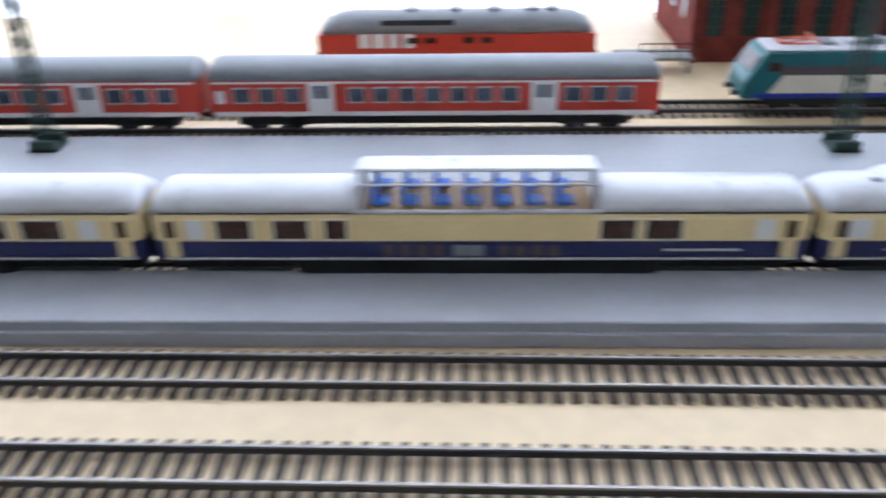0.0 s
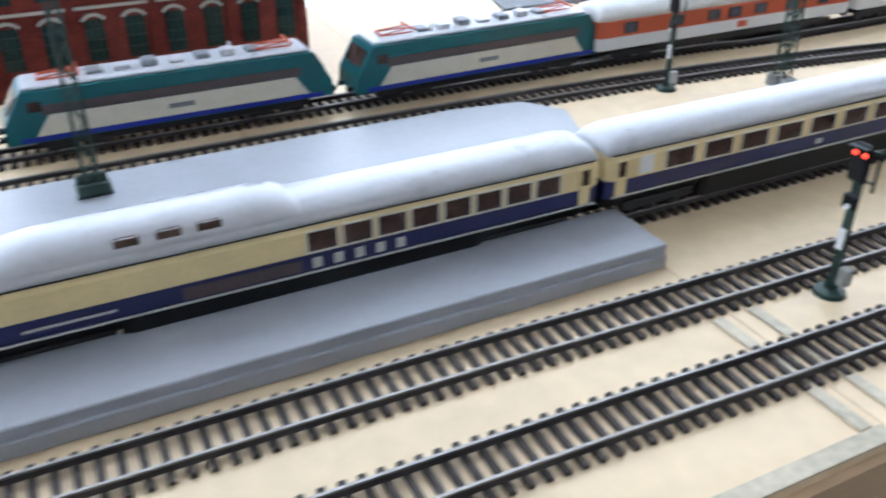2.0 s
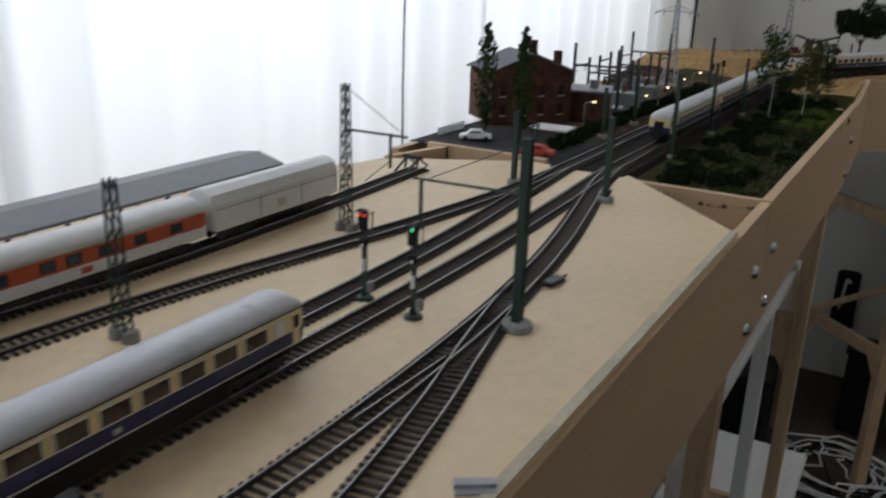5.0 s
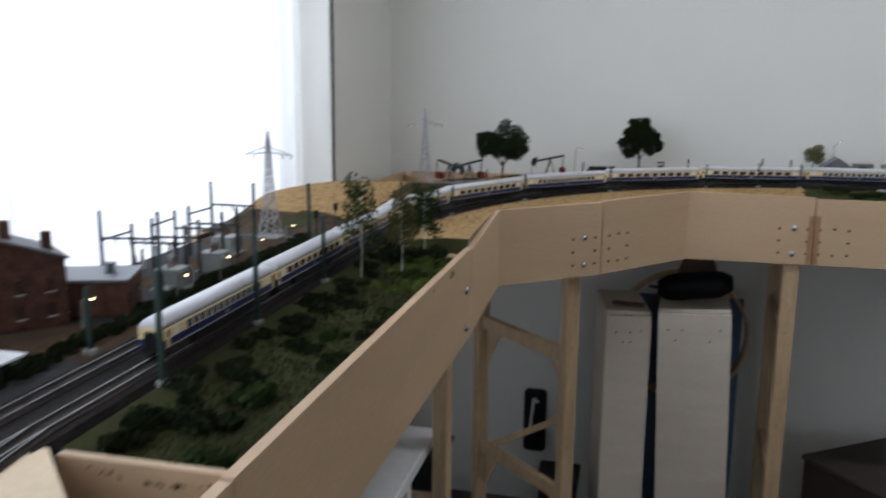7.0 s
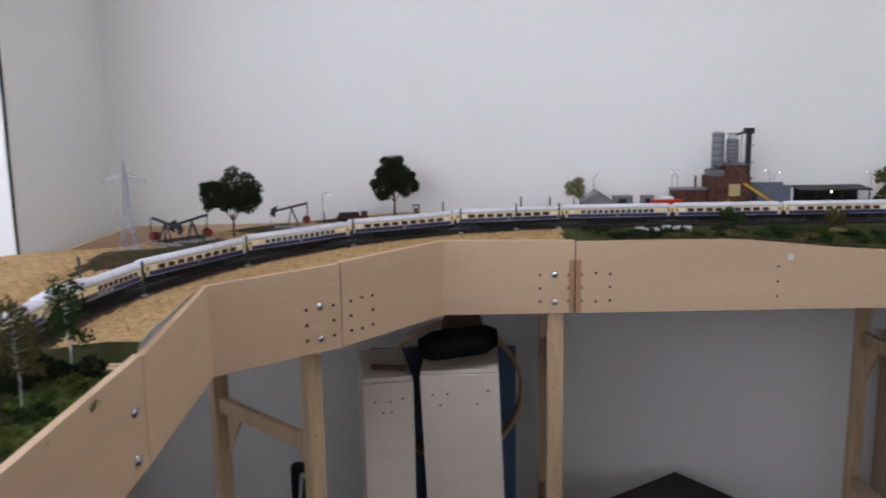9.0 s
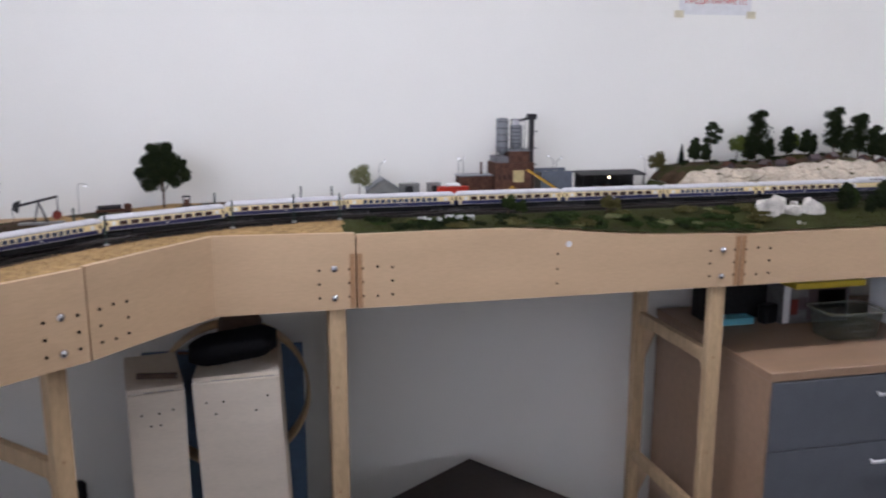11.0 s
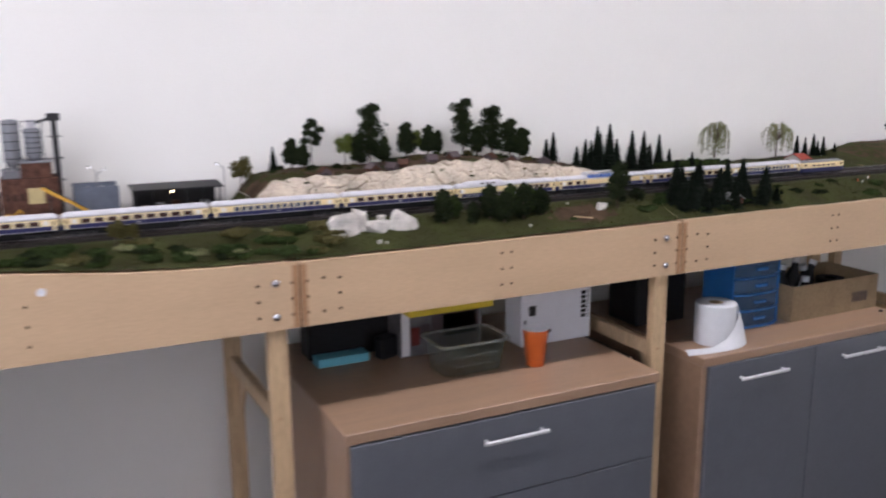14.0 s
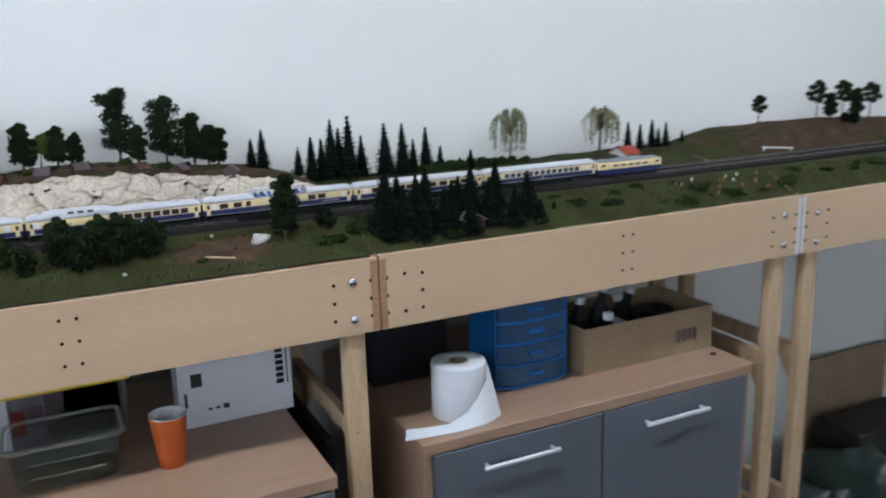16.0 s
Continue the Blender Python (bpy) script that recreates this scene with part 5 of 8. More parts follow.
def zone(x, y):
    d, k = gauge_of(x, y)
    if k == 0.0 and y < 2.06 and x < 0.5:
        if d < -0.06:
            return "asphalt" if y < 1.27 or (d < -0.1 and noise.noise(Vector((x * 6, y * 6, 0))) > -0.1) else "earth"
        return "grass"
    if x < 0.56:
        if abs(d) < 0.085:
            return "earth"
        if d < 0 and (y < 2.27 or (x > -0.5 and noise.noise(Vector((x * 6, y * 6, 9))) < 0.1)):
            return "earth" if noise.noise(Vector((x * 12, y * 12, 2))) + 0.8 * noise.noise(Vector((x * 60, y * 60, 2))) > -0.1 else "grass"
        return "wheat"
    if x < 1.58 and d < -0.05:
        return "earth" if noise.noise(Vector((x * 7, y * 7, 3))) > 0.0 else "asphalt"
    if x > 1.6 and d > 0 and ((x - 2.37) / 0.10) ** 2 + ((y - 2.99) / 0.04) ** 2 + 0.8 * noise.noise(Vector((x * 55, y * 55, 3))) < 0.9:
        return "earth"
    if 1.6 < x < 2.66 and d < -0.12:
        return "earth" if noise.noise(Vector((x * 11, y * 11, 5))) + 0.8 * noise.noise(Vector((x * 60, y * 60, 3))) > -0.1 else "grass"
    if x > 4.12 and d < -0.16:
        return "earth"
    if x > 3.8 and d < -0.07 and noise.noise(Vector((x * 5, y * 9, 2))) + 0.8 * noise.noise(Vector((x * 55, y * 55, 8))) > -0.1:
        return "earth"
    return "grass"


GROUND = {"grass": GRASS, "earth": EARTH, "wheat": WHEAT, "asphalt": ASPHALT}
GNAME = {"grass": ("grass_ground", "green flocked model grass ground"), "earth": ("earth_ground", "brown scattered model earth ground"), "wheat": ("wheat_field", "golden model wheat field"), "asphalt": ("yard_ground", "dark grey yard surface")}


def patch(owner, rows):
    """Ground between rows of plan points, split by what grows on it."""
    meshes = {}
    n = len(rows[0])
    H = [[(p[0], p[1], gz(*p)) for p in r] for r in rows]
    for i in range(len(rows) - 1):
        for j in range(n - 1):
            q = [H[i][j], H[i + 1][j], H[i + 1][j + 1], H[i][j + 1]]
            c = (sum(p[0] for p in q) / 4, sum(p[1] for p in q) / 4)
            mb = meshes.setdefault(zone(*c), MB())
            k = len(mb.v)
            mb.v += q
            mb.f.append((k, k + 1, k + 2, k + 3))
    for z, mb in meshes.items():
        me = mb.mesh(GNAME[z][0], GROUND[z])
        bm = bmesh.new()
        bm.from_mesh(me)
        bmesh.ops.remove_doubles(bm, verts=bm.verts, dist=1e-5)
        bmesh.ops.recalc_face_normals(bm, faces=bm.faces)
        if sum(f.normal.z for f in bm.faces) < 0:
            bmesh.ops.reverse_faces(bm, faces=bm.faces)
        bm.to_mesh(me)
        bm.free()
        me.shade_smooth()
        tagged(part(GNAME[z][0], me, None, owner), GNAME[z][1], kind="stuff")


def frange(a, b, n):
    return [a + (b - a) * i / n for i in range(n + 1)]


patch(mod_grass, [[(x, y) for x in frange(-0.733, -0.211, 50)] for y in frange(1.078, 2.039, 80)])


def polar_row(a, n):
    """Plan points along a ray of the bend, from the front board to the back."""
    c, s = math.cos(a), math.sin(a)
    rin = None
    fr = [(-0.211, 1.9), (-0.222, 2.456), (0.0155, 2.6545), (0.243, 2.922), (0.60, 2.922)]
    for p, q in zip(fr, fr[1:]):
        px, py, qx, qy = p[0] - ARC_C.x, p[1] - ARC_C.y, q[0] - ARC_C.x, q[1] - ARC_C.y
        den = c * (qy - py) - s * (qx - px)
        if abs(den) < 1e-9:
            continue
        u = -(c * py - s * px) / den
        if -1e-6 <= u <= 1 + 1e-6:
            r = (px + (qx - px) * u) * c + (py + (qy - py) * u) * s
            rin = r if rin is None else max(rin, r)
    rin = rin or 0.8
    rout = min(1.42 if c > -0.99 else 1.42, (3.44 - ARC_C.y) / max(s, 1e-3), (ARC_C.x + 0.785) / max(-c, 1e-3))
    return [(ARC_C.x + (rin + (rout - rin) * j / n) * c, ARC_C.y + (rin + (rout - rin) * j / n) * s) for j in range(n + 1)]


angs = frange(math.pi - 0.0005, math.pi / 2 + 0.0002, 110)
patch(mod_bend, [[(x, y) for x in frange(-0.211, -0.785, 50)] for y in (2.043, 2.07, 2.1)] + [polar_row(a, 50) for a in angs[:56]])
patch(mod_bend2, [polar_row(a, 50) for a in angs[55:]])
for owner, a, b, n in ((mod_works, 0.583, 1.603, 90), (mod_rock, 1.604, 2.630, 90), (mod_wood, 2.631, 3.717, 90), (mod_hill, 3.722, 5.25, 110)):
    patch(owner, [[(x, y) for y in frange(2.9215, 3.455, 46)] for x in frange(a, b, n)])


def leaf_cloud(mb, c, r, n, size, rg, squash=(1, 1, 1), shell=0.55):
    """Many small uneven leaf faces in a lumpy clump."""
    for _ in range(n):
        while True:
            d = Vector((rg.uniform(-1, 1), rg.uniform(-1, 1), rg.uniform(-1, 1)))
            if 0.05 < d.length < 1:
                break
        d = d.normalized() * (shell + (1 - shell) * rg.random() ** 0.6)
        p = Vector((c[0] + d.x * r * squash[0], c[1] + d.y * r * squash[1], c[2] + d.z * r * squash[2]))
        q = Euler((rg.uniform(0, 6.3), rg.uniform(0, 6.3), rg.uniform(0, 6.3))).to_matrix()
        s = size * rg.uniform(0.6, 1.4)
        k = len(mb.v)
        mb.v += [tuple(p + q @ Vector(v)) for v in ((-s, -s * 0.6, 0), (s, -s * 0.4, s * 0.3), (s * 0.5, s * 0.9, 0), (-s * 0.7, s * 0.6, s * 0.3))]
        mb.f.append((k, k + 1, k + 2, k + 3))



def tree(kind, label, x, y, top, seed, z=None, leaf=None, group="model trees", broad=False, fat=1.0):
    """A tree that reaches up to top: metres over the floor if above 1, else over the ground."""
    rg = random.Random(seed)
    z = gz(x, y) if z is None else z
    hgt = (top - z) * 1.03 if top > 1 else top
    e = thing("model_tree", label, "model tree", group, (x, y, z))
    tr, cr = MB(), MB()
    if kind == "oak":
        lobes = [(0.10, 0.68, 0.31), (-0.27, 0.58, 0.22), (0.20, 0.50, 0.22), (-0.08, 0.52, 0.20)] if broad else [(-0.02, 0.78, 0.21), (-0.17, 0.45, 0.23), (0.19, 0.50, 0.22), (0.02, 0.60, 0.26), (-0.08, 0.62, 0.22)]
        tr.tube((0, 0, -0.006), (0, 0, hgt * 0.30), 0.0036, 0.0026)
        for dx, hz, lr in lobes:
            c = (dx * hgt * 0.95, rg.uniform(-0.05, 0.05) * hgt, hz * hgt)
            tr.tube((0, 0, hgt * 0.22), c, 0.0022, 0.0007, n=6)
            leaf_cloud(cr, c, hgt * lr * 0.86, 800, 0.0034, rg, (1, 0.9, 1.0), 0.3)
            for _ in range(9):
                d = Vector((rg.uniform(-1, 1), rg.uniform(-1, 1), rg.uniform(-0.7, 1))).normalized() * hgt * lr * 0.78
                leaf_cloud(cr, Vector(c) + d, hgt * lr * 0.36, 110, 0.0031, rg, (1, 1, 0.9), 0.2)
    elif kind == "pine":
        lean = rg.uniform(-0.05, 0.05) * hgt
        tr.tube((0, 0, -0.006), (lean, 0, hgt * 0.92), 0.0028, 0.0009)
        m = 11
        for i in range(m):
            f = i / (m - 1)
            hz = lerp(0.22, 0.94, f)
            w = hgt * (0.10 + 0.085 * math.sin(math.pi * (0.15 + 0.75 * f)) * (1.25 - 0.5 * f)) * rg.uniform(0.75, 1.15)
            a = i * 2.4 + rg.random()
            c = (lean * hz + math.cos(a) * w * 0.75, math.sin(a) * w * 0.6, hz * hgt)
            tr.tube((lean * hz, 0, hz * hgt - 0.004), c, 0.001, 0.0005, n=5)
            leaf_cloud(cr, c, w, 170, 0.0030, rg, (1, 1, 0.68), 0.25)
            leaf_cloud(cr, (c[0] * 0.3, c[1] * 0.3, c[2] + 0.004), w * 0.8, 90, 0.0028, rg, (1, 1, 0.7), 0.2)
    elif kind == "ovoid":
        tr.tube((0, 0, -0.004), (0, 0, hgt * 0.6), 0.0022, 0.001)
        for i in range(12):
            f = i / 11
            w = hgt * 0.19 * math.sin(math.pi * (0.18 + 0.70 * f)) * rg.uniform(0.85, 1.2)
            a = i * 2.4 + rg.random()
            leaf_cloud(cr, (math.cos(a) * w * 0.9, math.sin(a) * w * 0.7, lerp(0.10, 0.90, f) * hgt), w * 1.05, 150, 0.0029, rg, (1, 1, 0.85), 0.25)
    elif kind == "scots":
        tr.tube((0, 0, -0.006), (0.002, 0, hgt * 0.75), 0.0022, 0.0011)
        for i in range(9):
            a = i * 2.4 + rg.random()
            f = i / 8
            reach = hgt * 0.19 * math.sin(math.pi * (0.2 + 0.7 * f)) * rg.uniform(0.7, 1.1)
            c = (0.002 + math.cos(a) * reach, math.sin(a) * reach, hgt * lerp(0.50, 0.93, f))
            tr.tube((0.002, 0, c[2] - 0.008), c, 0.0008, 0.0005, n=5)
            leaf_cloud(cr, c, hgt * 0.115 * rg.uniform(0.8, 1.15), 130, 0.0029, rg, (1, 1, 0.62), 0.25)
    elif kind == "spruce":
        tr.tube((0, 0, -0.006), (0, 0, hgt * 0.96), 0.002, 0.0004, n=6)
        cr.tube((0, 0, hgt * 0.06), (0, 0, hgt * 0.97), hgt * 0.125 * fat, 0.0008, n=9)
        n = 13
        for i in range(n):
            f = i / (n - 1)
            zc = lerp(0.08, 0.93, f) * hgt
            r = lerp(0.24, 0.025, f ** 0.9) * hgt * fat * rg.uniform(0.85, 1.1)
            arms = 13
            off = rg.random() * 6
            for a in range(arms):
                ang = off + 6.2832 * a / arms + rg.uniform(-0.15, 0.15)
                rr = r * rg.uniform(0.75, 1.12)
                u = Vector((math.cos(ang), math.sin(ang), 0))
                w = Vector((-u.y, u.x, 0)) * rr * 0.24
                k = len(cr.v)
                tip = u * rr + Vector((0, 0, zc - 0.25 * rr - hgt * 0.012))
                cr.v += [tuple(Vector((0, 0, zc + hgt * 0.03))), tuple(u * rr * 0.55 + w + Vector((0, 0, zc - 0.004 * 1))), tuple(tip), tuple(u * rr * 0.55 - w + Vector((0, 0, zc - 0.004)))]
                cr.f.append((k, k + 1, k + 2, k + 3))
                leaf_cloud(cr, u * rr * 0.7 + Vector((0, 0, zc - 0.1 * rr)), rr * 0.3, 3, 0.0016, rg)
    elif kind == "poplar":
        tr.tube((0, 0, -0.004), (0, 0, hgt * 0.9), 0.0024, 0.0006)
        for i in range(22):
            f = i / 21
            r = hgt * 0.085 * (math.sin(math.pi * (0.16 + 0.8 * f)) ** 0.8) * rg.uniform(0.75, 1.15)
            a = i * 2.4
            c = (math.cos(a) * r * 0.6, math.sin(a) * r * 0.6, lerp(0.14, 0.97, f) * hgt)
            leaf_cloud(cr, c, r, 62, 0.0023, rg, (1, 1, 1.1), 0.3)
    elif kind == "birch":
        pts = [(0, 0, -0.004), (0.002, 0, hgt * 0.3), (-0.002, 0.001, hgt * 0.6), (0.003, 0, hgt * 0.92)]
        for p, q in zip(pts, pts[1:]):
            tr.tube(p, q, 0.0014, 0.0010, n=6)
        for i in range(15):
            f = i / 14
            a = i * 2.4 + rg.random()
            r = hgt * 0.16 * rg.uniform(0.5, 1.2) * (1 - 0.4 * f)
            c = (math.cos(a) * r, math.sin(a) * r, lerp(0.40, 0.96, f) * hgt)
            tr.tube((0, 0, c[2] - 0.006), c, 0.0006, 0.0003, n=4)
            leaf_cloud(cr, c, hgt * 0.105, 80, 0.0023, rg, (1, 1, 1.2), 0.2)
    elif kind == "willow":
        tr.tube((0, 0, -0.004), (0.002, 0, hgt * 0.5), 0.0030, 0.0018)
        for i in range(64):
            a = rg.uniform(0, 6.28)
            r = hgt * rg.uniform(0.12, 0.42)
            crest = hgt * (1.02 - 0.22 * (r / (hgt * 0.42)) ** 2) * rg.uniform(0.93, 1.0)
            foot = hgt * rg.uniform(0.20, 0.55)
            prev = Vector((0.002, 0, hgt * 0.46))
            for k in range(1, 11):
                f = k / 10
                reach = r * math.sin(min(1.0, f * 1.25) * math.pi / 2)
                z = lerp(hgt * 0.46, crest, math.sin(min(1.0, f / 0.45) * math.pi / 2)) if f < 0.45 else lerp(crest, foot, ((f - 0.45) / 0.55) ** 1.4)
                p = Vector((0.002 + math.cos(a + 0.15 * f) * reach, math.sin(a + 0.15 * f) * reach, z))
                (tr if f < 0.4 else cr).tube(tuple(prev), tuple(p), 0.0006, 0.0005, n=4, caps=False)
                if f > 0.35:
                    leaf_cloud(cr, p, 0.0032, 4, 0.0017, rg, (1, 1, 1.5))
                prev = p
    elif kind == "shrubtree":
        tr.tube((0, 0, -0.004), (0.003, 0, hgt * 0.55), 0.0018, 0.001)
        for i in range(7):
            a = i * 2.2
            c = (0.003 + math.cos(a) * hgt * 0.17, math.sin(a) * hgt * 0.16, hgt * lerp(0.5, 0.88, i / 6))
            leaf_cloud(cr, c, hgt * 0.17, 150, 0.0026, rg, (1, 1, 0.9), 0.2)
    part("trunk", tr, BIRCHB if kind == "birch" else BARK, e)
    leaf = leaf or {"oak": LEAFD, "pine": LEAFD, "scots": LEAFD, "spruce": SPRUCEM, "ovoid": LEAFD, "poplar": LEAFM, "birch": LEAFM, "willow": LEAFY, "shrubtree": LEAFY}[kind]
    part("crown", cr, leaf, e)
    return e


def bush(label, x, y, r, seed, leaf=LEAFD, z=None, tall=0.75):
    rg = random.Random(seed)
    cr = MB()
    for i in range(6):
        a = rg.uniform(0, 6.28)
        c = (math.cos(a) * r * 0.55, math.sin(a) * r * 0.5, r * tall * rg.uniform(0.35, 0.8))
        leaf_cloud(cr, c, r * rg.uniform(0.4, 0.65), 70, min(0.0042, r * 0.13), rg, (1, 1, tall), 0.3)
    e = thing("model_bush", label, "model bush", "model bushes", (x, y, (gz(x, y) if z is None else z) - 0.002))
    part("leaves", cr, leaf, e)
    st = MB()
    for i in range(3):
        st.tube((0, 0, -0.003), (r * 0.3 * math.cos(i * 2), r * 0.3 * math.sin(i * 2), r * tall * 0.6), 0.0009, 0.0005, n=5)
    part("stem", st, BARK, e)
    return e


# --- below the window: bushes on the bank, birches, poplars
rg = random.Random(5)
for i in range(26):
    y = lerp(1.10, 1.98, i / 25) + rg.uniform(-0.02, 0.02)
    bush("low dark green bush on the railway bank", rg.uniform(-0.36, -0.325), y, rg.uniform(0.014, 0.024), 100 + i, LEAFD, tall=0.6)
for i in range(14):
    y = lerp(1.12, 1.62, i / 13) + rg.uniform(-0.02, 0.02)
    bush("low dark green shrub on the grass slope", rg.uniform(-0.31, -0.225), y, rg.uniform(0.015, 0.030), 140 + i, LEAFD if i % 3 else LEAFM, tall=0.5)
rg = random.Random(15)
for i in range(16):
    bush("flat mat of light green turf by the birches", rg.uniform(-0.315, -0.228), rg.uniform(1.72, 2.03), rg.uniform(0.018, 0.034), 1400 + i, (LEAFG, LEAFM, LEAFG)[i % 3], tall=0.25)
tree("birch", "slender birch tree with white trunk", -0.340, 1.793, 1.425, 11)
tree("birch", "slender birch tree with white trunk", -0.287, 1.854, 1.395, 12, leaf=LEAFO)
tree("birch", "slender birch tree with white trunk", -0.28, 1.985, 1.395, 13)
for i, (x, y) in enumerate(((-0.30, 1.99), (-0.33, 1.92), (-0.335, 2.0), (-0.26, 2.0))):
    bush("dense dark green bush under the birches", x, y, 0.026, 170 + i, LEAFD, tall=0.9)
tree("poplar", "tall slim poplar tree beside the brick house", -0.665, 1.197, 0.176, 21)
tree("poplar", "tall slim poplar tree beside the brick house", -0.605, 1.203, 0.172, 22)

# --- brick house
e = thing("brick_house", "dark brown brick house with gabled roof", "model house", "", (-0.690, 1.372, T), 50)
W2, D2, HH = 0.074, 0.052, 0.086
body = MB().add([(-W2, -D2, 0), (W2, -D2, 0), (W2, D2, 0), (-W2, D2, 0), (-W2, -D2, HH), (W2, -D2, HH), (W2, D2, HH), (-W2, D2, HH), (0, -D2, HH + 0.028), (0, D2, HH + 0.028)],
                [(0, 1, 5, 8, 4), (1, 2, 6, 5), (2, 3, 7, 9, 6), (3, 0, 4, 7), (4, 8, 9, 7), (5, 6, 9, 8), (0, 3, 2, 1)])
part("wall", body, BRICKD, e, "dark brown brick walls")
for s in (-1, 1):
    q = [(0, -D2 - 0.004, HH + 0.029), (s * (W2 + 0.006), -D2 - 0.004, HH - 0.001), (s * (W2 + 0.006), D2 + 0.004, HH - 0.001), (0, D2 + 0.004, HH + 0.029)]
    part("roof", MB().add(q + [(a, b, c + 0.0025) for a, b, c in q], [(0, 1, 2, 3), (7, 6, 5, 4), (0, 4, 5, 1), (1, 5, 6, 2), (2, 6, 7, 3), (3, 7, 4, 0)]), mat("grey_slate_roof", (0.09, 0.09, 0.10), 0.6, vary=0.2, scale=200), e, "dark slate roof slope")
for x, y, hz in ((0.012, -0.02, 0.136), (0.060, -0.02, 0.118)):
    part("chimney", MB().box(x - 0.006, y - 0.006, HH, x + 0.006, y + 0.006, hz, 0.0008), BRICKD, e)
for zc in (0.014, 0.046):
    for k in range(4):
        y = -0.040 + k * 0.026
        wv = part("window", MB().box(W2, y - 0.005, zc, W2 + 0.0008, y + 0.005, zc + 0.017), PANE, e)
        part("window_sill", MB().box(W2, y - 0.006, zc - 0.0015, W2 + 0.002, y + 0.006, zc), LINEM, wv)
    for k in range(4):
        x = -0.054 + k * 0.036
        wv = part("window", MB().box(x - 0.005, -D2 - 0.0008, zc, x + 0.005, -D2, zc + 0.017), PANE, e)
        part("window_sill", MB().box(x - 0.006, -D2 - 0.002, zc - 0.0015, x + 0.006, -D2, zc), LINEM, wv)
e = thing("brick_annex", "low brown brick workshop with flat roof", "model house", "", (-0.608, 1.462, T), 20)
part("wall", MB().box(-0.05, -0.042, 0, 0.05, 0.042, 0.048, 0.0006), BRICKD, e)
part("roof", MB().box(-0.053, -0.045, 0.048, 0.053, 0.045, 0.052, 0.0006), GREYROOF, e)
part("door", MB().box(0.05, -0.013, 0, 0.0508, 0.009, 0.034), BLACK, e, "dark open gateway")
for y in (-0.03, 0.025):
    part("window", MB().box(0.05, y - 0.005, 0.016, 0.0507, y + 0.005, 0.032), PANE, e)
part("roof_tank", MB().tube((0.02, 0.0, 0.052), (0.02, 0.0, 0.066), 0.008, 0.008, n=14), GREYROOF, e)


def model_car(label, x, y, turn, paint, z=None, van=False):
    e = thing("model_car", label, "model car", "model vehicles", (x, y, (gz(x, y) if z is None else z) + 0.0005), turn)
    L, w = (0.050, 0.0105) if not van else (0.058, 0.0115)
    prof = [(-0.5, 0.22), (-0.49, 0.5), (-0.30, 0.56), (-0.16, 0.95), (0.16, 0.97), (0.30, 0.60), (0.47, 0.52), (0.5, 0.25)] if not van else [(-0.5, 0.16), (-0.5, 1.15), (0.30, 1.18), (0.40, 0.80), (0.5, 0.70), (0.5, 0.2)]
    mb = MB()
    k = len(prof)
    for s in (-1, 1):
        mb.v += [(a * L, s * w * (0.86 if b > 0.7 else 1.0), b * 0.0165) for a, b in prof]
    mb.f = [list(range(k)), list(range(k, 2 * k))[::-1]] + [((i + 1) % k, i, k + i, k + (i + 1) % k) for i in range(k)]
    part("body", mb, paint, e)
    for s in (-1, 1):
        part("window", MB().add([(a * L, s * (w * 0.90 + 0.0005), b * 0.0165) for a, b in ((-0.25, 0.6), (-0.14, 0.88), (0.13, 0.9), (0.24, 0.62))], [(0, 1, 2, 3), (3, 2, 1, 0)]), PANE, e)
        for a in (-0.31, 0.31):
            wl = part("wheel", MB().tube((a * L, s * (w - 0.003), 0.0036), (a * L, s * (w + 0.0004), 0.0036), 0.0036, n=12), BLACK, e)
            part("hub", MB().tube((a * L, s * w, 0.0036), (a * L, s * (w + 0.0009), 0.0036), 0.0018, n=8), STEEL, wl)
    return e


model_car("small bright red model car parked on asphalt", -0.530, 1.105, 8, REDM)
model_car("white model car parked at the yard edge", -0.655, 1.15, 30, WHITEM)
model_car("white model car parked beside the workshop", -0.575, 1.60, 80, WHITEM)
e = thing("open_shelter", "low shelter with a pale flat roof", "shelter", "", (-0.545, 1.19, T))
part("roof", MB().box(-0.03, -0.02, 0.024, 0.03, 0.02, 0.027, 0.0005), WHITEM, e, "white flat roof")
for x in (-0.026, 0.026):
    for y in (-0.016, 0.016):
        part("post", MB().bar((x, y, 0), (x, y, 0.024), 0.0018), DARK, e)
# dark hedge and wall between yard and railway
for i in range(30):
    bush("dark clipped hedge bush along the yard", -0.53 + 0.004 * math.sin(i), 1.17 + i * 0.029, 0.017, 210 + i, LEAFD, tall=0.8)
e = thing("yard_fence", "white low picket fence beside the yard", "fence", "", (-0.715, 1.18, T))
for k in range(14):
    part("picket", MB().box(-0.002, -0.04 + k * 0.006, 0, 0.0, -0.037 + k * 0.006, 0.012), WHITEM, e)
part("fence_rail", MB().box(0.0, -0.042, 0.006, 0.001, 0.044, 0.008), WHITEM, e)


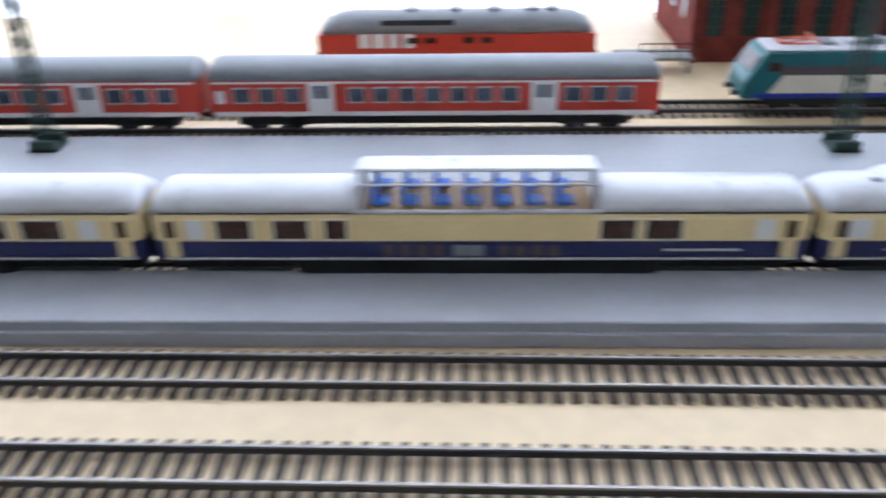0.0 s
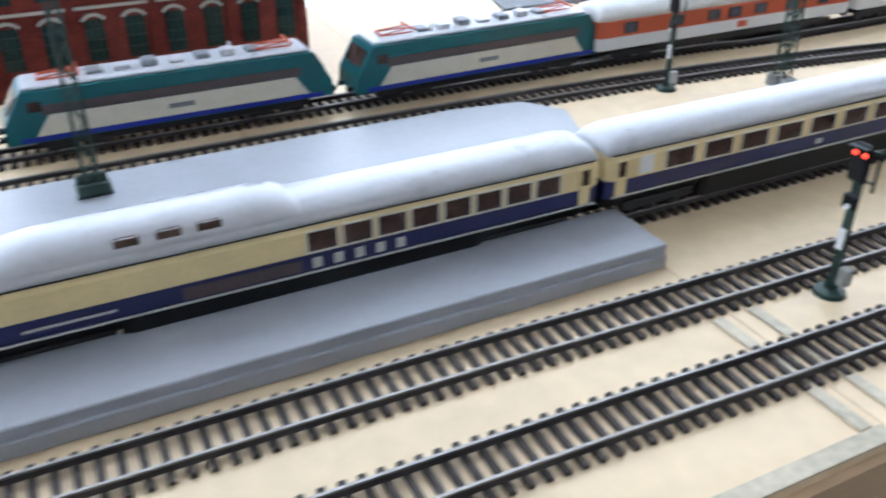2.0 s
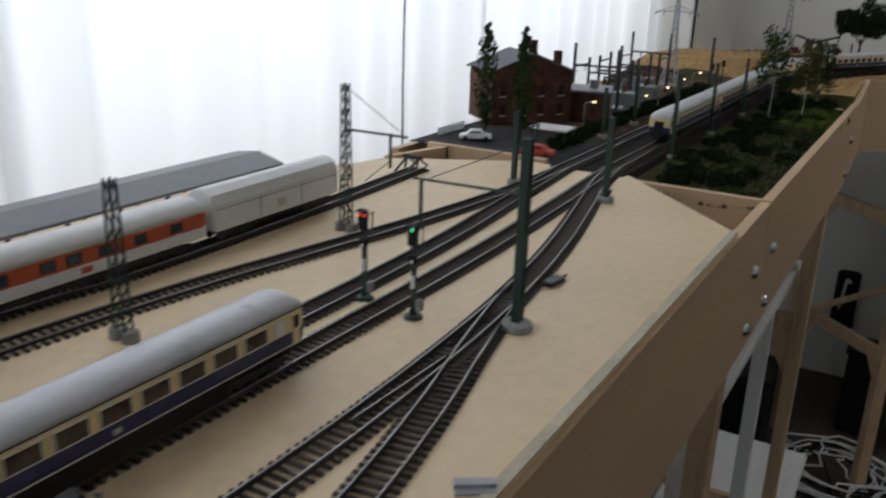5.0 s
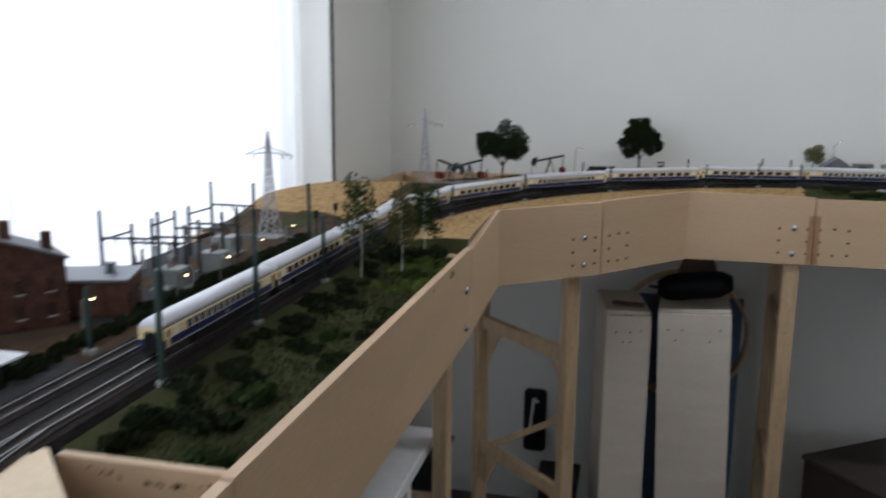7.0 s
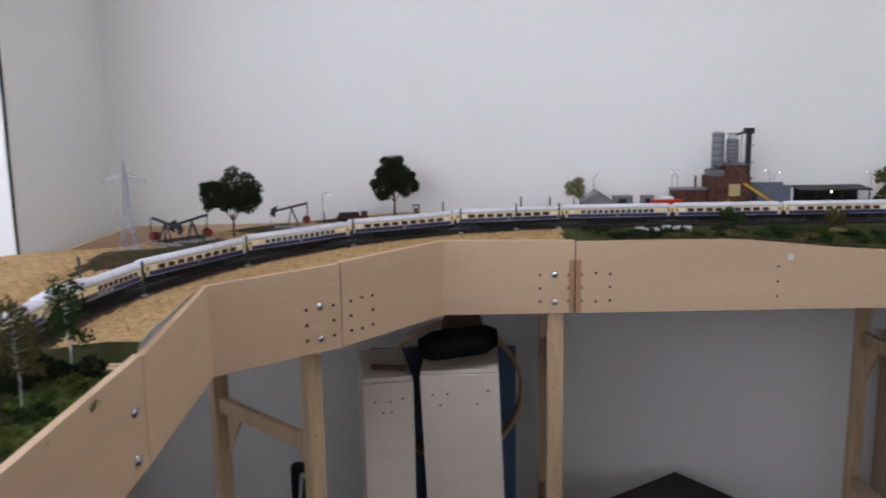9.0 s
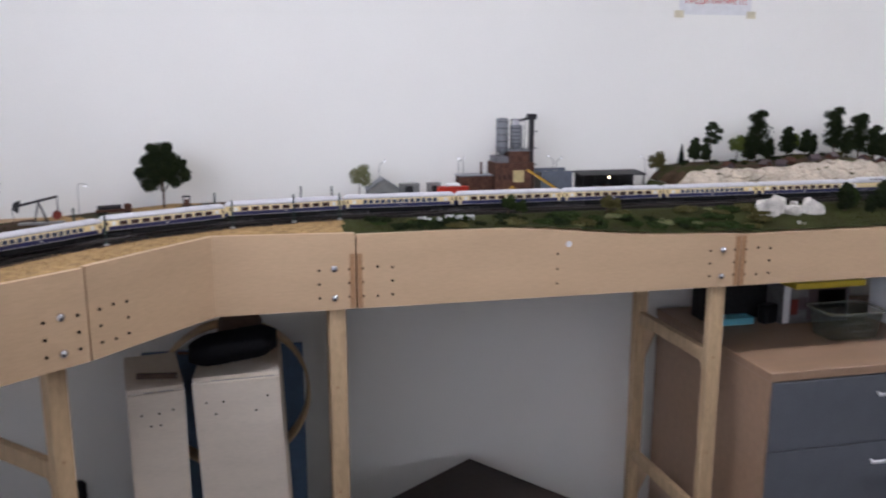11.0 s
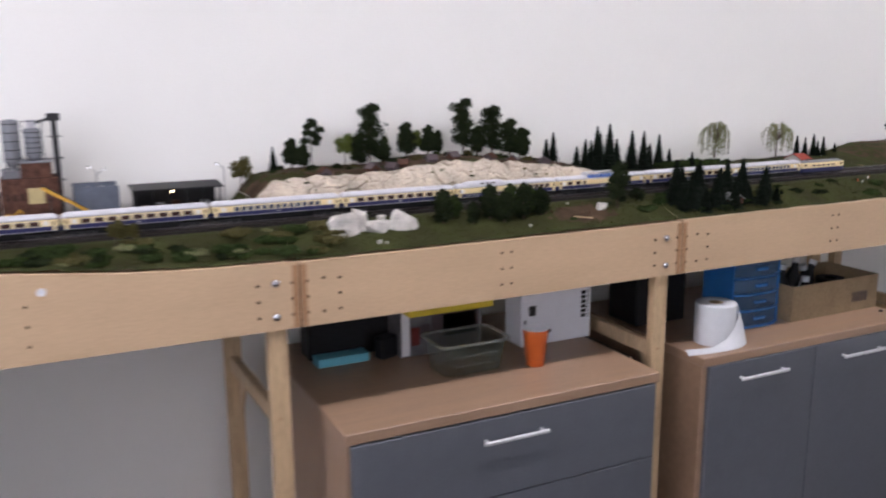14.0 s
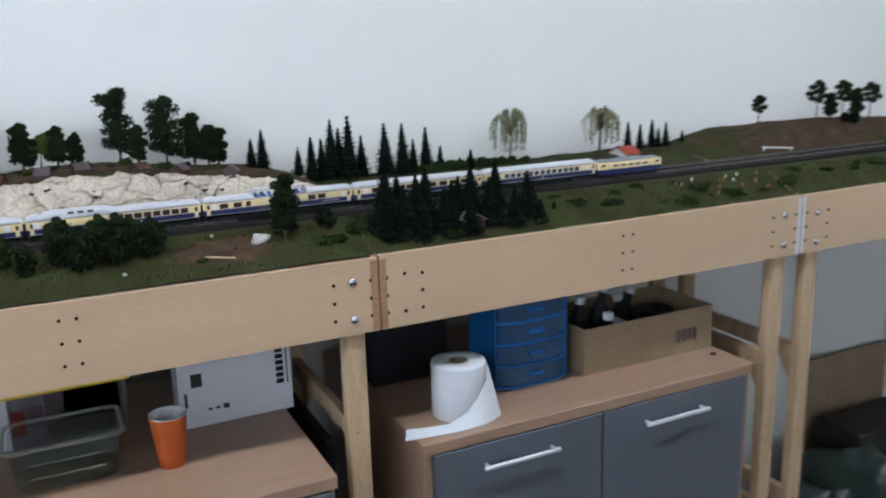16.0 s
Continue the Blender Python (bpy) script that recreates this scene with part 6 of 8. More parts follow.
def street_lamp(label, x, y, hgt, bulb, turn=0.0, z=None, arc=False):
    e = thing("street_lamp", label, "street lamp", "street lamps", (x, y, gz(x, y) if z is None else z), turn)
    mb = MB().tube((0, 0, -0.002), (0, 0, hgt * 0.9), 0.0011, 0.0009, n=6)
    if arc:
        prev = Vector((0, 0, hgt * 0.9))
        for k in range(1, 8):
            a = math.pi * k / 8
            p = Vector((0.010 * (1 - math.cos(a)), 0, hgt * 0.9 + 0.010 * math.sin(a)))
            mb.tube(prev, p, 0.0008, 0.0008, n=5)
            prev = p
        tip = prev
    else:
        tip = Vector((0.016, 0, hgt))
        mb.tube((0, 0, hgt * 0.9), tip, 0.0009, 0.0007, n=6)
    part("pole", mb, CONC, e)
    part("shade", MB().lathe([(0.0035, 0.0), (0.003, 0.0022), (0.0008, 0.0032)], 10, Matrix.Translation(tip)), DARK, e)
    b = MB()
    b.smooth = True
    b.lathe([(0, -0.0026), (0.0016, -0.0021), (0.0024, -0.0008), (0.0022, 0.0006), (0, 0.001)], 10, Matrix.Translation(tip))
    part("bulb", b, bulb, e, "glowing lamp bulb")
    return e


for x, y, h2 in ((-0.567, 1.373, 0.044), (-0.525, 1.526, 0.043), (-0.523, 1.65, 0.044), (-0.527, 1.781, 0.047), (-0.531, 1.922, 0.048)):
    street_lamp("small street lamp glowing warm yellow", x, y, h2, WARMLAMP)

# --- substation: gantries, transformers, insulators
def gantry(x0, y0, x1, y1, hgt):
    e = thing("substation_gantry", "dark steel portal gantry of a substation", "gantry", "substation gantries", (x0, y0, T))
    dx, dy = x1 - x0, y1 - y0
    for p in ((0, 0), (dx, dy)):
        part("column", MB().bar((*p, 0), (*p, hgt), 0.0042), DARK, e)
    part("crossbeam", MB().bar((0, 0, hgt * 0.66), (dx, dy, hgt * 0.66), 0.0034), DARK, e)
    for k in (0.25, 0.5, 0.75):
        part("insulator", MB().tube((dx * k, dy * k, hgt * 0.66), (dx * k, dy * k, hgt * 0.66 - 0.010), 0.0014, 0.0010, n=6), GREENM, e)
    return e


gantry(-0.666, 1.56, -0.58, 1.575, 0.120)
gantry(-0.665, 1.637, -0.58, 1.65, 0.088)
gantry(-0.663, 1.69, -0.585, 1.70, 0.088)
gantry(-0.669, 1.771, -0.585, 1.78, 0.089)
gantry(-0.668, 1.816, -0.58, 1.825, 0.090)
gantry(-0.666, 1.896, -0.579, 1.892, 0.125)
for a, b in (((-0.666, 1.562), (-0.665, 1.635)), ((-0.663, 1.692), (-0.669, 1.769)), ((-0.668, 1.818), (-0.666, 1.894)), ((-0.58, 1.827), (-0.579, 1.890))):
    solid("gantry_beam", MB().bar((*a, T + 0.076), (*b, T + 0.076), 0.003), DARK, "dark steel beam joining two gantries", "gantry beam", "substation gantries")
TRAFO = mat("pale_grey_green_transformer_paint", (0.24, 0.26, 0.25), 0.5, vary=0.08, scale=50)
for x, y in ((-0.575, 1.600), (-0.572, 1.725), (-0.62, 1.86)):
    e = thing("transformer", "pale grey transformer with cooling ribs", "transformer", "transformers", (x, y, T))
    part("tank", MB().box(-0.020, -0.018, 0.003, 0.020, 0.018, 0.032, 0.001), TRAFO, e)
    for k in range(5):
        part("cooling_rib", MB().box(0.020, -0.015 + k * 0.007, 0.006, 0.0245, -0.013 + k * 0.007, 0.028), TRAFO, e)
    for k in (-0.010, 0.0, 0.010):
        part("bushing", MB().tube((0, k, 0.032), (0, k, 0.046), 0.0022, 0.001, n=8), BRICKD, e)
    part("base", MB().box(-0.024, -0.022, 0, 0.028, 0.022, 0.003), CONC, e)
for i in range(6):
    e = thing("insulator_post", "slim insulator on a concrete pedestal", "insulator", "insulator posts", (-0.69 + 0.02 * (i % 2), 1.60 + i * 0.05, T))
    part("pedestal", MB().box(-0.003, -0.003, 0, 0.003, 0.003, 0.018), CONC, e)
    part("insulator", MB().lathe([(0.002, 0.018), (0.003, 0.021), (0.0018, 0.023), (0.003, 0.026), (0.0018, 0.028), (0.003, 0.031), (0.0, 0.036)], 8), BRICKD, e)
e = thing("control_hut", "small flat roofed grey control hut", "hut", "", (-0.695, 1.555, T))
part("wall", MB().box(-0.03, -0.02, 0, 0.03, 0.02, 0.026, 0.0006), CONC, e)
part("roof", MB().box(-0.033, -0.023, 0.026, 0.033, 0.023, 0.029, 0.0005), GREYROOF, e)

# masts along the main line
for i, (x, y, h2) in enumerate(((-0.376, 1.24, 0.125), (-0.378, 1.475, 0.12), (-0.378, 1.72, 0.11), (-0.505, 1.30, 0.08), (-0.503, 1.45, 0.10), (-0.507, 1.98, 0.120))):
    beam_mast("slender dark catenary mast beside the double line", x, y, h2, gz(x, y) - 0.001, 0.005, base=0.008)
for a in (18, 36, 54, 72, 88):
    th = math.pi - radians(a)
    for r in (0.955, 1.10):
        x, y = ARC_C.x + r * math.cos(th), ARC_C.y + r * math.sin(th)
        beam_mast("slender dark catenary mast beside the bend", x, y, 0.070, gz(x, y) - 0.002, 0.004, base=0.006)
for x in (0.445, 0.472):
    beam_mast("slender dark catenary mast beside the line", x, 3.055 if x < 0.46 else 3.20, 0.072, gz(x, 3.055) - 0.001, 0.004, base=0.006)
for y in (2.05, 2.16):
    x = -0.52
    e = thing("light_signal", "small dark light signal beside the line", "railway signal", "light signals", (x, y, gz(x, y)))
    part("post", MB().bar((0, 0, 0), (0, 0, 0.045), 0.002), DARK, e)
    part("signal_head", MB().box(-0.004, -0.002, 0.040, 0.004, 0.002, 0.056, 0.0006), BLACK, e)


def pylon(label, x, y, hgt, paint):
    e = thing("power_pylon", label, "power pylon", "power pylons", (x, y, gz(x, y)))
    w = hgt * 0.085
    lev = [(0, 1.0), (0.2, 0.66), (0.4, 0.42), (0.55, 0.30), (0.7, 0.24), (0.85, 0.2), (1.0, 0.02)]
    lg = MB()
    for (a, ka), (b, kb) in zip(lev, lev[1:]):
        for sx in (-1, 1):
            for sy in (-1, 1):
                lg.bar((sx * w * ka, sy * w * ka, a * hgt), (sx * w * kb, sy * w * kb, b * hgt), 0.0021)
    part("leg_frame", lg, paint, e)
    br = MB()
    n = 14
    for i in range(n):
        a, b = i / n, (i + 1) / n
        ka = np.interp(a, [q[0] for q in lev], [q[1] for q in lev])
        kb = np.interp(b, [q[0] for q in lev], [q[1] for q in lev])
        s = 1 if i % 2 else -1
        for sy in (-1, 1):
            br.bar((s * w * ka, sy * w * ka, a * hgt), (-s * w * kb, sy * w * kb, b * hgt), 0.0013)
            br.bar((sy * w * ka, s * w * ka, a * hgt), (sy * w * kb, -s * w * kb, b * hgt), 0.0013)
    part("lattice", br, paint, e)
    for s in (-1, 1):
        am = MB().bar((0, 0, hgt * 0.80), (s * hgt * 0.24, 0, hgt * 0.775), 0.0022).bar((0, 0, hgt * 0.86), (s * hgt * 0.24, 0, hgt * 0.775), 0.0016)
        for k in (0.35, 0.7):
            am.bar((s * hgt * 0.24 * k, 0, hgt * (0.80 - 0.025 * k)), (s * hgt * 0.24 * k * 0.8, 0, hgt * (0.86 - 0.085 * k * 0.8)), 0.0008)
        part("cross_arm", am, paint, e)
        for k in (0.6, 0.97):
            part("insulator", MB().tube((s * hgt * 0.24 * k, 0, hgt * 0.777), (s * hgt * 0.24 * k, 0, hgt * 0.745), 0.0012, 0.0012, n=6), DARK, e)
    part("foundation", MB().box(-w - 0.004, -w - 0.004, -0.006, w + 0.004, w + 0.004, 0.002), CONC, e)


PYL = mat("galvanised_pylon_grey", (0.40, 0.41, 0.43), 0.45, 0.4, vary=0.1, scale=100)
pylon("grey lattice power pylon near the curtain", -0.612, 2.032, 0.213, PYL)
pylon("grey lattice power pylon on the wheat hill", -0.484, 2.79, 0.212, PYL)


def pump_jack(x, y, turn):
    e = thing("oil_pump", "dark nodding oil pump with red counterweight", "oil pump", "oil pumps", (x, y, gz(x, y)), turn)
    e.scale = (1.65, 1.65, 1.65)
    part("base", MB().box(-0.030, -0.006, 0, 0.034, 0.006, 0.003), CONC, e)
    sm = MB()
    for s in (-1, 1):
        sm.bar((-0.008, s * 0.006, 0.003), (0.0, s * 0.0015, 0.033), 0.0016).bar((0.010, s * 0.006, 0.003), (0.0, s * 0.0015, 0.033), 0.0016)
    part("samson_post", sm, DARK, e)
    part("walking_beam", MB().bar((-0.030, 0, 0.029), (0.026, 0, 0.041), 0.0036), DARK, e)
    hd = MB().prism([(-0.029, -0.010), (-0.024, 0.010), (-0.034, 0.006), (-0.037, -0.004)], -0.002, 0.002, Matrix.Translation((0, 0, 0.028)) @ Matrix.Rotation(radians(90), 4, "X"))
    part("horse_head", hd, DARK, e)
    part("bridle", MB().bar((-0.036, 0, 0.026), (-0.036, 0, 0.003), 0.0007), DARK, e)
    part("counterweight", MB().tube((0.024, -0.006, 0.013), (0.024, 0.006, 0.013), 0.0065, n=14), BRICK, e, "dull red round counterweight")
    part("pitman", MB().bar((0.026, 0.004, 0.041), (0.025, 0.006, 0.015), 0.0014), DARK, e)


pump_jack(-0.445, 2.93, 150)
pump_jack(-0.395, 2.99, 35)
pump_jack(-0.172, 3.19, 8)
tree("oak", "broad dark green oak tree with two lobes", -0.303, 3.05, 1.476, 31, broad=True)
tree("oak", "compact dark green oak tree with a bare trunk", 0.106, 3.385, 1.477, 32)
street_lamp("arched white street lamp beside the oil pumps", -0.10, 3.30, 0.085, COLDLAMP, 0, arc=True)
e = thing("tank_lorry", "dark brown model lorry with long flat body", "model lorry", "model vehicles", (-0.015, 3.30, gz(-0.015, 3.30)), 12)
part("body", MB().box(-0.045, -0.011, 0.008, 0.025, 0.011, 0.014, 0.001), BRICKD, e)
part("cab", MB().box(0.027, -0.011, 0.004, 0.045, 0.011, 0.026, 0.002), BRICKD, e)
part("load", MB().tube((-0.04, 0, 0.019), (0.02, 0, 0.019), 0.0065, n=12), DARK, e)
for a in (-0.035, -0.022, 0.035):
    for s in (-1, 1):
        part("wheel", MB().tube((a, s * 0.008, 0.0045), (a, s * 0.0115, 0.0045), 0.0045, n=12), BLACK, e)
e = thing("water_crane", "dark iron frame with raised tank", "iron frame", "", (0.175, 3.26, gz(0.175, 3.26)))
for sx in (-0.008, 0.008):
    part("post", MB().bar((sx, 0, 0), (sx, 0, 0.046), 0.003), DARK, e)
part("crossbar", MB().bar((-0.011, 0, 0.046), (0.011, 0, 0.046), 0.004), DARK, e)
part("tank", MB().box(-0.005, -0.005, 0.018, 0.005, 0.005, 0.038, 0.0006), BRICKD, e)

# --- concrete works
e = thing("concrete_works", "grey concrete works with two silos and elevator", "model factory", "", (1.12, 3.405, 1.297))
part("base_block", MB().box(-0.063, -0.045, 0, 0.058, 0.045, 0.100, 0.0008), BRICKD, e, "brown brick base block")
part("upper_block", MB().box(-0.018, -0.036, 0.1005, 0.046, 0.040, 0.134, 0.0008), BRICKD, e, "brown brick upper block")
part("roof_edge", MB().box(-0.021, -0.039, 0.134, 0.049, 0.043, 0.137, 0.0006), GREYROOF, e)
part("sheet_block", MB().box(-0.058, -0.036, 0.1005, -0.020, 0.036, 0.118, 0.0008), mat("grey_corrugated_sheet", (0.16, 0.16, 0.175), 0.6, vary=0.15, scale=30, bump=0.5, stretch=(14, 1, 1)), e)
SILO = mat("grey_silo_paint", (0.21, 0.22, 0.24), 0.5, vary=0.14, scale=40, stretch=(3, 3, 0.4))
for x, z0, z1 in ((-0.031, 0.134, 0.230), (0.013, 0.146, 0.210)):
    sm = MB()
    sm.smooth = True
    sl = part("silo", sm.lathe([(0.004, z0 - 0.014), (0.017, z0), (0.0185, z0 + 0.003), (0.0185, z1 - 0.005), (0.016, z1), (0, z1 + 0.002)], 24, Matrix.Translation((x, 0, 0))), SILO, e, "grey cylindrical silo")
    for k in range(5):
        zz = z0 + 0.008 + k * (z1 - z0 - 0.018) / 4
        part("band", MB().lathe([(0.0186, zz), (0.0192, zz + 0.0006), (0.0192, zz + 0.0016), (0.0186, zz + 0.002)], 24, Matrix.Translation((x, 0, 0))), DGREY, sl)
    for sx, sy in ((-0.013, -0.013), (0.013, -0.013), (-0.013, 0.013), (0.013, 0.013)):
        part("silo_leg", MB().bar((x + sx, sy, 0.1005 if x < 0 else 0.137), (x + sx, sy, z0 + 0.004), 0.0026), DARK, e)
part("silo_hood", MB().tube((0.013, 0, 0.211), (0.013, 0, 0.229), 0.010, 0.010, n=16), SILVER, e, "pale filter housing")
part("silo_rail", MB().bar((-0.010, -0.017, 0.227), (0.046, -0.017, 0.227), 0.0016).bar((-0.006, -0.017, 0.20), (-0.006, -0.017, 0.227), 0.0016).bar((0.034, -0.017, 0.14), (0.034, -0.017, 0.227), 0.0016), DARK, e)
part("elevator_tower", MB().box(0.054, -0.012, 0.0, 0.066, 0.004, 0.232), DARK, e, "dark bucket elevator tower")
part("elevator_head", MB().box(0.046, -0.014, 0.226, 0.074, 0.008, 0.243, 0.002), DARK, e)
part("elevator_spout", MB().bar((0.052, 0, 0.232), (0.022, 0, 0.222), 0.006), DARK, e)
for z0 in (0.09, 0.14, 0.19):
    part("platform", MB().box(0.044, -0.020, z0, 0.074, -0.012, z0 + 0.002), DARK, e)
part("doorway", MB().box(-0.008, -0.0458, 0.042, 0.026, -0.045, 0.078), mat("pale_yellow_door", (0.55, 0.45, 0.22), 0.6), e, "pale yellow loading door")
for k in range(3):
    part("window", MB().box(-0.054 + k * 0.015, -0.0457, 0.05, -0.045 + k * 0.015, -0.045, 0.066), PANE, e)
ORNG = mat("yellow_machine_paint", (0.60, 0.33, 0.03), 0.5, vary=0.15, scale=100)
e = thing("conveyor", "yellow inclined conveyor belt beside the works", "conveyor", "", (1.19, 3.31, 1.297), -5)
part("boom", MB().bar((-0.05, 0, 0.084), (0.04, 0, 0.026), 0.010, 0.007), ORNG, e)
part("belt", MB().bar((-0.05, 0, 0.0890), (0.04, 0, 0.0310), 0.007, 0.002), BLACK, e)
for x, hz in ((-0.035, 0.072), (0.025, 0.034)):
    part("support", MB().bar((x, -0.005, 0), (x, -0.003, hz), 0.002).bar((x, 0.005, 0), (x, 0.003, hz), 0.002), DARK, e)
e = thing("excavator", "small yellow excavator in the yard", "excavator", "", (1.06, 3.30, 1.297))
for s in (-1, 1):
    part("crawler", MB().box(-0.018, s * 0.008 - 0.003, 0, 0.018, s * 0.008 + 0.003, 0.007, 0.002), BLACK, e)
part("body", MB().box(-0.016, -0.010, 0.008, 0.012, 0.010, 0.020, 0.0015), ORNG, e)
part("cab", MB().box(0.002, -0.010, 0.020, 0.013, 0.001, 0.031, 0.001), ORNG, e)
part("boom", MB().bar((0.010, 0.004, 0.018), (0.034, 0.004, 0.038), 0.004).bar((0.034, 0.004, 0.038), (0.044, 0.004, 0.012), 0.003), ORNG, e)
part("bucket", MB().box(0.039, -0.002, 0.004, 0.049, 0.010, 0.013, 0.001), DARK, e)
SHED = mat("grey_shed_sheet", (0.22, 0.225, 0.215), 0.7, vary=0.12, scale=40, bump=0.3)


def gable_hut(name, label, x, y, w, d, h, rise, wallm, roofm, turn=0.0, z=None, group=""):
    e = thing(name, label, "model building", group, (x, y, gz(x, y) if z is None else z), turn)
    b = MB().add([(-w, -d, 0), (w, -d, 0), (w, d, 0), (-w, d, 0), (-w, -d, h), (w, -d, h), (w, d, h), (-w, d, h), (0, -d, h + rise), (0, d, h + rise)],
                 [(0, 1, 5, 8, 4), (1, 2, 6, 5), (2, 3, 7, 9, 6), (3, 0, 4, 7), (4, 8, 9, 7), (5, 6, 9, 8), (0, 3, 2, 1)])
    part("wall", b, wallm, e)
    for s in (-1, 1):
        q = [(0, -d - 0.003, h + rise + 0.001), (s * (w + 0.004), -d - 0.003, h - 0.002), (s * (w + 0.004), d + 0.003, h - 0.002), (0, d + 0.003, h + rise + 0.001)]
        part("roof", MB().add(q + [(a, bb, c + 0.002) for a, bb, c in q], [(0, 1, 2, 3), (7, 6, 5, 4), (0, 4, 5, 1), (1, 5, 6, 2), (2, 6, 7, 3), (3, 7, 4, 0)]), roofm, e)
    part("door", MB().box(-w * 0.35, -d - 0.0008, 0, w * 0.2, -d, h * 0.75), DGREY, e)
    return e


gable_hut("shed", "grey gabled shed at the yard edge", 0.722, 3.40, 0.046, 0.03, 0.030, 0.030, SHED, GREYROOF)
for x, w, paint in ((0.802, 0.029, SHED), (0.877, 0.019, CONC)):
    e = thing("container", "grey freight container standing in the yard", "container", "containers", (x, 3.40, 1.297))
    part("body", MB().box(-w, -0.013, 0, w, 0.013, 0.044, 0.0008), paint, e)
    part("door", MB().box(-w * 0.5, -0.0142, 0.002, w * 0.3, -0.0132, 0.036), DGREY, e, "dark grey door leaf")
    for k in range(9):
        part("rib", MB().box(-w + 0.002 + k * (2 * w - 0.004) / 9, -0.0138, 0.002, -w + 0.0035 + k * (2 * w - 0.004) / 9, -0.013, 0.042), paint, e)
e = thing("container", "red container with white curved tarpaulin", "container", "containers", (0.93, 3.38, 1.297), 4)
part("body", MB().box(-0.046, -0.013, 0, 0.046, 0.013, 0.033, 0.0008), REDM, e)
part("tarpaulin", roof_hull(0.045, 0.024, 0.0335, 0.043, 0.008), WHITEM, e, "white tarpaulin")
e = thing("works_hall", "low brown brick hall with chimney", "model building", "", (1.003, 3.41, 1.297))
part("wall", MB().box(-0.05, -0.025, 0, 0.05, 0.025, 0.060, 0.0008), BRICKD, e)
part("roof", MB().box(-0.053, -0.028, 0.060, 0.053, 0.028, 0.064, 0.0008), GREYROOF, e)
part("chimney", MB().tube((0.023, 0, 0.064), (0.023, 0, 0.101), 0.004, 0.0034, n=10), BRICKD, e)
e = thing("gravel_bins", "grey concrete storage bins with blue sheet sides", "storage bins", "", (1.257, 3.41, 1.297))
for k in range(4):
    part("divider", MB().box(-0.05 + k * 0.032, -0.03, 0, -0.046 + k * 0.032, 0.03, 0.066), CONC, e)
part("back_panel", MB().box(-0.05, 0.03, 0, 0.05, 0.033, 0.074), mat("blue_grey_sheet", (0.13, 0.15, 0.19), 0.6, vary=0.15, scale=30), e)
part("front_panel", MB().box(-0.05, -0.033, 0, 0.05, -0.03, 0.070), MATS["blue_grey_sheet"], e)
e = thing("open_hall", "dark open sided storage hall with flat roof", "model building", "", (1.443, 3.41, 1.297))
part("roof", MB().add([(x, y, z + d) for d in (0, 0.004) for x, y, z in ((-0.108, -0.042, 0.052), (0.108, -0.042, 0.052), (0.108, 0.042, 0.058), (-0.108, 0.042, 0.058))], [(3, 2, 1, 0), (4, 5, 6, 7), (0, 1, 5, 4), (1, 2, 6, 5), (2, 3, 7, 6), (3, 0, 4, 7)]), DGREY, e)
part("back_wall", MB().box(-0.1, 0.034, 0, 0.1, 0.038, 0.055), DGREY, e)
for k in range(6):
    part("post", MB().bar((-0.1 + k * 0.04, -0.036, 0), (-0.1 + k * 0.04, -0.036, 0.0525), 0.003), DARK, e)
for k in range(5):
    part("stored_block", MB().box(-0.085 + k * 0.036, -0.01, 0, -0.065 + k * 0.036, 0.02, 0.012 + 0.004 * (k % 3), 0.001), (EARTH, CONC, BRICKD)[k % 3], e)
part("bulb", MB().blob((-0.015, -0.035, 0.048), 0.0026, 1, 0.0), WARMLAMP, e, "glowing lamp under the roof")
for i, (x, y, h2, tn) in enumerate(((0.716, 3.42, 0.110, 0), (0.970, 3.41, 0.113, 180), (0.960, 3.43, 0.112, 0), (1.263, 3.43, 0.113, 180), (1.262, 3.40, 0.110, 0), (1.56, 3.40, 0.108, 180))):
    street_lamp("grey street lamp with outreaching arm", x, y, h2, COLDLAMP, tn)
tree("shrubtree", "small yellow green tree beside the shed", 0.653, 3.41, 1.395, 41, leaf=LEAFY)
tree("shrubtree", "thin bare branched shrub tree", 1.603, 3.41, 1.413, 42, leaf=LEAFO)

# cows on the meadow: plain shapes
COW = mat("white_and_grey_hide", (0.72, 0.72, 0.70), 0.8, vary=0.1, scale=90, second=(0.12, 0.12, 0.12))
for i, (x, y, tn) in enumerate(((0.755, 3.0, 10), (0.775, 2.985, 160), (0.825, 3.0, -12), (0.85, 2.99, 20), (0.892, 3.005, 175), (0.80, 2.975, 90))):
    mb = MB()
    mb.blob((0, 0, 0.0105), 0.0065, i, 0.15, 8, 0.8)
    mb.blob((0.007, 0, 0.0105), 0.0055, i + 3, 0.15, 8, 0.8)
    mb.blob((0.0145, 0, 0.013), 0.0032, i + 5, 0.1, 6)
    for sx in (-0.003, 0.009):
        for sy in (-0.003, 0.003):
            mb.tube((sx, sy, 0), (sx, sy, 0.008), 0.0011, n=5)
    mb.smooth = True
    ob = solid("cow_figure", mb, COW, "tiny white and grey cow figure on grass", "animal figure", "cow figures")
    ob.matrix_world = pose(x, y, gz(x, y), 0, 0, tn)

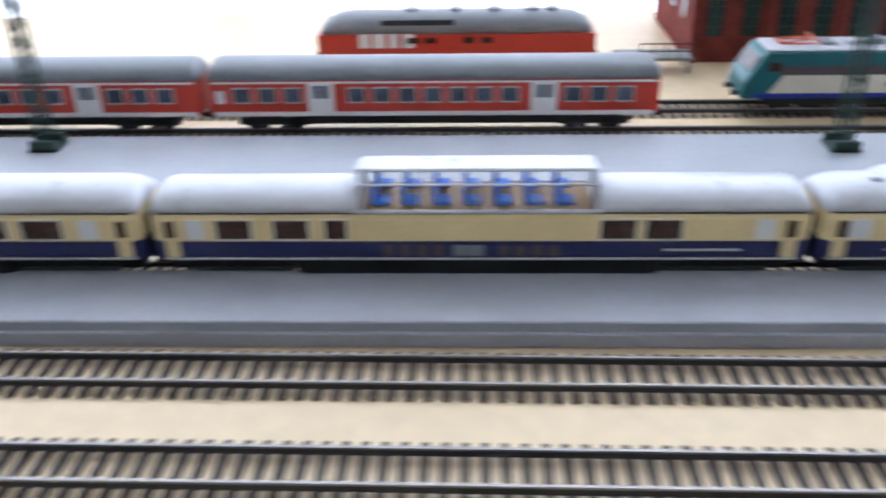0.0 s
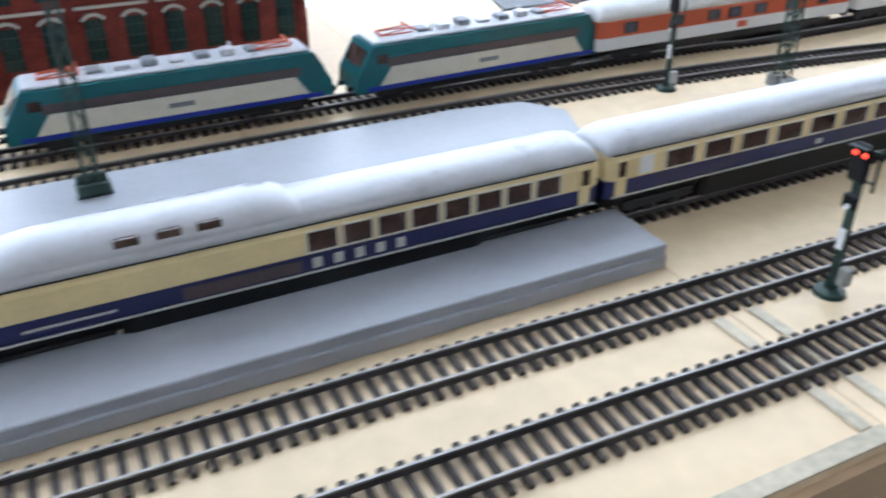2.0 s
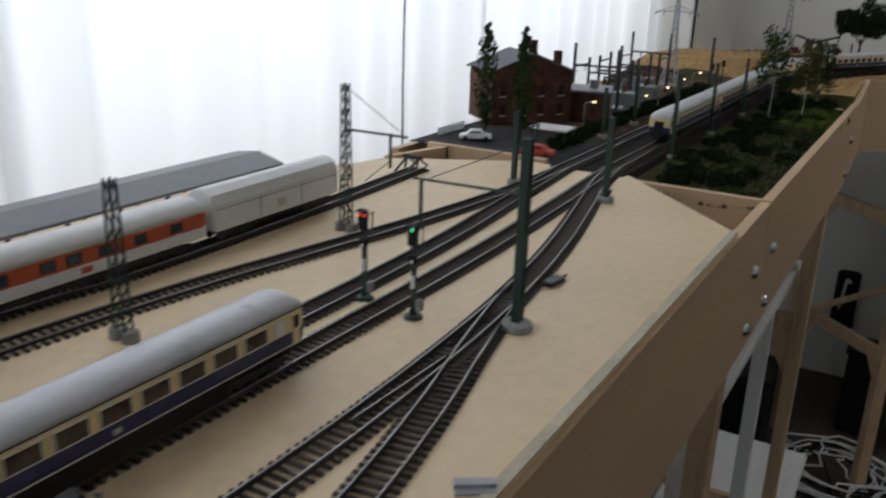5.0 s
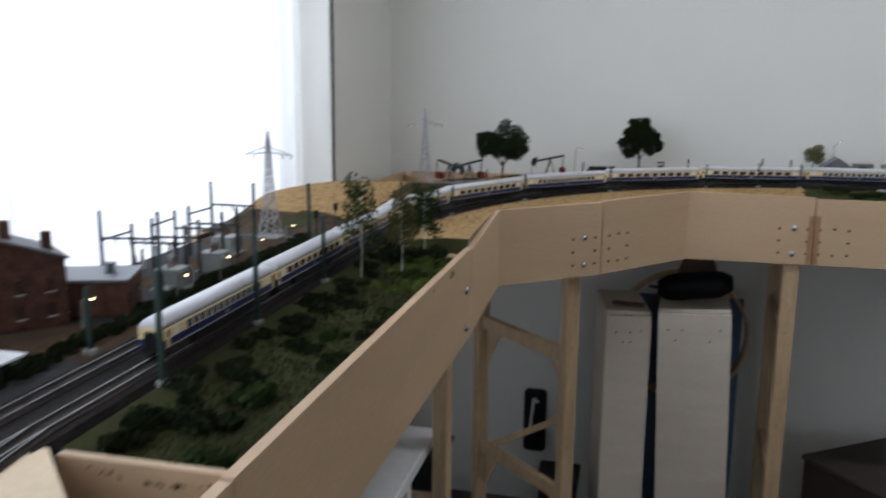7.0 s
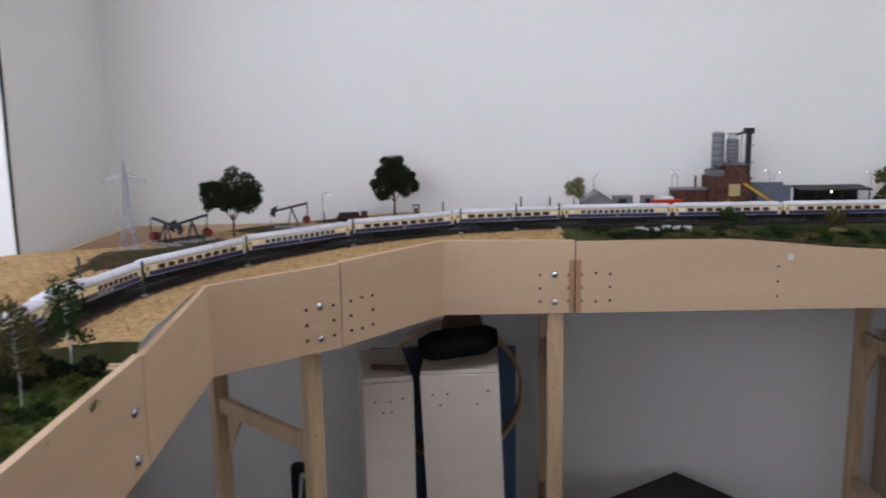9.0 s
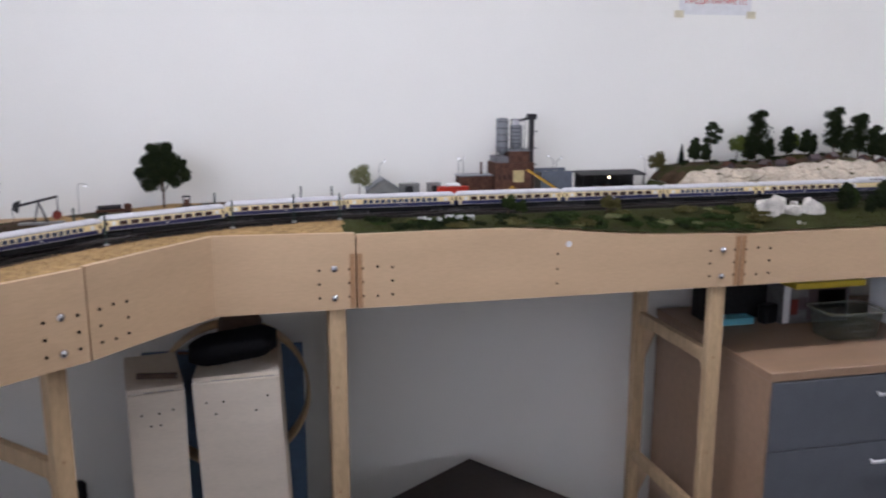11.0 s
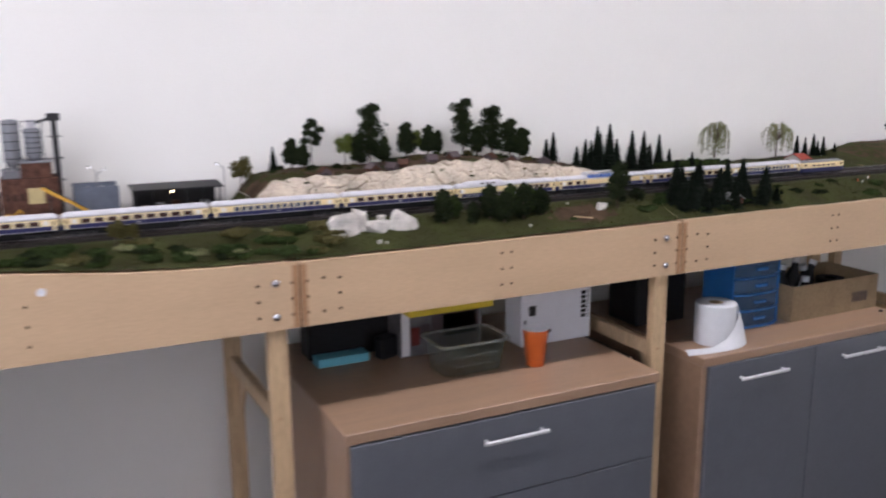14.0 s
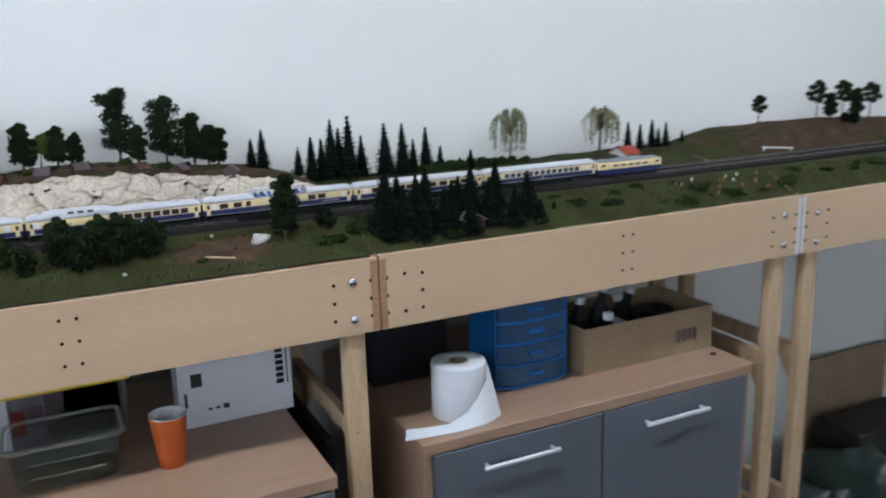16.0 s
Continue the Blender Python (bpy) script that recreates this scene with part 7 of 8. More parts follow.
# --- rock cutting: one craggy face of tilted facets with cracks between them
def facets(px, pz, amp):
    """Relief of broken rock: each cell is a tilted plane, sunk along its cracks."""
    p = Vector((px, pz, 0.0))
    p += 0.35 * Vector((noise.noise(p * 1.3), noise.noise(p * 1.3 + Vector((7, 3, 1))), 0))
    near, cells = noise.voronoi(p, distance_metric="DISTANCE")
    c = cells[0]
    tx, tz = 2.2 * noise.noise(c * 7.3), 2.2 * noise.noise(c * 5.1 + Vector((3, 9, 2)))
    crack = max(0.0, 1 - (near[1] - near[0]) / 0.10)
    return amp * (1.1 * noise.noise(c * 13.7) + tx * (p.x - c.x) + tz * (p.y - c.y) - 0.55 * crack)


def cliff_point(x, v):
    """A point of the face; v runs from the foot, 0, to the crest, 1, and on to the turf behind."""
    top = float(np.interp(x, CLIFF_X, CLIFF_Z)) - 1.296
    crest = top * (1 + 0.10 * noise.noise(Vector((x * 30, 0.5, 3)))) + 0.0025 * noise.noise(Vector((x * 110, 2, 1)))
    u = min(v, 1.0)
    out = facets(x * 19, u * (0.5 + top * 26), 0.0090) + facets(x * 60 + 9, u * (1 + top * 75), 0.0014)
    out *= min(1.0, 0.25 + top / 0.05) * (1.0 if v <= 1 else 0.3)
    y = 3.216 + 0.050 * u ** 1.35 - out * 0.85 + max(0.0, v - 1) * 0.13
    z = 1.292 + (crest + 0.004) * u + out * 0.45 * u - max(0.0, v - 1) * 0.045
    return (x, y, z)


rg = random.Random(77)
e = thing("rock_face", "pale weathered rock face along the cutting", "rock face")
cl = MB()
NX, NV = 340, 34
for i in range(NX + 1):
    cl.v += [cliff_point(lerp(1.588, 2.686, i / NX), 1.25 * j / NV) for j in range(NV + 1)]
for i in range(NX):
    for j in range(NV):
        k = i * (NV + 1) + j
        cl.f.append((k, k + NV + 1, k + NV + 2, k + 1))
part("cliff", cl, ROCK, e)
for i in range(22):
    x, v = rg.uniform(1.66, 2.6), rg.uniform(0.35, 0.95)
    px, py, pz = cliff_point(x, v)
    bush("tiny green tuft growing in the rocks", x, py, rg.uniform(0.004, 0.0075), 400 + i, (LEAFM, LEAFD, LEAFO)[i % 3], z=pz, tall=0.5)
WHITEROCK = mat("white_plaster_rock", (0.60, 0.57, 0.52), 0.9, vary=0.22, scale=40, bump=1.0)


def slab(c, size, seed, lean=0.0, n=26):
    """An angular block: the hull of points strewn over a squat body."""
    rb = random.Random(seed)
    bm = bmesh.new()
    for _ in range(n):
        d = Vector((rb.gauss(0, 1), rb.gauss(0, 1), rb.gauss(0, 1))).normalized()
        d = Vector([math.copysign(abs(q) ** 0.7, q) for q in d]) * rb.uniform(0.8, 1.0)
        bm.verts.new((c[0] + d.x * size[0], c[1] + d.y * size[1], c[2] + d.z * size[2] - lean * d.x * size[2]))
    bmesh.ops.convex_hull(bm, input=bm.verts)
    bmesh.ops.delete(bm, geom=[q for q in bm.verts if not q.link_faces], context="VERTS")
    me = bpy.data.meshes.new("boulder")
    bm.to_mesh(me)
    bm.free()
    me.materials.append(WHITEROCK)
    return me


e = thing("white_boulders", "group of pale white boulders on the meadow", "boulders")
for i, (c, size, lean) in enumerate((((1.738, 3.0, 1.294), (0.042, 0.022, 0.041), 0.1), ((1.772, 3.01, 1.293), (0.028, 0.020, 0.038), 0.15), ((1.812, 2.998, 1.277), (0.032, 0.018, 0.030), 0.2), ((1.838, 3.005, 1.274), (0.022, 0.017, 0.027), 0.1), ((1.882, 3.0, 1.277), (0.040, 0.020, 0.041), 0.45), ((1.835, 3.025, 1.300), (0.012, 0.009, 0.009), 0.0), ((1.722, 2.985, 1.272), (0.020, 0.012, 0.014), -0.2))):
    part("boulder", slab(c, size, 700 + i, lean), None, e)
for i, (x, y, r) in enumerate(((2.437, 3.0, 0.017), (2.452, 3.01, 0.011), (2.25, 3.02, 0.006), (2.20, 2.96, 0.005), (1.80, 2.945, 0.007), (1.815, 2.943, 0.005), (2.36, 3.04, 0.004))):
    tagged(new("stone", slab((x, y, gz(x, y) + r * 0.4), (r, r * 0.8, r * 0.85), 730 + i, 0.0, 16)), "single pale stone lying on the meadow", "stone", "loose stones")

# pines on the plateau
PINES = ((1.667, 1.442, "spruce"), (1.718, 1.455, "pine"), (1.745, 1.44, "pine"), (1.772, 1.508, "scots"), (1.864, 1.463, "shrubtree"), (1.90, 1.46, "pine"), (1.94, 1.539, "pine"), (1.975, 1.45, "pine"), (2.043, 1.487, "pine"), (2.075, 1.465, "shrubtree"), (2.107, 1.478, "pine"), (2.145, 1.46, "pine"), (2.231, 1.545, "pine"), (2.265, 1.47, "pine"), (2.325, 1.525, "pine"), (2.382, 1.485, "pine"), (2.41, 1.46, "pine"), (2.436, 1.45, "pine"))
for i, (x, h2, kind) in enumerate(PINES):
    x, y, h2 = x + 0.025, 3.415 + 0.012 * math.sin(i * 2.3), h2 - 0.003
    lab = {"spruce": "small dark pointed spruce tree", "pine": "dark green pine tree with layered crown", "scots": "tall bare trunked pine with flat crown", "shrubtree": "light green bushy young tree"}[kind]
    tree(kind, lab, x, y, h2, 500 + i, leaf=LEAFG if kind == "shrubtree" else None)
for i in range(24):
    bush("dark undergrowth below the pines on the plateau", 1.68 + i * 0.034 + 0.01 * math.sin(i * 4.1), 3.385 + 0.03 * math.sin(i * 1.9), 0.011 + 0.005 * math.sin(i * 2.7), 1500 + i, (LEAFD, LEAFD, LEAFO, LEAFD, LEAFM)[i % 5], tall=0.9)
# tents and stalls under the pines
for i, x in enumerate((1.80, 1.93, 1.985, 2.02, 2.10, 2.17, 2.28, 2.36, 2.46)):
    gable_hut("tent", "tiny brown camping tent under the pines", x, 3.315 + 0.008 * math.sin(i * 3), 0.014, 0.012, 0.008, 0.010, (TAUPE, BRICKD)[i % 2], (BRICKD, TAUPE, TAUPE)[i % 3], 20 * i, group="camping tents")
for i, (x, h2, y) in enumerate(((2.475, 1.43, 3.34), (2.50, 1.45, 3.34), (2.58, 1.405, 3.33), (2.612, 1.426, 3.33), (2.64, 1.42, 3.34), (2.664, 1.463, 3.34), (2.69, 1.44, 3.36), (2.704, 1.470, 3.33), (2.74, 1.42, 3.34), (2.80, 1.445, 3.34), (2.815, 1.41, 3.36), (2.847, 1.442, 3.34), (2.88, 1.40, 3.35), (2.91, 1.428, 3.34), (2.945, 1.38, 3.33), (3.015, 1.368, 3.30))):
    tree("spruce", "dark pointed spruce tree behind the railway", x + 0.056, y + 0.07, h2 - 0.005, 600 + i, fat=1.15)
for i, (x, y, h2) in enumerate(((2.670, 2.99, 1.345), (2.691, 3.01, 1.386), (2.715, 2.975, 1.355), (2.72, 3.02, 1.367), (2.752, 3.0, 1.367), (2.782, 3.02, 1.376), (2.80, 2.97, 1.34), (2.826, 2.99, 1.35), (2.85, 3.01, 1.355), (2.884, 3.02, 1.372), (2.905, 2.98, 1.35), (2.942, 3.02, 1.376), (3.002, 2.99, 1.355), (3.02, 3.0, 1.32), (3.068, 2.99, 1.28))):
    tree("spruce", "dark pointed spruce tree before the railway", x, y, h2 + 0.006, 640 + i, fat=1.75)
for i in range(11):
    tree("spruce", "small dark spruce at the wood's edge", 2.675 + i * 0.034, 2.960 + 0.012 * math.sin(i * 2.2), 1.322 + 0.020 * math.sin(i * 1.7), 760 + i, fat=1.7)
gable_hut("forest_hut", "small grey roofed hut among the spruces", 2.855, 2.965, 0.022, 0.018, 0.018, 0.012, BRICKD, SHED)
for i, (x, y, r, lf) in enumerate(( (2.575, 3.03, 0.024, LEAFD), (2.62, 3.0, 0.022, LEAFM), (1.72, 3.02, 0.018, LEAFD), (1.80, 3.045, 0.016, LEAFD))):
    bush("dense dark green bush on the meadow", x, y, r, 440 + i, lf, tall=1.15)
tree("pine", "bushy dark green young pine on the meadow", 2.485, 2.995, 0.118, 690)
for i, (x, y, top) in enumerate(((1.983, 3.0, 1.360), (2.018, 3.015, 1.340), (2.055, 2.985, 1.325), (2.108, 3.0, 1.362), (2.14, 2.985, 1.345), (2.17, 3.01, 1.358), (2.197, 2.99, 1.362), (2.225, 3.01, 1.345), (2.252, 3.0, 1.344))):
    tree("ovoid", "dense upright dark green bushy tree before the railway", x, y, top, 480 + i, leaf=LEAFM if i in (1, 5, 7) else LEAFD)
for i, (x, y, h2, lf) in enumerate(((0.99, 3.02, 1.348, LEAFM), (1.26, 3.01, 1.34, LEAFO), (1.02, 3.01, 1.335, LEAFM), (1.29, 3.02, 1.33, LEAFO))):
    tree("shrubtree", "round bushy tree before the railway", x, y, h2, 695 + i, leaf=lf)
rg = random.Random(9)
for i in range(34):
    x = rg.uniform(0.66, 1.58)
    bush("low green shrub on the meadow", x, rg.uniform(2.95, 3.035), rg.uniform(0.012, 0.026), 460 + i, (LEAFM, LEAFD, LEAFY)[i % 3], tall=0.42)
for i in range(30):
    x = rg.uniform(2.3, 4.4)
    bush("low dark shrub on the meadow", x, rg.uniform(2.95, 3.04), rg.uniform(0.006, 0.017), 520 + i, (LEAFM, LEAFD)[i % 2], tall=0.6)

for i in range(46):
    x = rg.uniform(0.64, 1.72)
    bush("flat mat of mid green undergrowth", x, rg.uniform(2.945, 3.03), rg.uniform(0.022, 0.042), 860 + i, (LEAFM, LEAFM, LEAFD, LEAFO)[i % 4], tall=0.28)
for i in range(24):
    x = rg.uniform(2.5, 4.3)
    bush("flat mat of mid green undergrowth", x, rg.uniform(2.945, 3.03), rg.uniform(0.016, 0.032), 910 + i, (LEAFM, LEAFD)[i % 2], tall=0.28)

# willows, small house, far pines
tree("willow", "drooping yellow green willow tree", 3.215, 3.42, 1.450, 51)
tree("willow", "drooping yellow green willow tree", 3.502, 3.42, 1.440, 52)
for i in range(9):
    bush("rounded light green bush behind the railway", 2.96 + i * 0.035, 3.39, 0.026 - 0.002 * abs(i - 3), 560 + i, LEAFM, tall=0.9)
gable_hut("cottage", "small cottage with a red tiled roof", 3.535, 3.35, 0.036, 0.024, 0.008, 0.016, LINEM, mat("red_roof_tiles", (0.36, 0.06, 0.035), 0.8, vary=0.25, scale=150, bump=0.5), 90)
for i, (x, h2) in enumerate(((3.593, 1.394), (3.635, 1.385), (3.677, 1.397), (3.70, 1.37), (3.728, 1.386), (3.788, 1.358))):
    tree("spruce", "small dark spruce on the far slope", x, 3.41, h2, 720 + i)
tree("scots", "tall bare trunked pine on the far hill", 4.075, 3.40, 1.442, 61)
for i, (x, h2) in enumerate(((4.325, 1.476), (4.385, 1.43), (4.44, 1.470), (4.50, 1.44), (4.57, 1.458))):
    tree("pine" if i in (1, 3) else "scots", "dark layered pine on the far hill", x, 3.40, h2, 735 + i)
bush("dense black green bush on the far hill", 4.43, 3.36, 0.032, 590, SPRUCEM, tall=1.0)
e = thing("stile", "white painted gate rail beside the line", "gate")
part("rail_bar", MB().bar((3.93, 3.24, gz(3.93, 3.24) + 0.010), (4.02, 3.215, gz(4.02, 3.215) + 0.008), 0.004), WHITEM, e)
for x, y, z in ((3.935, 3.238, gz(3.935, 3.238) + 0.008), (4.015, 3.216, gz(4.015, 3.216) + 0.006)):
    part("post", MB().bar((x, y, z - 0.014), (x, y, z + 0.004), 0.003), WHITEM, e)
e = thing("culvert", "grey stone culvert portal in the bank", "culvert", "", (4.30, 3.0, 1.245))
part("portal", MB().box(-0.05, 0, 0, 0.05, 0.03, 0.045, 0.002), CONC, e)
part("opening", MB().box(-0.016, -0.001, 0.002, 0.016, 0.0, 0.028), BLACK, e)
part("coping", MB().box(-0.055, -0.003, 0.045, 0.055, 0.034, 0.051, 0.001), CONC, e)
# little orange and white markers on the meadow
MARK = mat("orange_marker_paint", (0.62, 0.16, 0.06), 0.7, vary=0.1)
rg = random.Random(3)
for i in range(26):
    x, y = (rg.uniform(3.42, 3.70), rg.uniform(2.96, 3.03)) if i < 18 else (rg.uniform(2.28, 2.42), rg.uniform(2.96, 3.03))
    ob = solid("meadow_marker", MB().tube((0, 0, -0.002), (0, 0, 0.005), 0.0018, 0.001, n=6).box(-0.0022, -0.0008, 0.004, 0.0022, 0.0008, 0.0068), (MARK, WHITEM, ORANGE)[i % 3] if i < 18 else BRICKD, "tiny coloured peg standing on the meadow", "peg", "meadow pegs")
    ob.matrix_world = pose(x, y, gz(x, y), 0, 0, rg.uniform(0, 360))
e = solid("log", MB().tube((2.335, 2.975, gz(2.335, 2.975) + 0.002), (2.385, 2.965, gz(2.385, 2.965) + 0.002), 0.002, 0.0016), PINE, "pale peeled log lying on the meadow", "log")

# tufts of flock over the ground
tf = {"grass": MB(), "wheat": MB()}
rg = random.Random(21)
for _ in range(26000):
    u = rg.random()
    if u < 0.25:
        x, y = rg.uniform(-0.345, -0.212), rg.uniform(1.06, 2.05)
    elif u < 0.45:
        a = rg.uniform(math.pi / 2, math.pi)
        r = rg.uniform(0.80, 1.36)
        x, y = ARC_C.x + r * math.cos(a), ARC_C.y + r * math.sin(a)
        if x < -0.78 or y > 3.43 or (x < -0.2 and y < 2.05):
            continue
        if x > -0.225 and y < np.interp(x, [-0.225, -0.222, 0.0155, 0.243, 0.6], [2.40, 2.456, 2.6545, 2.922, 2.922]) + 0.008:
            continue
    else:
        x = rg.uniform(0.6, 4.9)
        y = rg.choice((rg.uniform(2.925, 3.045), rg.uniform(2.925, 3.045), rg.uniform(3.20, 3.44)))
    z = zone(x, y)
    d, k = gauge_of(x, y)
    if z not in tf or abs(d) < 0.060:
        continue
    h2 = rg.uniform(0.003, 0.0065) * (1.3 if z == "wheat" else 1.0)
    a = rg.uniform(0, 6.28)
    p = Vector((x, y, gz(x, y) - 0.001))
    w = Vector((math.cos(a), math.sin(a), 0)) * 0.0016
    t = Vector((rg.uniform(-0.002, 0.002), rg.uniform(-0.002, 0.002), h2))
    mb = tf[z]
    k2 = len(mb.v)
    mb.v += [tuple(p - w), tuple(p + w), tuple(p + t)]
    mb.f.append((k2, k2 + 1, k2 + 2))
solid("grass_tufts", tf["grass"], mat("grass_tuft_green", (0.058, 0.068, 0.018), 0.95, vary=0.3, scale=9, second=(0.026, 0.024, 0.009)), "short green grass tufts over the meadows", "grass", "", "stuff")
solid("wheat_stalks", tf["wheat"], WHEAT, "short golden wheat stalks over the fields", "wheat", "", "stuff")

# ---- legs ----
def leg_frame(label, p, q, z_top=1.10, rail=0.893, low=0.42):
    """Two timber posts joined by rails; p is the front post, q the rear post in plan."""
    e = thing("leg_frame", label, "table leg", "table legs", (p[0], p[1], 0))
    d = Vector((q[0] - p[0], q[1] - p[1], 0))
    m = Matrix.Rotation(math.atan2(d.y, d.x), 4, "Z")
    L = d.length
    for x in (0, L):
        part("post", MB().box(x - 0.014, -0.021, 0, x + 0.014, 0.021, z_top, 0.002, m), PINE, e, "pale pine post")
    for z in (rail, low):
        part("rail", MB().box(0.015, -0.010, z - 0.02, L - 0.015, 0.010, z + 0.02, 0.0015, m), PINE, e)
        for s in (0, 1):
            x0, x1 = (0.015, 0.085) if s == 0 else (L - 0.015, L - 0.085)
            g = MB().add([(x0, -0.018, z - 0.02), (x1, -0.018, z - 0.02), (x0, -0.018, z - 0.14), (x0, -0.011, z - 0.02), (x1, -0.011, z - 0.02), (x0, -0.011, z - 0.14)], [(0, 1, 2), (5, 4, 3), (0, 3, 4, 1), (1, 4, 5, 2), (2, 5, 3, 0)], m)
            part("gusset", g, PLY, e, "plywood corner gusset")
    for z in (0.3, 0.62, 0.9):
        part("knot", MB().lathe([(0, 0.0006), (0.003, 0.0004), (0.003, -0.001)], 8, m @ Matrix.Translation((-0.0141, 0.004, z)) @ Matrix.Rotation(radians(-90), 4, "Y")), PLY_EDGE, e)
    return e


leg_frame("pale pine leg frame under the layout", (0.535, 2.937), (0.563, 3.36))
leg_frame("pale pine leg frame under the layout", (1.556, 2.937), (1.546, 3.36))
leg_frame("pale pine leg frame beside the drawer cabinet", (2.582, 2.937), (2.582, 3.36))
leg_frame("pale pine leg frame beside the door cabinet", (3.668, 2.937), (3.668, 3.36), 1.10, 0.83)
leg_frame("pale pine leg frame at the last joint", (3.782, 2.937), (3.782, 3.36), 1.10, 0.83)
leg_frame("pale pine leg frame under the corner joint", (-0.050, 2.645), (-0.338, 2.93), 1.10, 0.872, 0.47)
leg_frame("pale pine leg frame under the grass module", (-0.226, 1.915), (-0.62, 1.915), 1.10, 0.80, 0.3)
leg_frame("pale pine leg frame under the station throat", (-0.224, 0.97), (-0.70, 0.97), 1.10, 0.8, 0.3)
leg_frame("pale pine leg frame under the station", (-0.224, -0.9), (-0.85, -0.9), 1.10, 0.8, 0.3)
leg_frame("pale pine leg frame under the hill module", (5.15, 2.937), (5.15, 3.36))
solid("brace", MB().bar((-0.31, 2.93, 0.46), (-0.06, 2.69, 0.68), 0.03, 0.018), PINE, "pale pine diagonal brace between posts", "brace")
e = thing("white_shelf", "white board shelf under the window side table", "shelf")
part("board", MB().box(-0.62, 1.13, 0.905, -0.25, 1.978, 0.928, 0.002), WHITEM, e)
for y in (1.18, 1.86):
    for x in (-0.60, -0.29):
        part("leg", MB().bar((x, y, 0), (x, y, 0.905), 0.03), WHITEM, e)

# ---- tall plywood cases with a black bag, hoop and blue board ----
PLY_PALE = mat("pale_poplar_plywood", (0.68, 0.60, 0.50), 0.6, vary=0.05, scale=4, fine=50, bump=0.05, stretch=(1, 1, 5))


def tall_case(label, x0, x1, y0, y1, h):
    e = thing("plywood_case", label, "plywood case", "plywood cases", ((x0 + x1) / 2, y0, 0))
    w = (x1 - x0) / 2
    part("front_panel", MB().box(-w, 0, 0, w, 0.012, h, 0.001), PLY_PALE, e, "pale plywood front panel")
    for s in (-1, 1):
        part("side_panel", MB().box(min(s * w, s * (w - 0.012)), 0.0125, 0, max(s * w, s * (w - 0.012)), y1 - y0, h - 0.001, 0.001), PLY_PALE, e)
    part("top_panel", MB().box(-w + 0.001, 0.0125, h + 0.0005, w - 0.001, y1 - y0, h + 0.011, 0.001), PLY_PALE, e)
    holes_at(e, [((-w + 0.03 + k * 0.02), -0.0004, h - 0.05 - 0.03 * (k % 2)) for k in range(3)] + [(w - 0.03, -0.0004, h - 0.045), (w - 0.06, -0.0004, h - 0.08)], (0, -1, 0), 0.0028)
    return e


narrow = tall_case("tall narrow pale plywood case under the corner", 0.036, 0.168, 2.945, 3.22, 0.912)
narrow.matrix_world = pose(0.102, 2.945, 0, 0, 0, 9)
wide = tall_case("tall wide pale plywood case leaning under the corner", 0.195, 0.401, 2.945, 3.22, 0.928)
wide.matrix_world = pose(0.322, 2.94, 0.004, 0, -2.2, -3)
e = thing("black_bag", "black rolled bag lying on the plywood case", "bag", "", (0.284, 2.985, 0.958))
bg = MB()
bg.smooth = True
n = 14
for i in range(n + 1):
    u = i / n
    r = 0.041 * (0.55 + 0.45 * min(1, 6 * u, 6 * (1 - u))) * (1 + 0.06 * noise.noise(Vector((u * 9, 0, 0))))
    for j in range(14):
        a = 6.2832 * j / 14
        bg.v.append((-0.105 + 0.21 * u, 1.35 * r * math.cos(a), 0.036 + r * 0.95 * math.sin(a) + 0.026 * u))
for i in range(n):
    for j in range(14):
        bg.f.append((i * 14 + j, (i + 1) * 14 + j, (i + 1) * 14 + (j + 1) % 14, i * 14 + (j + 1) % 14))
bg.f += [list(range(14)), list(range(n * 14, n * 14 + 14))[::-1]]
part("sack", bg, mat("black_fabric", (0.006, 0.006, 0.007), 0.9, vary=0.3, scale=90, bump=0.5), e)
part("stick", MB().tube((-0.13, -0.01, 0.042), (-0.09, 0, 0.036), 0.004, n=8), BRICKD, e)
hoop = MB()
hoop.smooth = True
n = 48
for i in range(n):
    a = 6.2832 * i / n
    for dr, dy in ((0, -0.03), (0.008, -0.03), (0.008, 0.03), (0, 0.03)):
        hoop.v.append(((0.205 + dr) * math.cos(a), dy, (0.205 + dr) * math.sin(a)))
for i in range(n):
    for j in range(4):
        hoop.f.append((i * 4 + j, ((i + 1) % n) * 4 + j, ((i + 1) % n) * 4 + (j + 1) % 4, i * 4 + (j + 1) % 4))
e = thing("wooden_hoop", "large bent wooden hoop behind the cases", "hoop", "", (0.270, 3.27, 0.0))
hb = part("hoop_rim", hoop, PINE, e)
hb.location = (0, 0, 0.775)
part("stand", MB().box(-0.05, -0.02, 0, 0.05, 0.02, 0.562), PINE, e)
BLUEP = mat("blue_plastic_sheet", (0.10, 0.17, 0.29), 0.5, vary=0.12, scale=12)
e = thing("blue_board", "blue plastic board leaning behind the cases", "board")
part("sheet", MB().box(0.02, 3.345, 0, 0.47, 3.36, 0.885, 0.002), BLUEP, e)
CARDD_EARLY = mat("dark_brown_paper", (0.11, 0.068, 0.045), 0.8, vary=0.2, scale=30, bump=0.4)
e = thing("wall_telephone", "black wall device with a pale hook and cord", "wall device", "", (-0.226, WALL_Y, 0.210))
part("case", MB().box(-0.042, -0.035, 0, 0.042, 0, 0.245, 0.012), BLACK, e)
part("hook", MB().tube((-0.004, -0.037, 0.215), (-0.016, -0.037, 0.09), 0.006, 0.005, n=8).tube((-0.004, -0.037, 0.215), (0.012, -0.037, 0.20), 0.006, n=8), WHITEM, e, "pale hook")
cb = MB()
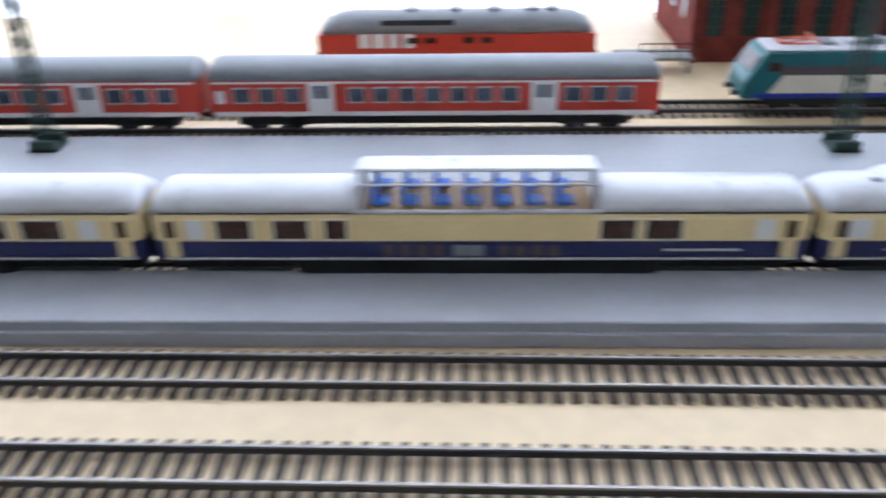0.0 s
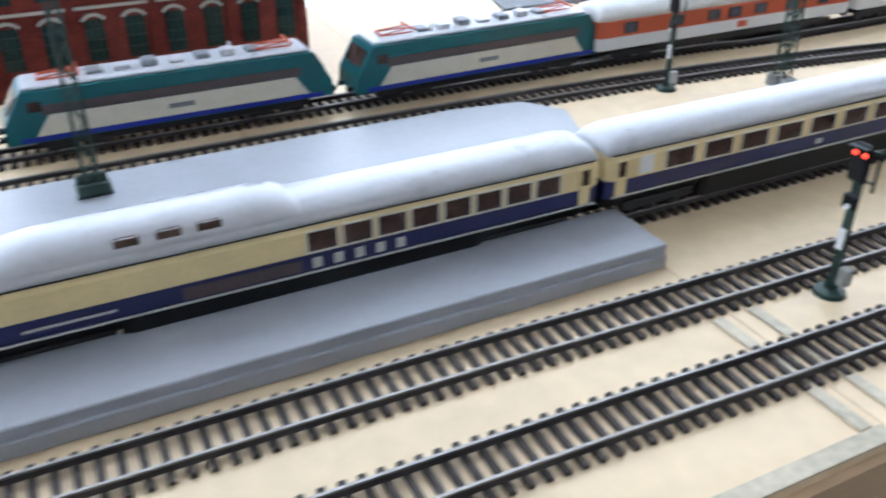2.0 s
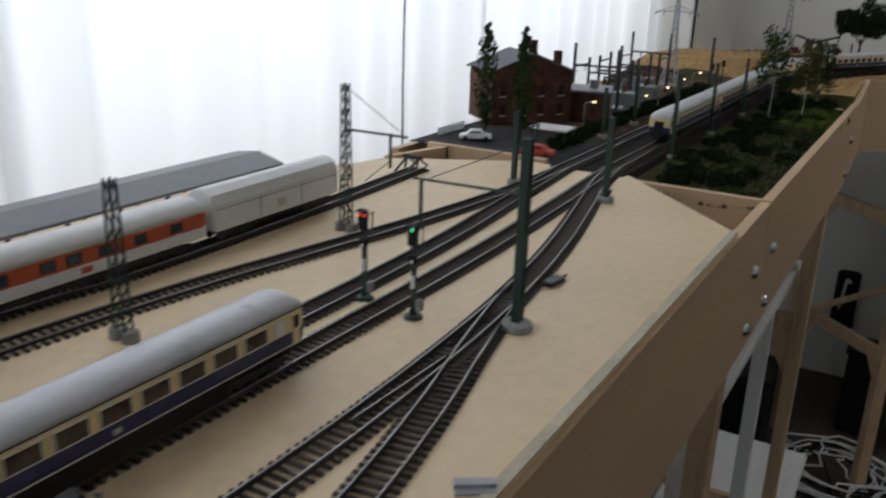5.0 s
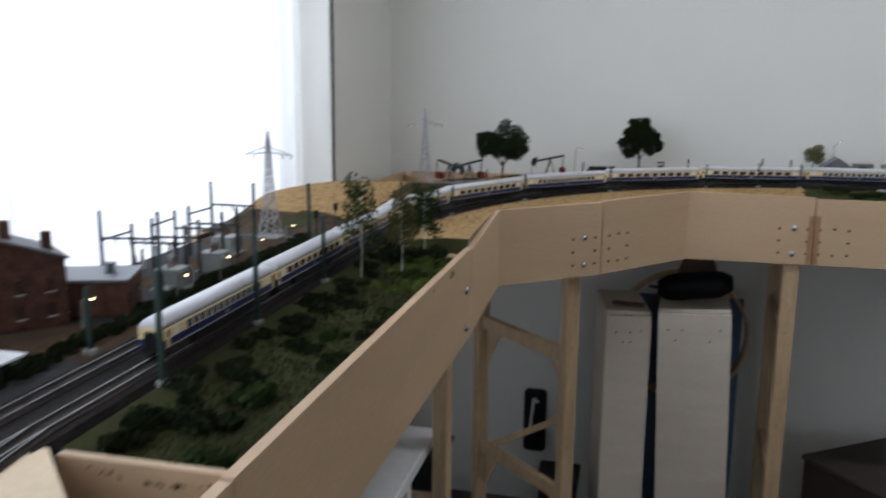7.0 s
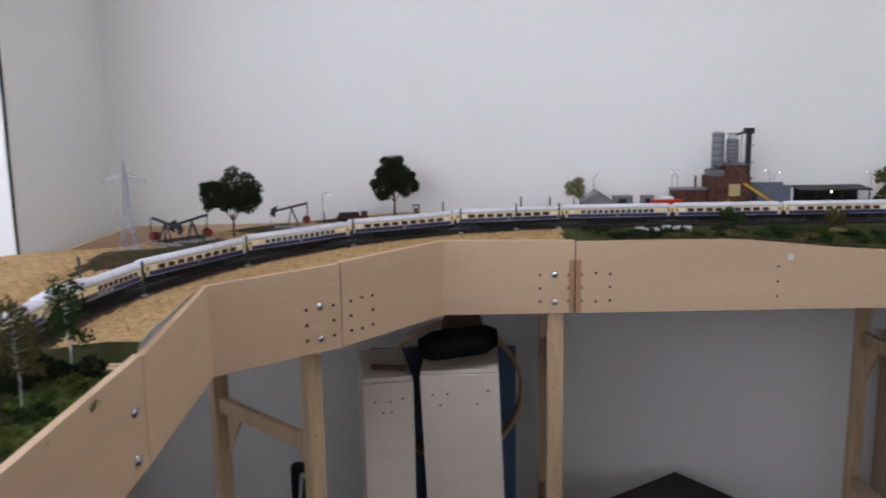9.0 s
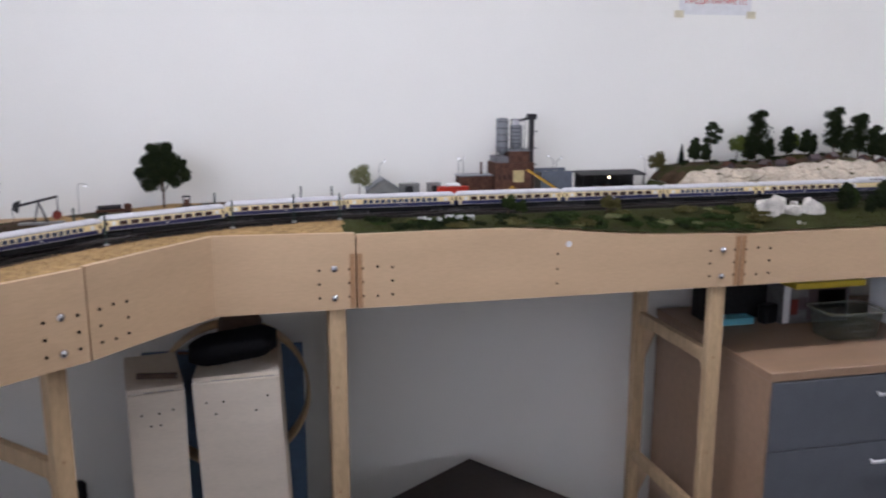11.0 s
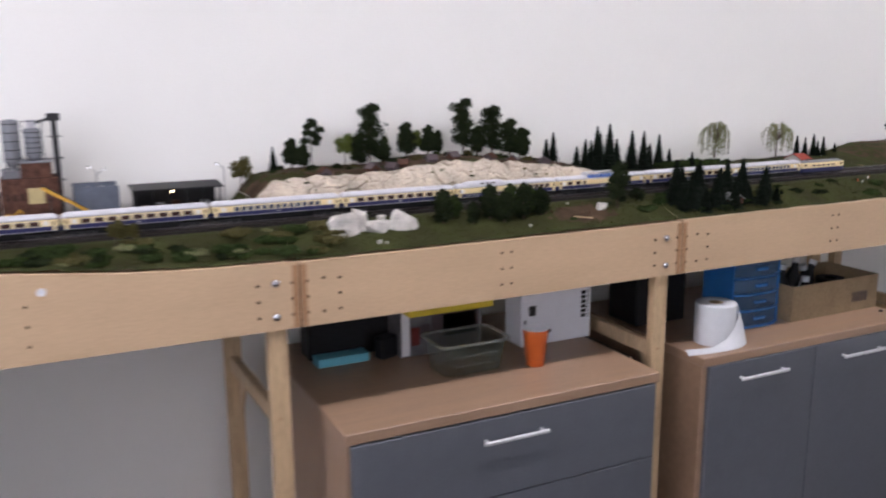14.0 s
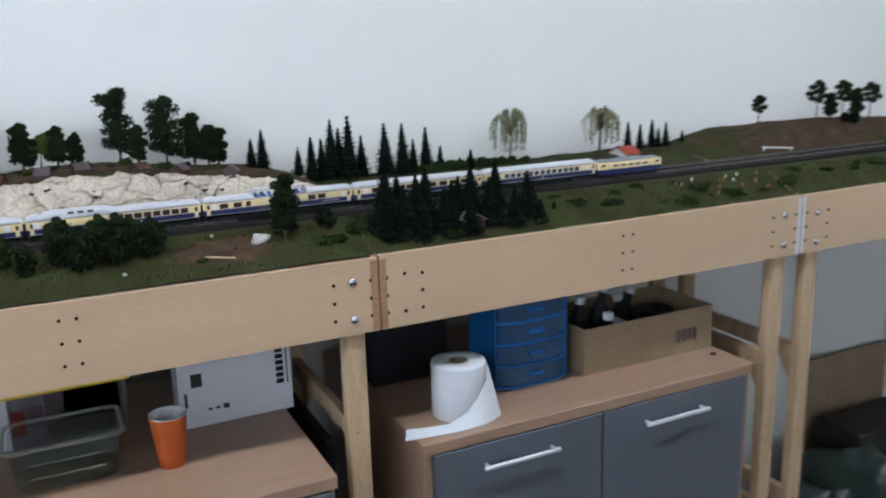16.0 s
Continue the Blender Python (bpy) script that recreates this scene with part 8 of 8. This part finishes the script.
prev = Vector((-0.006, -0.03, 0.0))
for k in range(1, 10):
    p = Vector((0.015 * math.sin(k * 0.9), -0.03, -0.022 * k))
    cb.tube(prev, p, 0.003, n=6)
    prev = p
part("cord", cb, WHITEM, e)

# brown paper sack and a stick on the cases
e = thing("paper_sack", "brown crumpled paper sack behind the black bag", "paper sack", "", (0.300, 3.12, 0.957))
sk = MB()
sk.smooth = True
for i, (rx, z) in enumerate(((0.05, 0.0), (0.056, 0.03), (0.050, 0.075), (0.040, 0.115), (0.034, 0.13))):
    sk.v += [((rx + 0.006 * math.sin(j * 2.1 + i)) * math.cos(6.2832 * j / 18), 0.7 * (rx + 0.005 * math.cos(j * 1.7 + i)) * math.sin(6.2832 * j / 18), z) for j in range(18)]
for i in range(4):
    sk.f += [(i * 18 + j, i * 18 + (j + 1) % 18, (i + 1) * 18 + (j + 1) % 18, (i + 1) * 18 + j) for j in range(18)]
sk.f += [list(range(18))[::-1], list(range(72, 90))]
part("sack_body", sk, CARDD_EARLY, e)
solid("wooden_stick", MB().bar((0.05, 3.03, 0.930), (0.145, 3.015, 0.930), 0.012), CARDD_EARLY, "dark brown wooden stick on the narrow case", "stick")

# brown box on the floor
CARD = mat("brown_cardboard", (0.33, 0.245, 0.145), 0.85, vary=0.1, scale=14, bump=0.15)
CARDD = mat("dark_brown_board", (0.035, 0.023, 0.018), 0.7, vary=0.12, scale=14)
e = thing("floor_box", "dark brown flat topped box standing askew", "box", "", (1.0, 3.43, 0), 0)
q = Matrix.Rotation(radians(-145), 4, "Z")
part("body", MB().box(0, 0, 0, 0.40, 0.42, 0.405, 0.003, q), CARDD, e)
part("lid", MB().box(-0.006, -0.006, 0.406, 0.406, 0.426, 0.422, 0.003, q), CARDD, e)
# white storage box and cables below the window side
e = thing("storage_box", "white plastic storage box on the floor", "storage box", "", (-0.33, 2.05, 0))
part("tub", MB().box(-0.14, -0.2, 0, 0.14, 0.2, 0.28, 0.01), WHITEM, e)
part("lid", MB().box(-0.15, -0.21, 0.281, 0.15, 0.21, 0.30, 0.006), WHITEM, e)
for i in range(6):
    rg = random.Random(i + 60)
    pts = []
    a0, r0 = rg.uniform(0, 6), rg.uniform(0.08, 0.2)
    for k in range(26):
        a = a0 + k * 0.42
        pts.append((-0.12 + (r0 + 0.02 * math.sin(k)) * math.cos(a) + 0.01 * k * rg.uniform(-0.5, 0.5), 2.72 + (r0 * 1.3) * math.sin(a), 0.008 + 0.006 * i + 0.004 * math.sin(k * 1.7)))
    cu = bpy.data.curves.new("cable", "CURVE")
    cu.dimensions, cu.bevel_depth, cu.bevel_resolution = "3D", 0.004, 2
    sp = cu.splines.new("POLY")
    sp.points.add(len(pts) - 1)
    for pt, p in zip(sp.points, pts):
        pt.co = (*p, 1)
    cu.materials.append(WHITEM if i % 3 else BLACK)
    tagged(new("cable", cu), "coiled pale cable lying on the floor", "cable", "floor cables")
for x, y, w, d, h in ((-0.42, 2.62, 0.16, 0.2, 0.34), (-0.10, 3.10, 0.12, 0.14, 0.3), (-0.52, 2.95, 0.14, 0.16, 0.42)):
    e = thing("black_crate", "black plastic crate under the layout", "crate", "black crates", (x, y, 0))
    part("tub", MB().box(-w / 2, -d / 2, 0, w / 2, d / 2, h, 0.008), BLACK, e)
    part("rim", MB().box(-w / 2 - 0.008, -d / 2 - 0.008, h, w / 2 + 0.008, d / 2 + 0.008, h + 0.018, 0.003), BLACK, e)

# ---- cabinets ----
BEECH = mat("beech_veneer", (0.36, 0.235, 0.15), 0.36, vary=0.08, scale=6, fine=50, bump=0.06, stretch=(1, 8, 8))
GREYF = mat("slate_grey_front", (0.112, 0.12, 0.137), 0.45, vary=0.05, scale=20, bump=0.04)
CHROME = mat("brushed_handle_steel", (0.80, 0.81, 0.82), 0.35, 0.55, vary=0.05, scale=200)


def carcass(e, x0, x1, y0, y1, h):
    part("side_panel", MB().box(x0, y0 + 0.004, 0, x0 + 0.019, y1, h - 0.026, 0.001), BEECH, e, "beech veneer side panel")
    part("side_panel", MB().box(x1 - 0.019, y0 + 0.004, 0, x1, y1, h - 0.026, 0.001), BEECH, e, "beech veneer side panel")
    part("top_panel", MB().box(x0 - 0.004, y0 - 0.006, h - 0.0255, x1 + 0.004, y1, h, 0.002), BEECH, e, "beech veneer top panel")
    part("back_panel", MB().box(x0 + 0.02, y1 - 0.008, 0.02, x1 - 0.02, y1 - 0.001, h - 0.027), BEECH, e)
    part("plinth", MB().box(x0 + 0.02, y0 + 0.03, 0, x1 - 0.02, y0 + 0.045, 0.05), BEECH, e)


def bar_handle(owner, x, y, z, w):
    hm = part("handle", MB().box(x - w / 2, y - 0.022, z - 0.0045, x + w / 2, y - 0.014, z + 0.0045, 0.002), CHROME, owner, "brushed steel bar handle")
    for s in (-1, 1):
        part("handle_stud", MB().tube((x + s * (w / 2 - 0.012), y - 0.0145, z), (x + s * (w / 2 - 0.012), y, z), 0.004, n=10), CHROME, hm)


e = thing("drawer_cabinet", "beech cabinet with slate grey drawer fronts", "cabinet", "office cabinets")
carcass(e, 1.664, 2.494, 2.820, 3.465, 0.883)
for k in range(4):
    z1 = 0.853 - k * 0.198
    d = part("drawer", MB().box(1.672, 2.814, z1 - 0.195, 2.486, 2.832, z1, 0.0015), GREYF, e, "slate grey drawer front")
    bar_handle(d, 2.070, 2.814, z1 - 0.051, 0.174)
e = thing("door_cabinet", "beech cabinet with two slate grey doors", "cabinet", "office cabinets")
carcass(e, 2.690, 3.538, 2.868, 3.465, 0.872)
for x0, x1, hx in ((2.710, 3.108, 2.900), (3.112, 3.518, 3.304)):
    d = part("door", MB().box(x0, 2.861, 0.055, x1, 2.879, 0.844, 0.0015), GREYF, e, "slate grey cabinet door")
    bar_handle(d, hx, 2.861, 0.799, 0.180)
# black sheet put in to give the cabinet gap its deep shade
e = thing("leaning_board", "black sheet added as shade between the cabinets", "board")
part("sheet", MB().box(2.535, 2.99, 0, 2.553, 3.30, 0.86, 0.002), BLACK, e)

# ---- things on the drawer cabinet ----
e = thing("black_box", "matt black box beside a cyan booklet", "box", "", (1.845, 3.32, 0.883))
part("body", MB().box(-0.115, -0.03, 0.0, 0.125, 0.045, 0.205, 0.004), BLACK, e)
e = thing("cyan_box", "flat cyan cardboard box on the cabinet", "box", "", (1.806, 3.255, 0.883), 0)
part("body", MB().box(-0.07, -0.025, 0, 0.07, 0.025, 0.022, 0.001), mat("cyan_card", (0.16, 0.50, 0.60), 0.5, vary=0.05), e)
e = thing("adapter", "small black power adapter with cable", "adapter", "", (1.925, 3.235, 0.883), 20)
part("body", MB().box(-0.030, -0.02, 0, 0.030, 0.02, 0.062, 0.007), BLACK, e)
part("cable", MB().tube((0.03, 0, 0.02), (0.05, 0.03, 0.006), 0.0025, n=6), BLACK, e)
e = thing("picture_carton", "white printed carton with yellow lid edge", "carton", "", (2.07, 3.25, 0.883))
part("body", MB().box(-0.115, -0.045, 0, 0.125, 0.055, 0.128, 0.0015), mat("grey_printed_card", (0.15, 0.145, 0.15), 0.5, vary=0.3, scale=25), e)
part("yellow_lid", MB().box(-0.118, -0.11, 0.129, 0.130, 0.05, 0.149, 0.002), mat("yellow_card", (0.70, 0.52, 0.03), 0.5, vary=0.05, scale=30), e, "flat yellow lid")
for k, (x, w, z, h, mt) in enumerate(((-0.113, 0.024, 0.004, 0.12, WHITEM), (-0.085, 0.025, 0.03, 0.05, BRICK), (-0.058, 0.03, 0.045, 0.04, TAUPE), (-0.025, 0.14, 0.01, 0.11, TAUPE), (0.01, 0.10, 0.045, 0.06, BLACK))):
    part("print", MB().box(x, -0.0458, z, x + w, -0.045, z + h), mt, e)
CLEARP = glass("clear_food_box_plastic", (0.08, 0.10, 0.075), 0.08, 0.24)
CLEARR = glass("clear_food_box_rim", (0.40, 0.43, 0.38), 0.12, 0.45)
e = thing("food_container", "clear plastic food container without lid", "food container", "", (2.072, 3.062, 0.883))


def round_rect(a, b, rr, n=6):
    """Plan points of a rectangle with round corners."""
    pts = []
    for cx, cy, a0 in ((a - rr, b - rr, 0), (rr - a, b - rr, 90), (rr - a, rr - b, 180), (a - rr, rr - b, 270)):
        pts += [(cx + rr * math.cos(radians(a0 + 90 * k / n)), cy + rr * math.sin(radians(a0 + 90 * k / n))) for k in range(n + 1)]
    return pts


tub = MB()
tub.smooth = True
rings = [(0.078, 0.048, 0.001), (0.082, 0.052, 0.004), (0.092, 0.062, 0.083), (0.0905, 0.0605, 0.083), (0.0805, 0.0505, 0.006)]
for a, b, z in rings:
    tub.v += [(x, y, z) for x, y in round_rect(a, b, 0.022)]
k = 28
for i in range(len(rings) - 1):
    tub.f += [(i * k + j, i * k + (j + 1) % k, (i + 1) * k + (j + 1) % k, (i + 1) * k + j) for j in range(k)]
tub.f.append(list(range(k))[::-1])
part("tub", tub, CLEARP, e)
rim = MB()
for a, b, z in ((0.0935, 0.0635, 0.0835), (0.101, 0.071, 0.0835), (0.101, 0.071, 0.0885), (0.0935, 0.0635, 0.0885)):
    rim.v += [(x, y, z) for x, y in round_rect(a, b, 0.024)]
for i in range(4):
    rim.f += [(i * k + j, i * k + (j + 1) % k, ((i + 1) % 4) * k + (j + 1) % k, ((i + 1) % 4) * k + j) for j in range(k)]
part("rim", rim, CLEARR, e, "pale rolled rim")
for z in (0.03, 0.055):
    part("moulded_ridge", MB().box(-0.06, -0.0625, z, 0.06, -0.0605, z + 0.002), CLEARR, e)
e = thing("paper_cup", "orange paper cup with a white inside", "cup", "", (2.246, 3.005, 0.883))
cp = MB()
cp.smooth = True
part("cup_wall", cp.lathe([(0.0, 0.001), (0.0235, 0.001), (0.0330, 0.098)], 28), mat("orange_paper", (0.62, 0.13, 0.02), 0.5, vary=0.04, scale=50), e)
ci = MB()
ci.smooth = True
part("cup_inside", ci.lathe([(0.0, 0.004), (0.0225, 0.004), (0.0322, 0.0975), (0.0345, 0.099), (0.0345, 0.101), (0.0318, 0.1005)], 28), WHITEM, e, "white cup inside and rim")
e = thing("white_carton", "white glossy carton printed in black", "carton", "", (2.400, 3.18, 0.883), 0)
part("body", MB().box(-0.115, -0.04, 0, 0.115, 0.045, 0.175, 0.001), mat("white_gloss_card", (0.78, 0.79, 0.82), 0.35, vary=0.02, scale=20), e)
for k in range(6):
    part("print_bar", MB().box(0.082, -0.0406, 0.060 + k * 0.0135, 0.098, -0.04, 0.070 + k * 0.0135), BLACK, e)
part("print_bar", MB().box(0.104, -0.0406, 0.058, 0.1065, -0.04, 0.142), BLACK, e)
for x, z, w, h in ((-0.09, 0.085, 0.022, 0.028), (-0.105, 0.045, 0.006, 0.03), (-0.03, 0.03, 0.012, 0.01), (-0.045, 0.032, 0.008, 0.005), (-0.06, 0.032, 0.008, 0.005)):
    part("print_bar", MB().box(x, -0.0406, z, x + w, -0.04, z + h), DGREY, e)

# ---- things on the door cabinet ----
e = thing("paper_roll", "white paper towel roll with loose end", "paper roll", "", (2.818, 2.965, 0.872))
PAPER = mat("white_tissue_paper", (0.66, 0.67, 0.68), 0.9, vary=0.03, scale=60, bump=0.2)
pr = MB()
pr.smooth = True
pr.lathe([(0.020, 0.0), (0.056, 0.0), (0.057, 0.003), (0.057, 0.112), (0.056, 0.115), (0.020, 0.115), (0.020, 0.0)], 32)
part("roll", pr, PAPER, e)
core = MB()
core.smooth = True
part("core", core.lathe([(0.0195, 0.001), (0.0195, 0.1155), (0.0175, 0.1155), (0.0175, 0.001)], 20), CARD, e)
sh = MB()
sh.smooth = True
edge = [((0.050, -0.030, 0.113), (0.067, -0.058, 0.0015)), ((0.036, -0.051, 0.082), (0.040, -0.074, 0.0015)), ((0.012, -0.0615, 0.052), (0.012, -0.083, 0.0015)), ((-0.015, -0.0625, 0.026), (-0.02, -0.085, 0.0015)), ((-0.05, -0.052, 0.006), (-0.06, -0.083, 0.0015)), ((-0.09, -0.040, 0.003), (-0.105, -0.078, 0.0015)), ((-0.135, -0.030, 0.004), (-0.155, -0.070, 0.0015))]
for p, q in edge:
    p, q = Vector(p), Vector(q)
    sh.v += [tuple(p), tuple(p.lerp(q, 0.5) + Vector((0, -0.003, 0))), tuple(q)]
for i in range(len(edge) - 1):
    for j in (0, 1):
        sh.f.append((3 * i + j, 3 * i + j + 1, 3 * i + 3 + j + 1, 3 * i + 3 + j))
part("loose_sheet", sh, PAPER, e)
e = thing("drawer_tower", "small blue plastic tower with see-through drawers", "drawer tower", "", (3.034, 3.085, 0.872))
BLUET = mat("bright_blue_plastic", (0.025, 0.15, 0.42), 0.35, vary=0.06, scale=30)
CLEARB = glass("smoky_blue_plastic", (0.14, 0.27, 0.48), 0.2, 0.42)
part("back", MB().box(-0.09, 0.06, 0, 0.09, 0.065, 0.20), BLUET, e)
for s in (-1, 1):
    part("side", MB().box(min(s * 0.09, s * 0.094), -0.06, 0, max(s * 0.09, s * 0.094), 0.065, 0.205, 0.001), BLUET, e)
for k in range(5):
    fr = MB().prism([(-0.09, 0.06), (-0.09, -0.062), (-0.05, -0.078), (0.05, -0.078), (0.09, -0.062), (0.09, 0.06)], k * 0.05, k * 0.05 + 0.005)
    part("shelf", fr, BLUET, e)
for k in range(4):
    d = part("drawer", MB().prism([(-0.086, 0.05), (-0.086, -0.058), (-0.048, -0.074), (0.048, -0.074), (0.086, -0.058), (0.086, 0.05)], k * 0.05 + 0.007, k * 0.05 + 0.047), CLEARB, e, "see-through smoky blue drawer")
    part("handle", MB().box(-0.022, -0.082, k * 0.05 + 0.024, 0.022, -0.074, k * 0.05 + 0.033, 0.002), BLUET, d, "blue drawer handle")
e = thing("open_carton", "open brown cardboard carton full of bottles", "carton", "", (3.344, 3.095, 0.872))
w, d, h = 0.19, 0.10, 0.11
for nm, bx in (("carton_wall", (-w, -d, 0, w, -d + 0.004, h)), ("carton_wall", (-w, d - 0.004, 0, w, d, h)), ("carton_wall", (-w, -d + 0.004, 0, -w + 0.004, d - 0.004, h)), ("carton_wall", (w - 0.004, -d + 0.004, 0, w, d - 0.004, h)), ("carton_base", (-w + 0.004, -d + 0.004, 0, w - 0.004, d - 0.004, 0.004))):
    part(nm, MB().box(*bx), CARD, e)
for k in range(9):
    part("print_bar", MB().box(0.075 + k * 0.008, -d - 0.0006, 0.030, 0.075 + k * 0.008 + 0.003 + 0.003 * (k % 2), -d, 0.062), TAUPE, e)
DKGL = glass("dark_bottle_plastic", (0.06, 0.06, 0.09), 0.1, 0.75)
for i, (x, y, hh, tilt) in enumerate(((-0.15, -0.01, 0.14, 4), (-0.155, 0.05, 0.13, -6), (-0.08, 0.02, 0.15, 12), (-0.09, -0.055, 0.105, 0), (-0.02, 0.03, 0.14, 25), (0.05, 0.04, 0.12, -20))):
    e2 = thing("bottle", "dark plastic bottle with a white cap", "bottle", "bottles in carton")
    e2.matrix_world = Matrix.Translation((3.344 + x, 3.095 + y, 0.878)) @ Matrix.Rotation(radians(tilt), 4, "Y")
    bo = MB()
    bo.smooth = True
    part("body", bo.lathe([(0, 0), (0.022, 0.001), (0.024, 0.006), (0.024, hh * 0.65), (0.011, hh * 0.85), (0.010, hh)], 18), DKGL if i % 2 else BLACK, e2)
    part("cap", MB().lathe([(0.0125, hh - 0.004), (0.0125, hh + 0.012), (0, hh + 0.013)], 16), WHITEM, e2, "white screw cap")
    part("label_band", MB().lathe([(0.0245, hh * 0.2), (0.0245, hh * 0.5)], 18), (BLUEM, WHITEM, DGREY)[i % 3], e2)
e = thing("tape_reel", "black tape reels piled in the carton", "tape reel", "", (3.46, 3.115, 0.877))
part("reel", MB().lathe([(0.02, 0), (0.045, 0), (0.045, 0.075), (0.02, 0.075), (0.02, 0)], 20), BLACK, e)
e = thing("black_crate", "black plastic crate on the door cabinet", "crate", "black crates", (2.80, 3.24, 0.872))
part("tub", MB().box(-0.095, -0.07, 0, 0.095, 0.07, 0.15, 0.006), BLACK, e)
part("rim", MB().box(-0.1, -0.075, 0.151, 0.1, 0.075, 0.165, 0.003), BLACK, e)
e = thing("small_switch", "small dark electric switch on the cabinet edge", "switch", "", (3.50, 2.95, 0.872))
part("body", MB().box(-0.006, -0.004, 0, 0.006, 0.004, 0.006, 0.001), DARK, e)

# ---- beyond the last legs ----
e = thing("cardboard_sheet", "large brown cardboard sheet against the wall", "cardboard")
part("sheet", MB().box(4.44, 3.455, 0.0, 4.86, 3.468, 0.50, 0.002), CARD, e)
BAG = mat("pale_green_plastic_bag", (0.03, 0.045, 0.038), 0.35, vary=0.15, scale=9, bump=0.5)
for i, (x, y, r, mt) in enumerate(((4.22, 3.15, 0.13, BAG), (4.42, 3.18, 0.17, BAG), (4.62, 3.2, 0.15, MATS["black_fabric"]), (4.16, 2.98, 0.10, CARDD))):
    bgm = MB().blob((x, y, r * 0.78), r, 820 + i, 0.32, 18, 0.8)
    bgm.smooth = True
    solid("plastic_bag", bgm, mt, "crumpled stuffed plastic bag on the floor", "bag", "floor bags")
e = thing("wooden_chest", "dark brown low box behind the bags", "box", "", (4.62, 3.33, 0))
part("body", MB().box(-0.16, -0.09, 0, 0.2, 0.09, 0.30, 0.004), CARDD, e)

# ---- poster ----
e = thing("wall_poster", "white paper notice with red Cyrillic print taped up", "poster", "", (1.828, WALL_Y, 1.845))
part("sheet", MB().box(-0.128, -0.0025, 0, 0.128, -0.0012, 0.19), WHITEM, e)
def lettering(text, x0, width, z, colour):
    """Raised print on the poster, from x0 over a width, its foot at z."""
    cu = bpy.data.curves.new("lettering", "FONT")
    cu.body, cu.size, cu.extrude = text, 0.031, 0.0003
    cu.materials.append(colour)
    ob = new("lettering", cu)
    bpy.context.view_layer.update()
    k = width / max(ob.dimensions.x, 1e-4)
    ob.parent = e
    ob.matrix_basis = Matrix.Translation((x0, -0.0030, z)) @ Matrix.Rotation(radians(90), 4, "X") @ Matrix.Diagonal((k, 1, 1, 1))


lettering("ПРЕДИ КАРАНЕ", -0.107, 0.179, 0.034, REDM)
lettering("!!!", 0.081, 0.024, 0.034, REDM)
for s in (-1, 1):
    part("tape", MB().box(s * 0.128 - 0.016, -0.0038, -0.010, s * 0.128 + 0.016, -0.0033, 0.012), mat("beige_tape", (0.70, 0.64, 0.46), 0.4), e)

# sleepers of the two near tracks, piece by piece
SLEEPER_MESH = MB().box(-0.0015, -0.015, 0, 0.0015, 0.015, SL_H, 0.0003).mesh("sleeper", SLEEPER)
for e, line in ((track_near, [(-0.319, -2.0, T), (-0.318, -0.8, T), (-0.312, -0.1, T), (-0.307, 0.1, T), (-0.303, 0.28, T), (-0.304, 0.4, T)]), (track_edge, [(-0.266, -2.0, T), (-0.264, -0.8, T), (-0.258, -0.1, T), (-0.252, 0.12, T), (-0.251, 0.22, T), (-0.258, 0.30, T), (-0.276, 0.4, T)])):
    pts = smooth_line(line)
    acc = 0.0
    for a, b in zip(pts, pts[1:]):
        d = b - a
        while acc < d.length:
            p = a + d * (acc / d.length)
            if not away(p):
                ob = part("sleeper", SLEEPER_MESH, None, e)
                ob.matrix_basis = Matrix.Translation(p) @ Matrix.Rotation(math.atan2(d.y, d.x) + random.uniform(-0.015, 0.015), 4, "Z")
            acc += 0.0072
        acc -= d.length
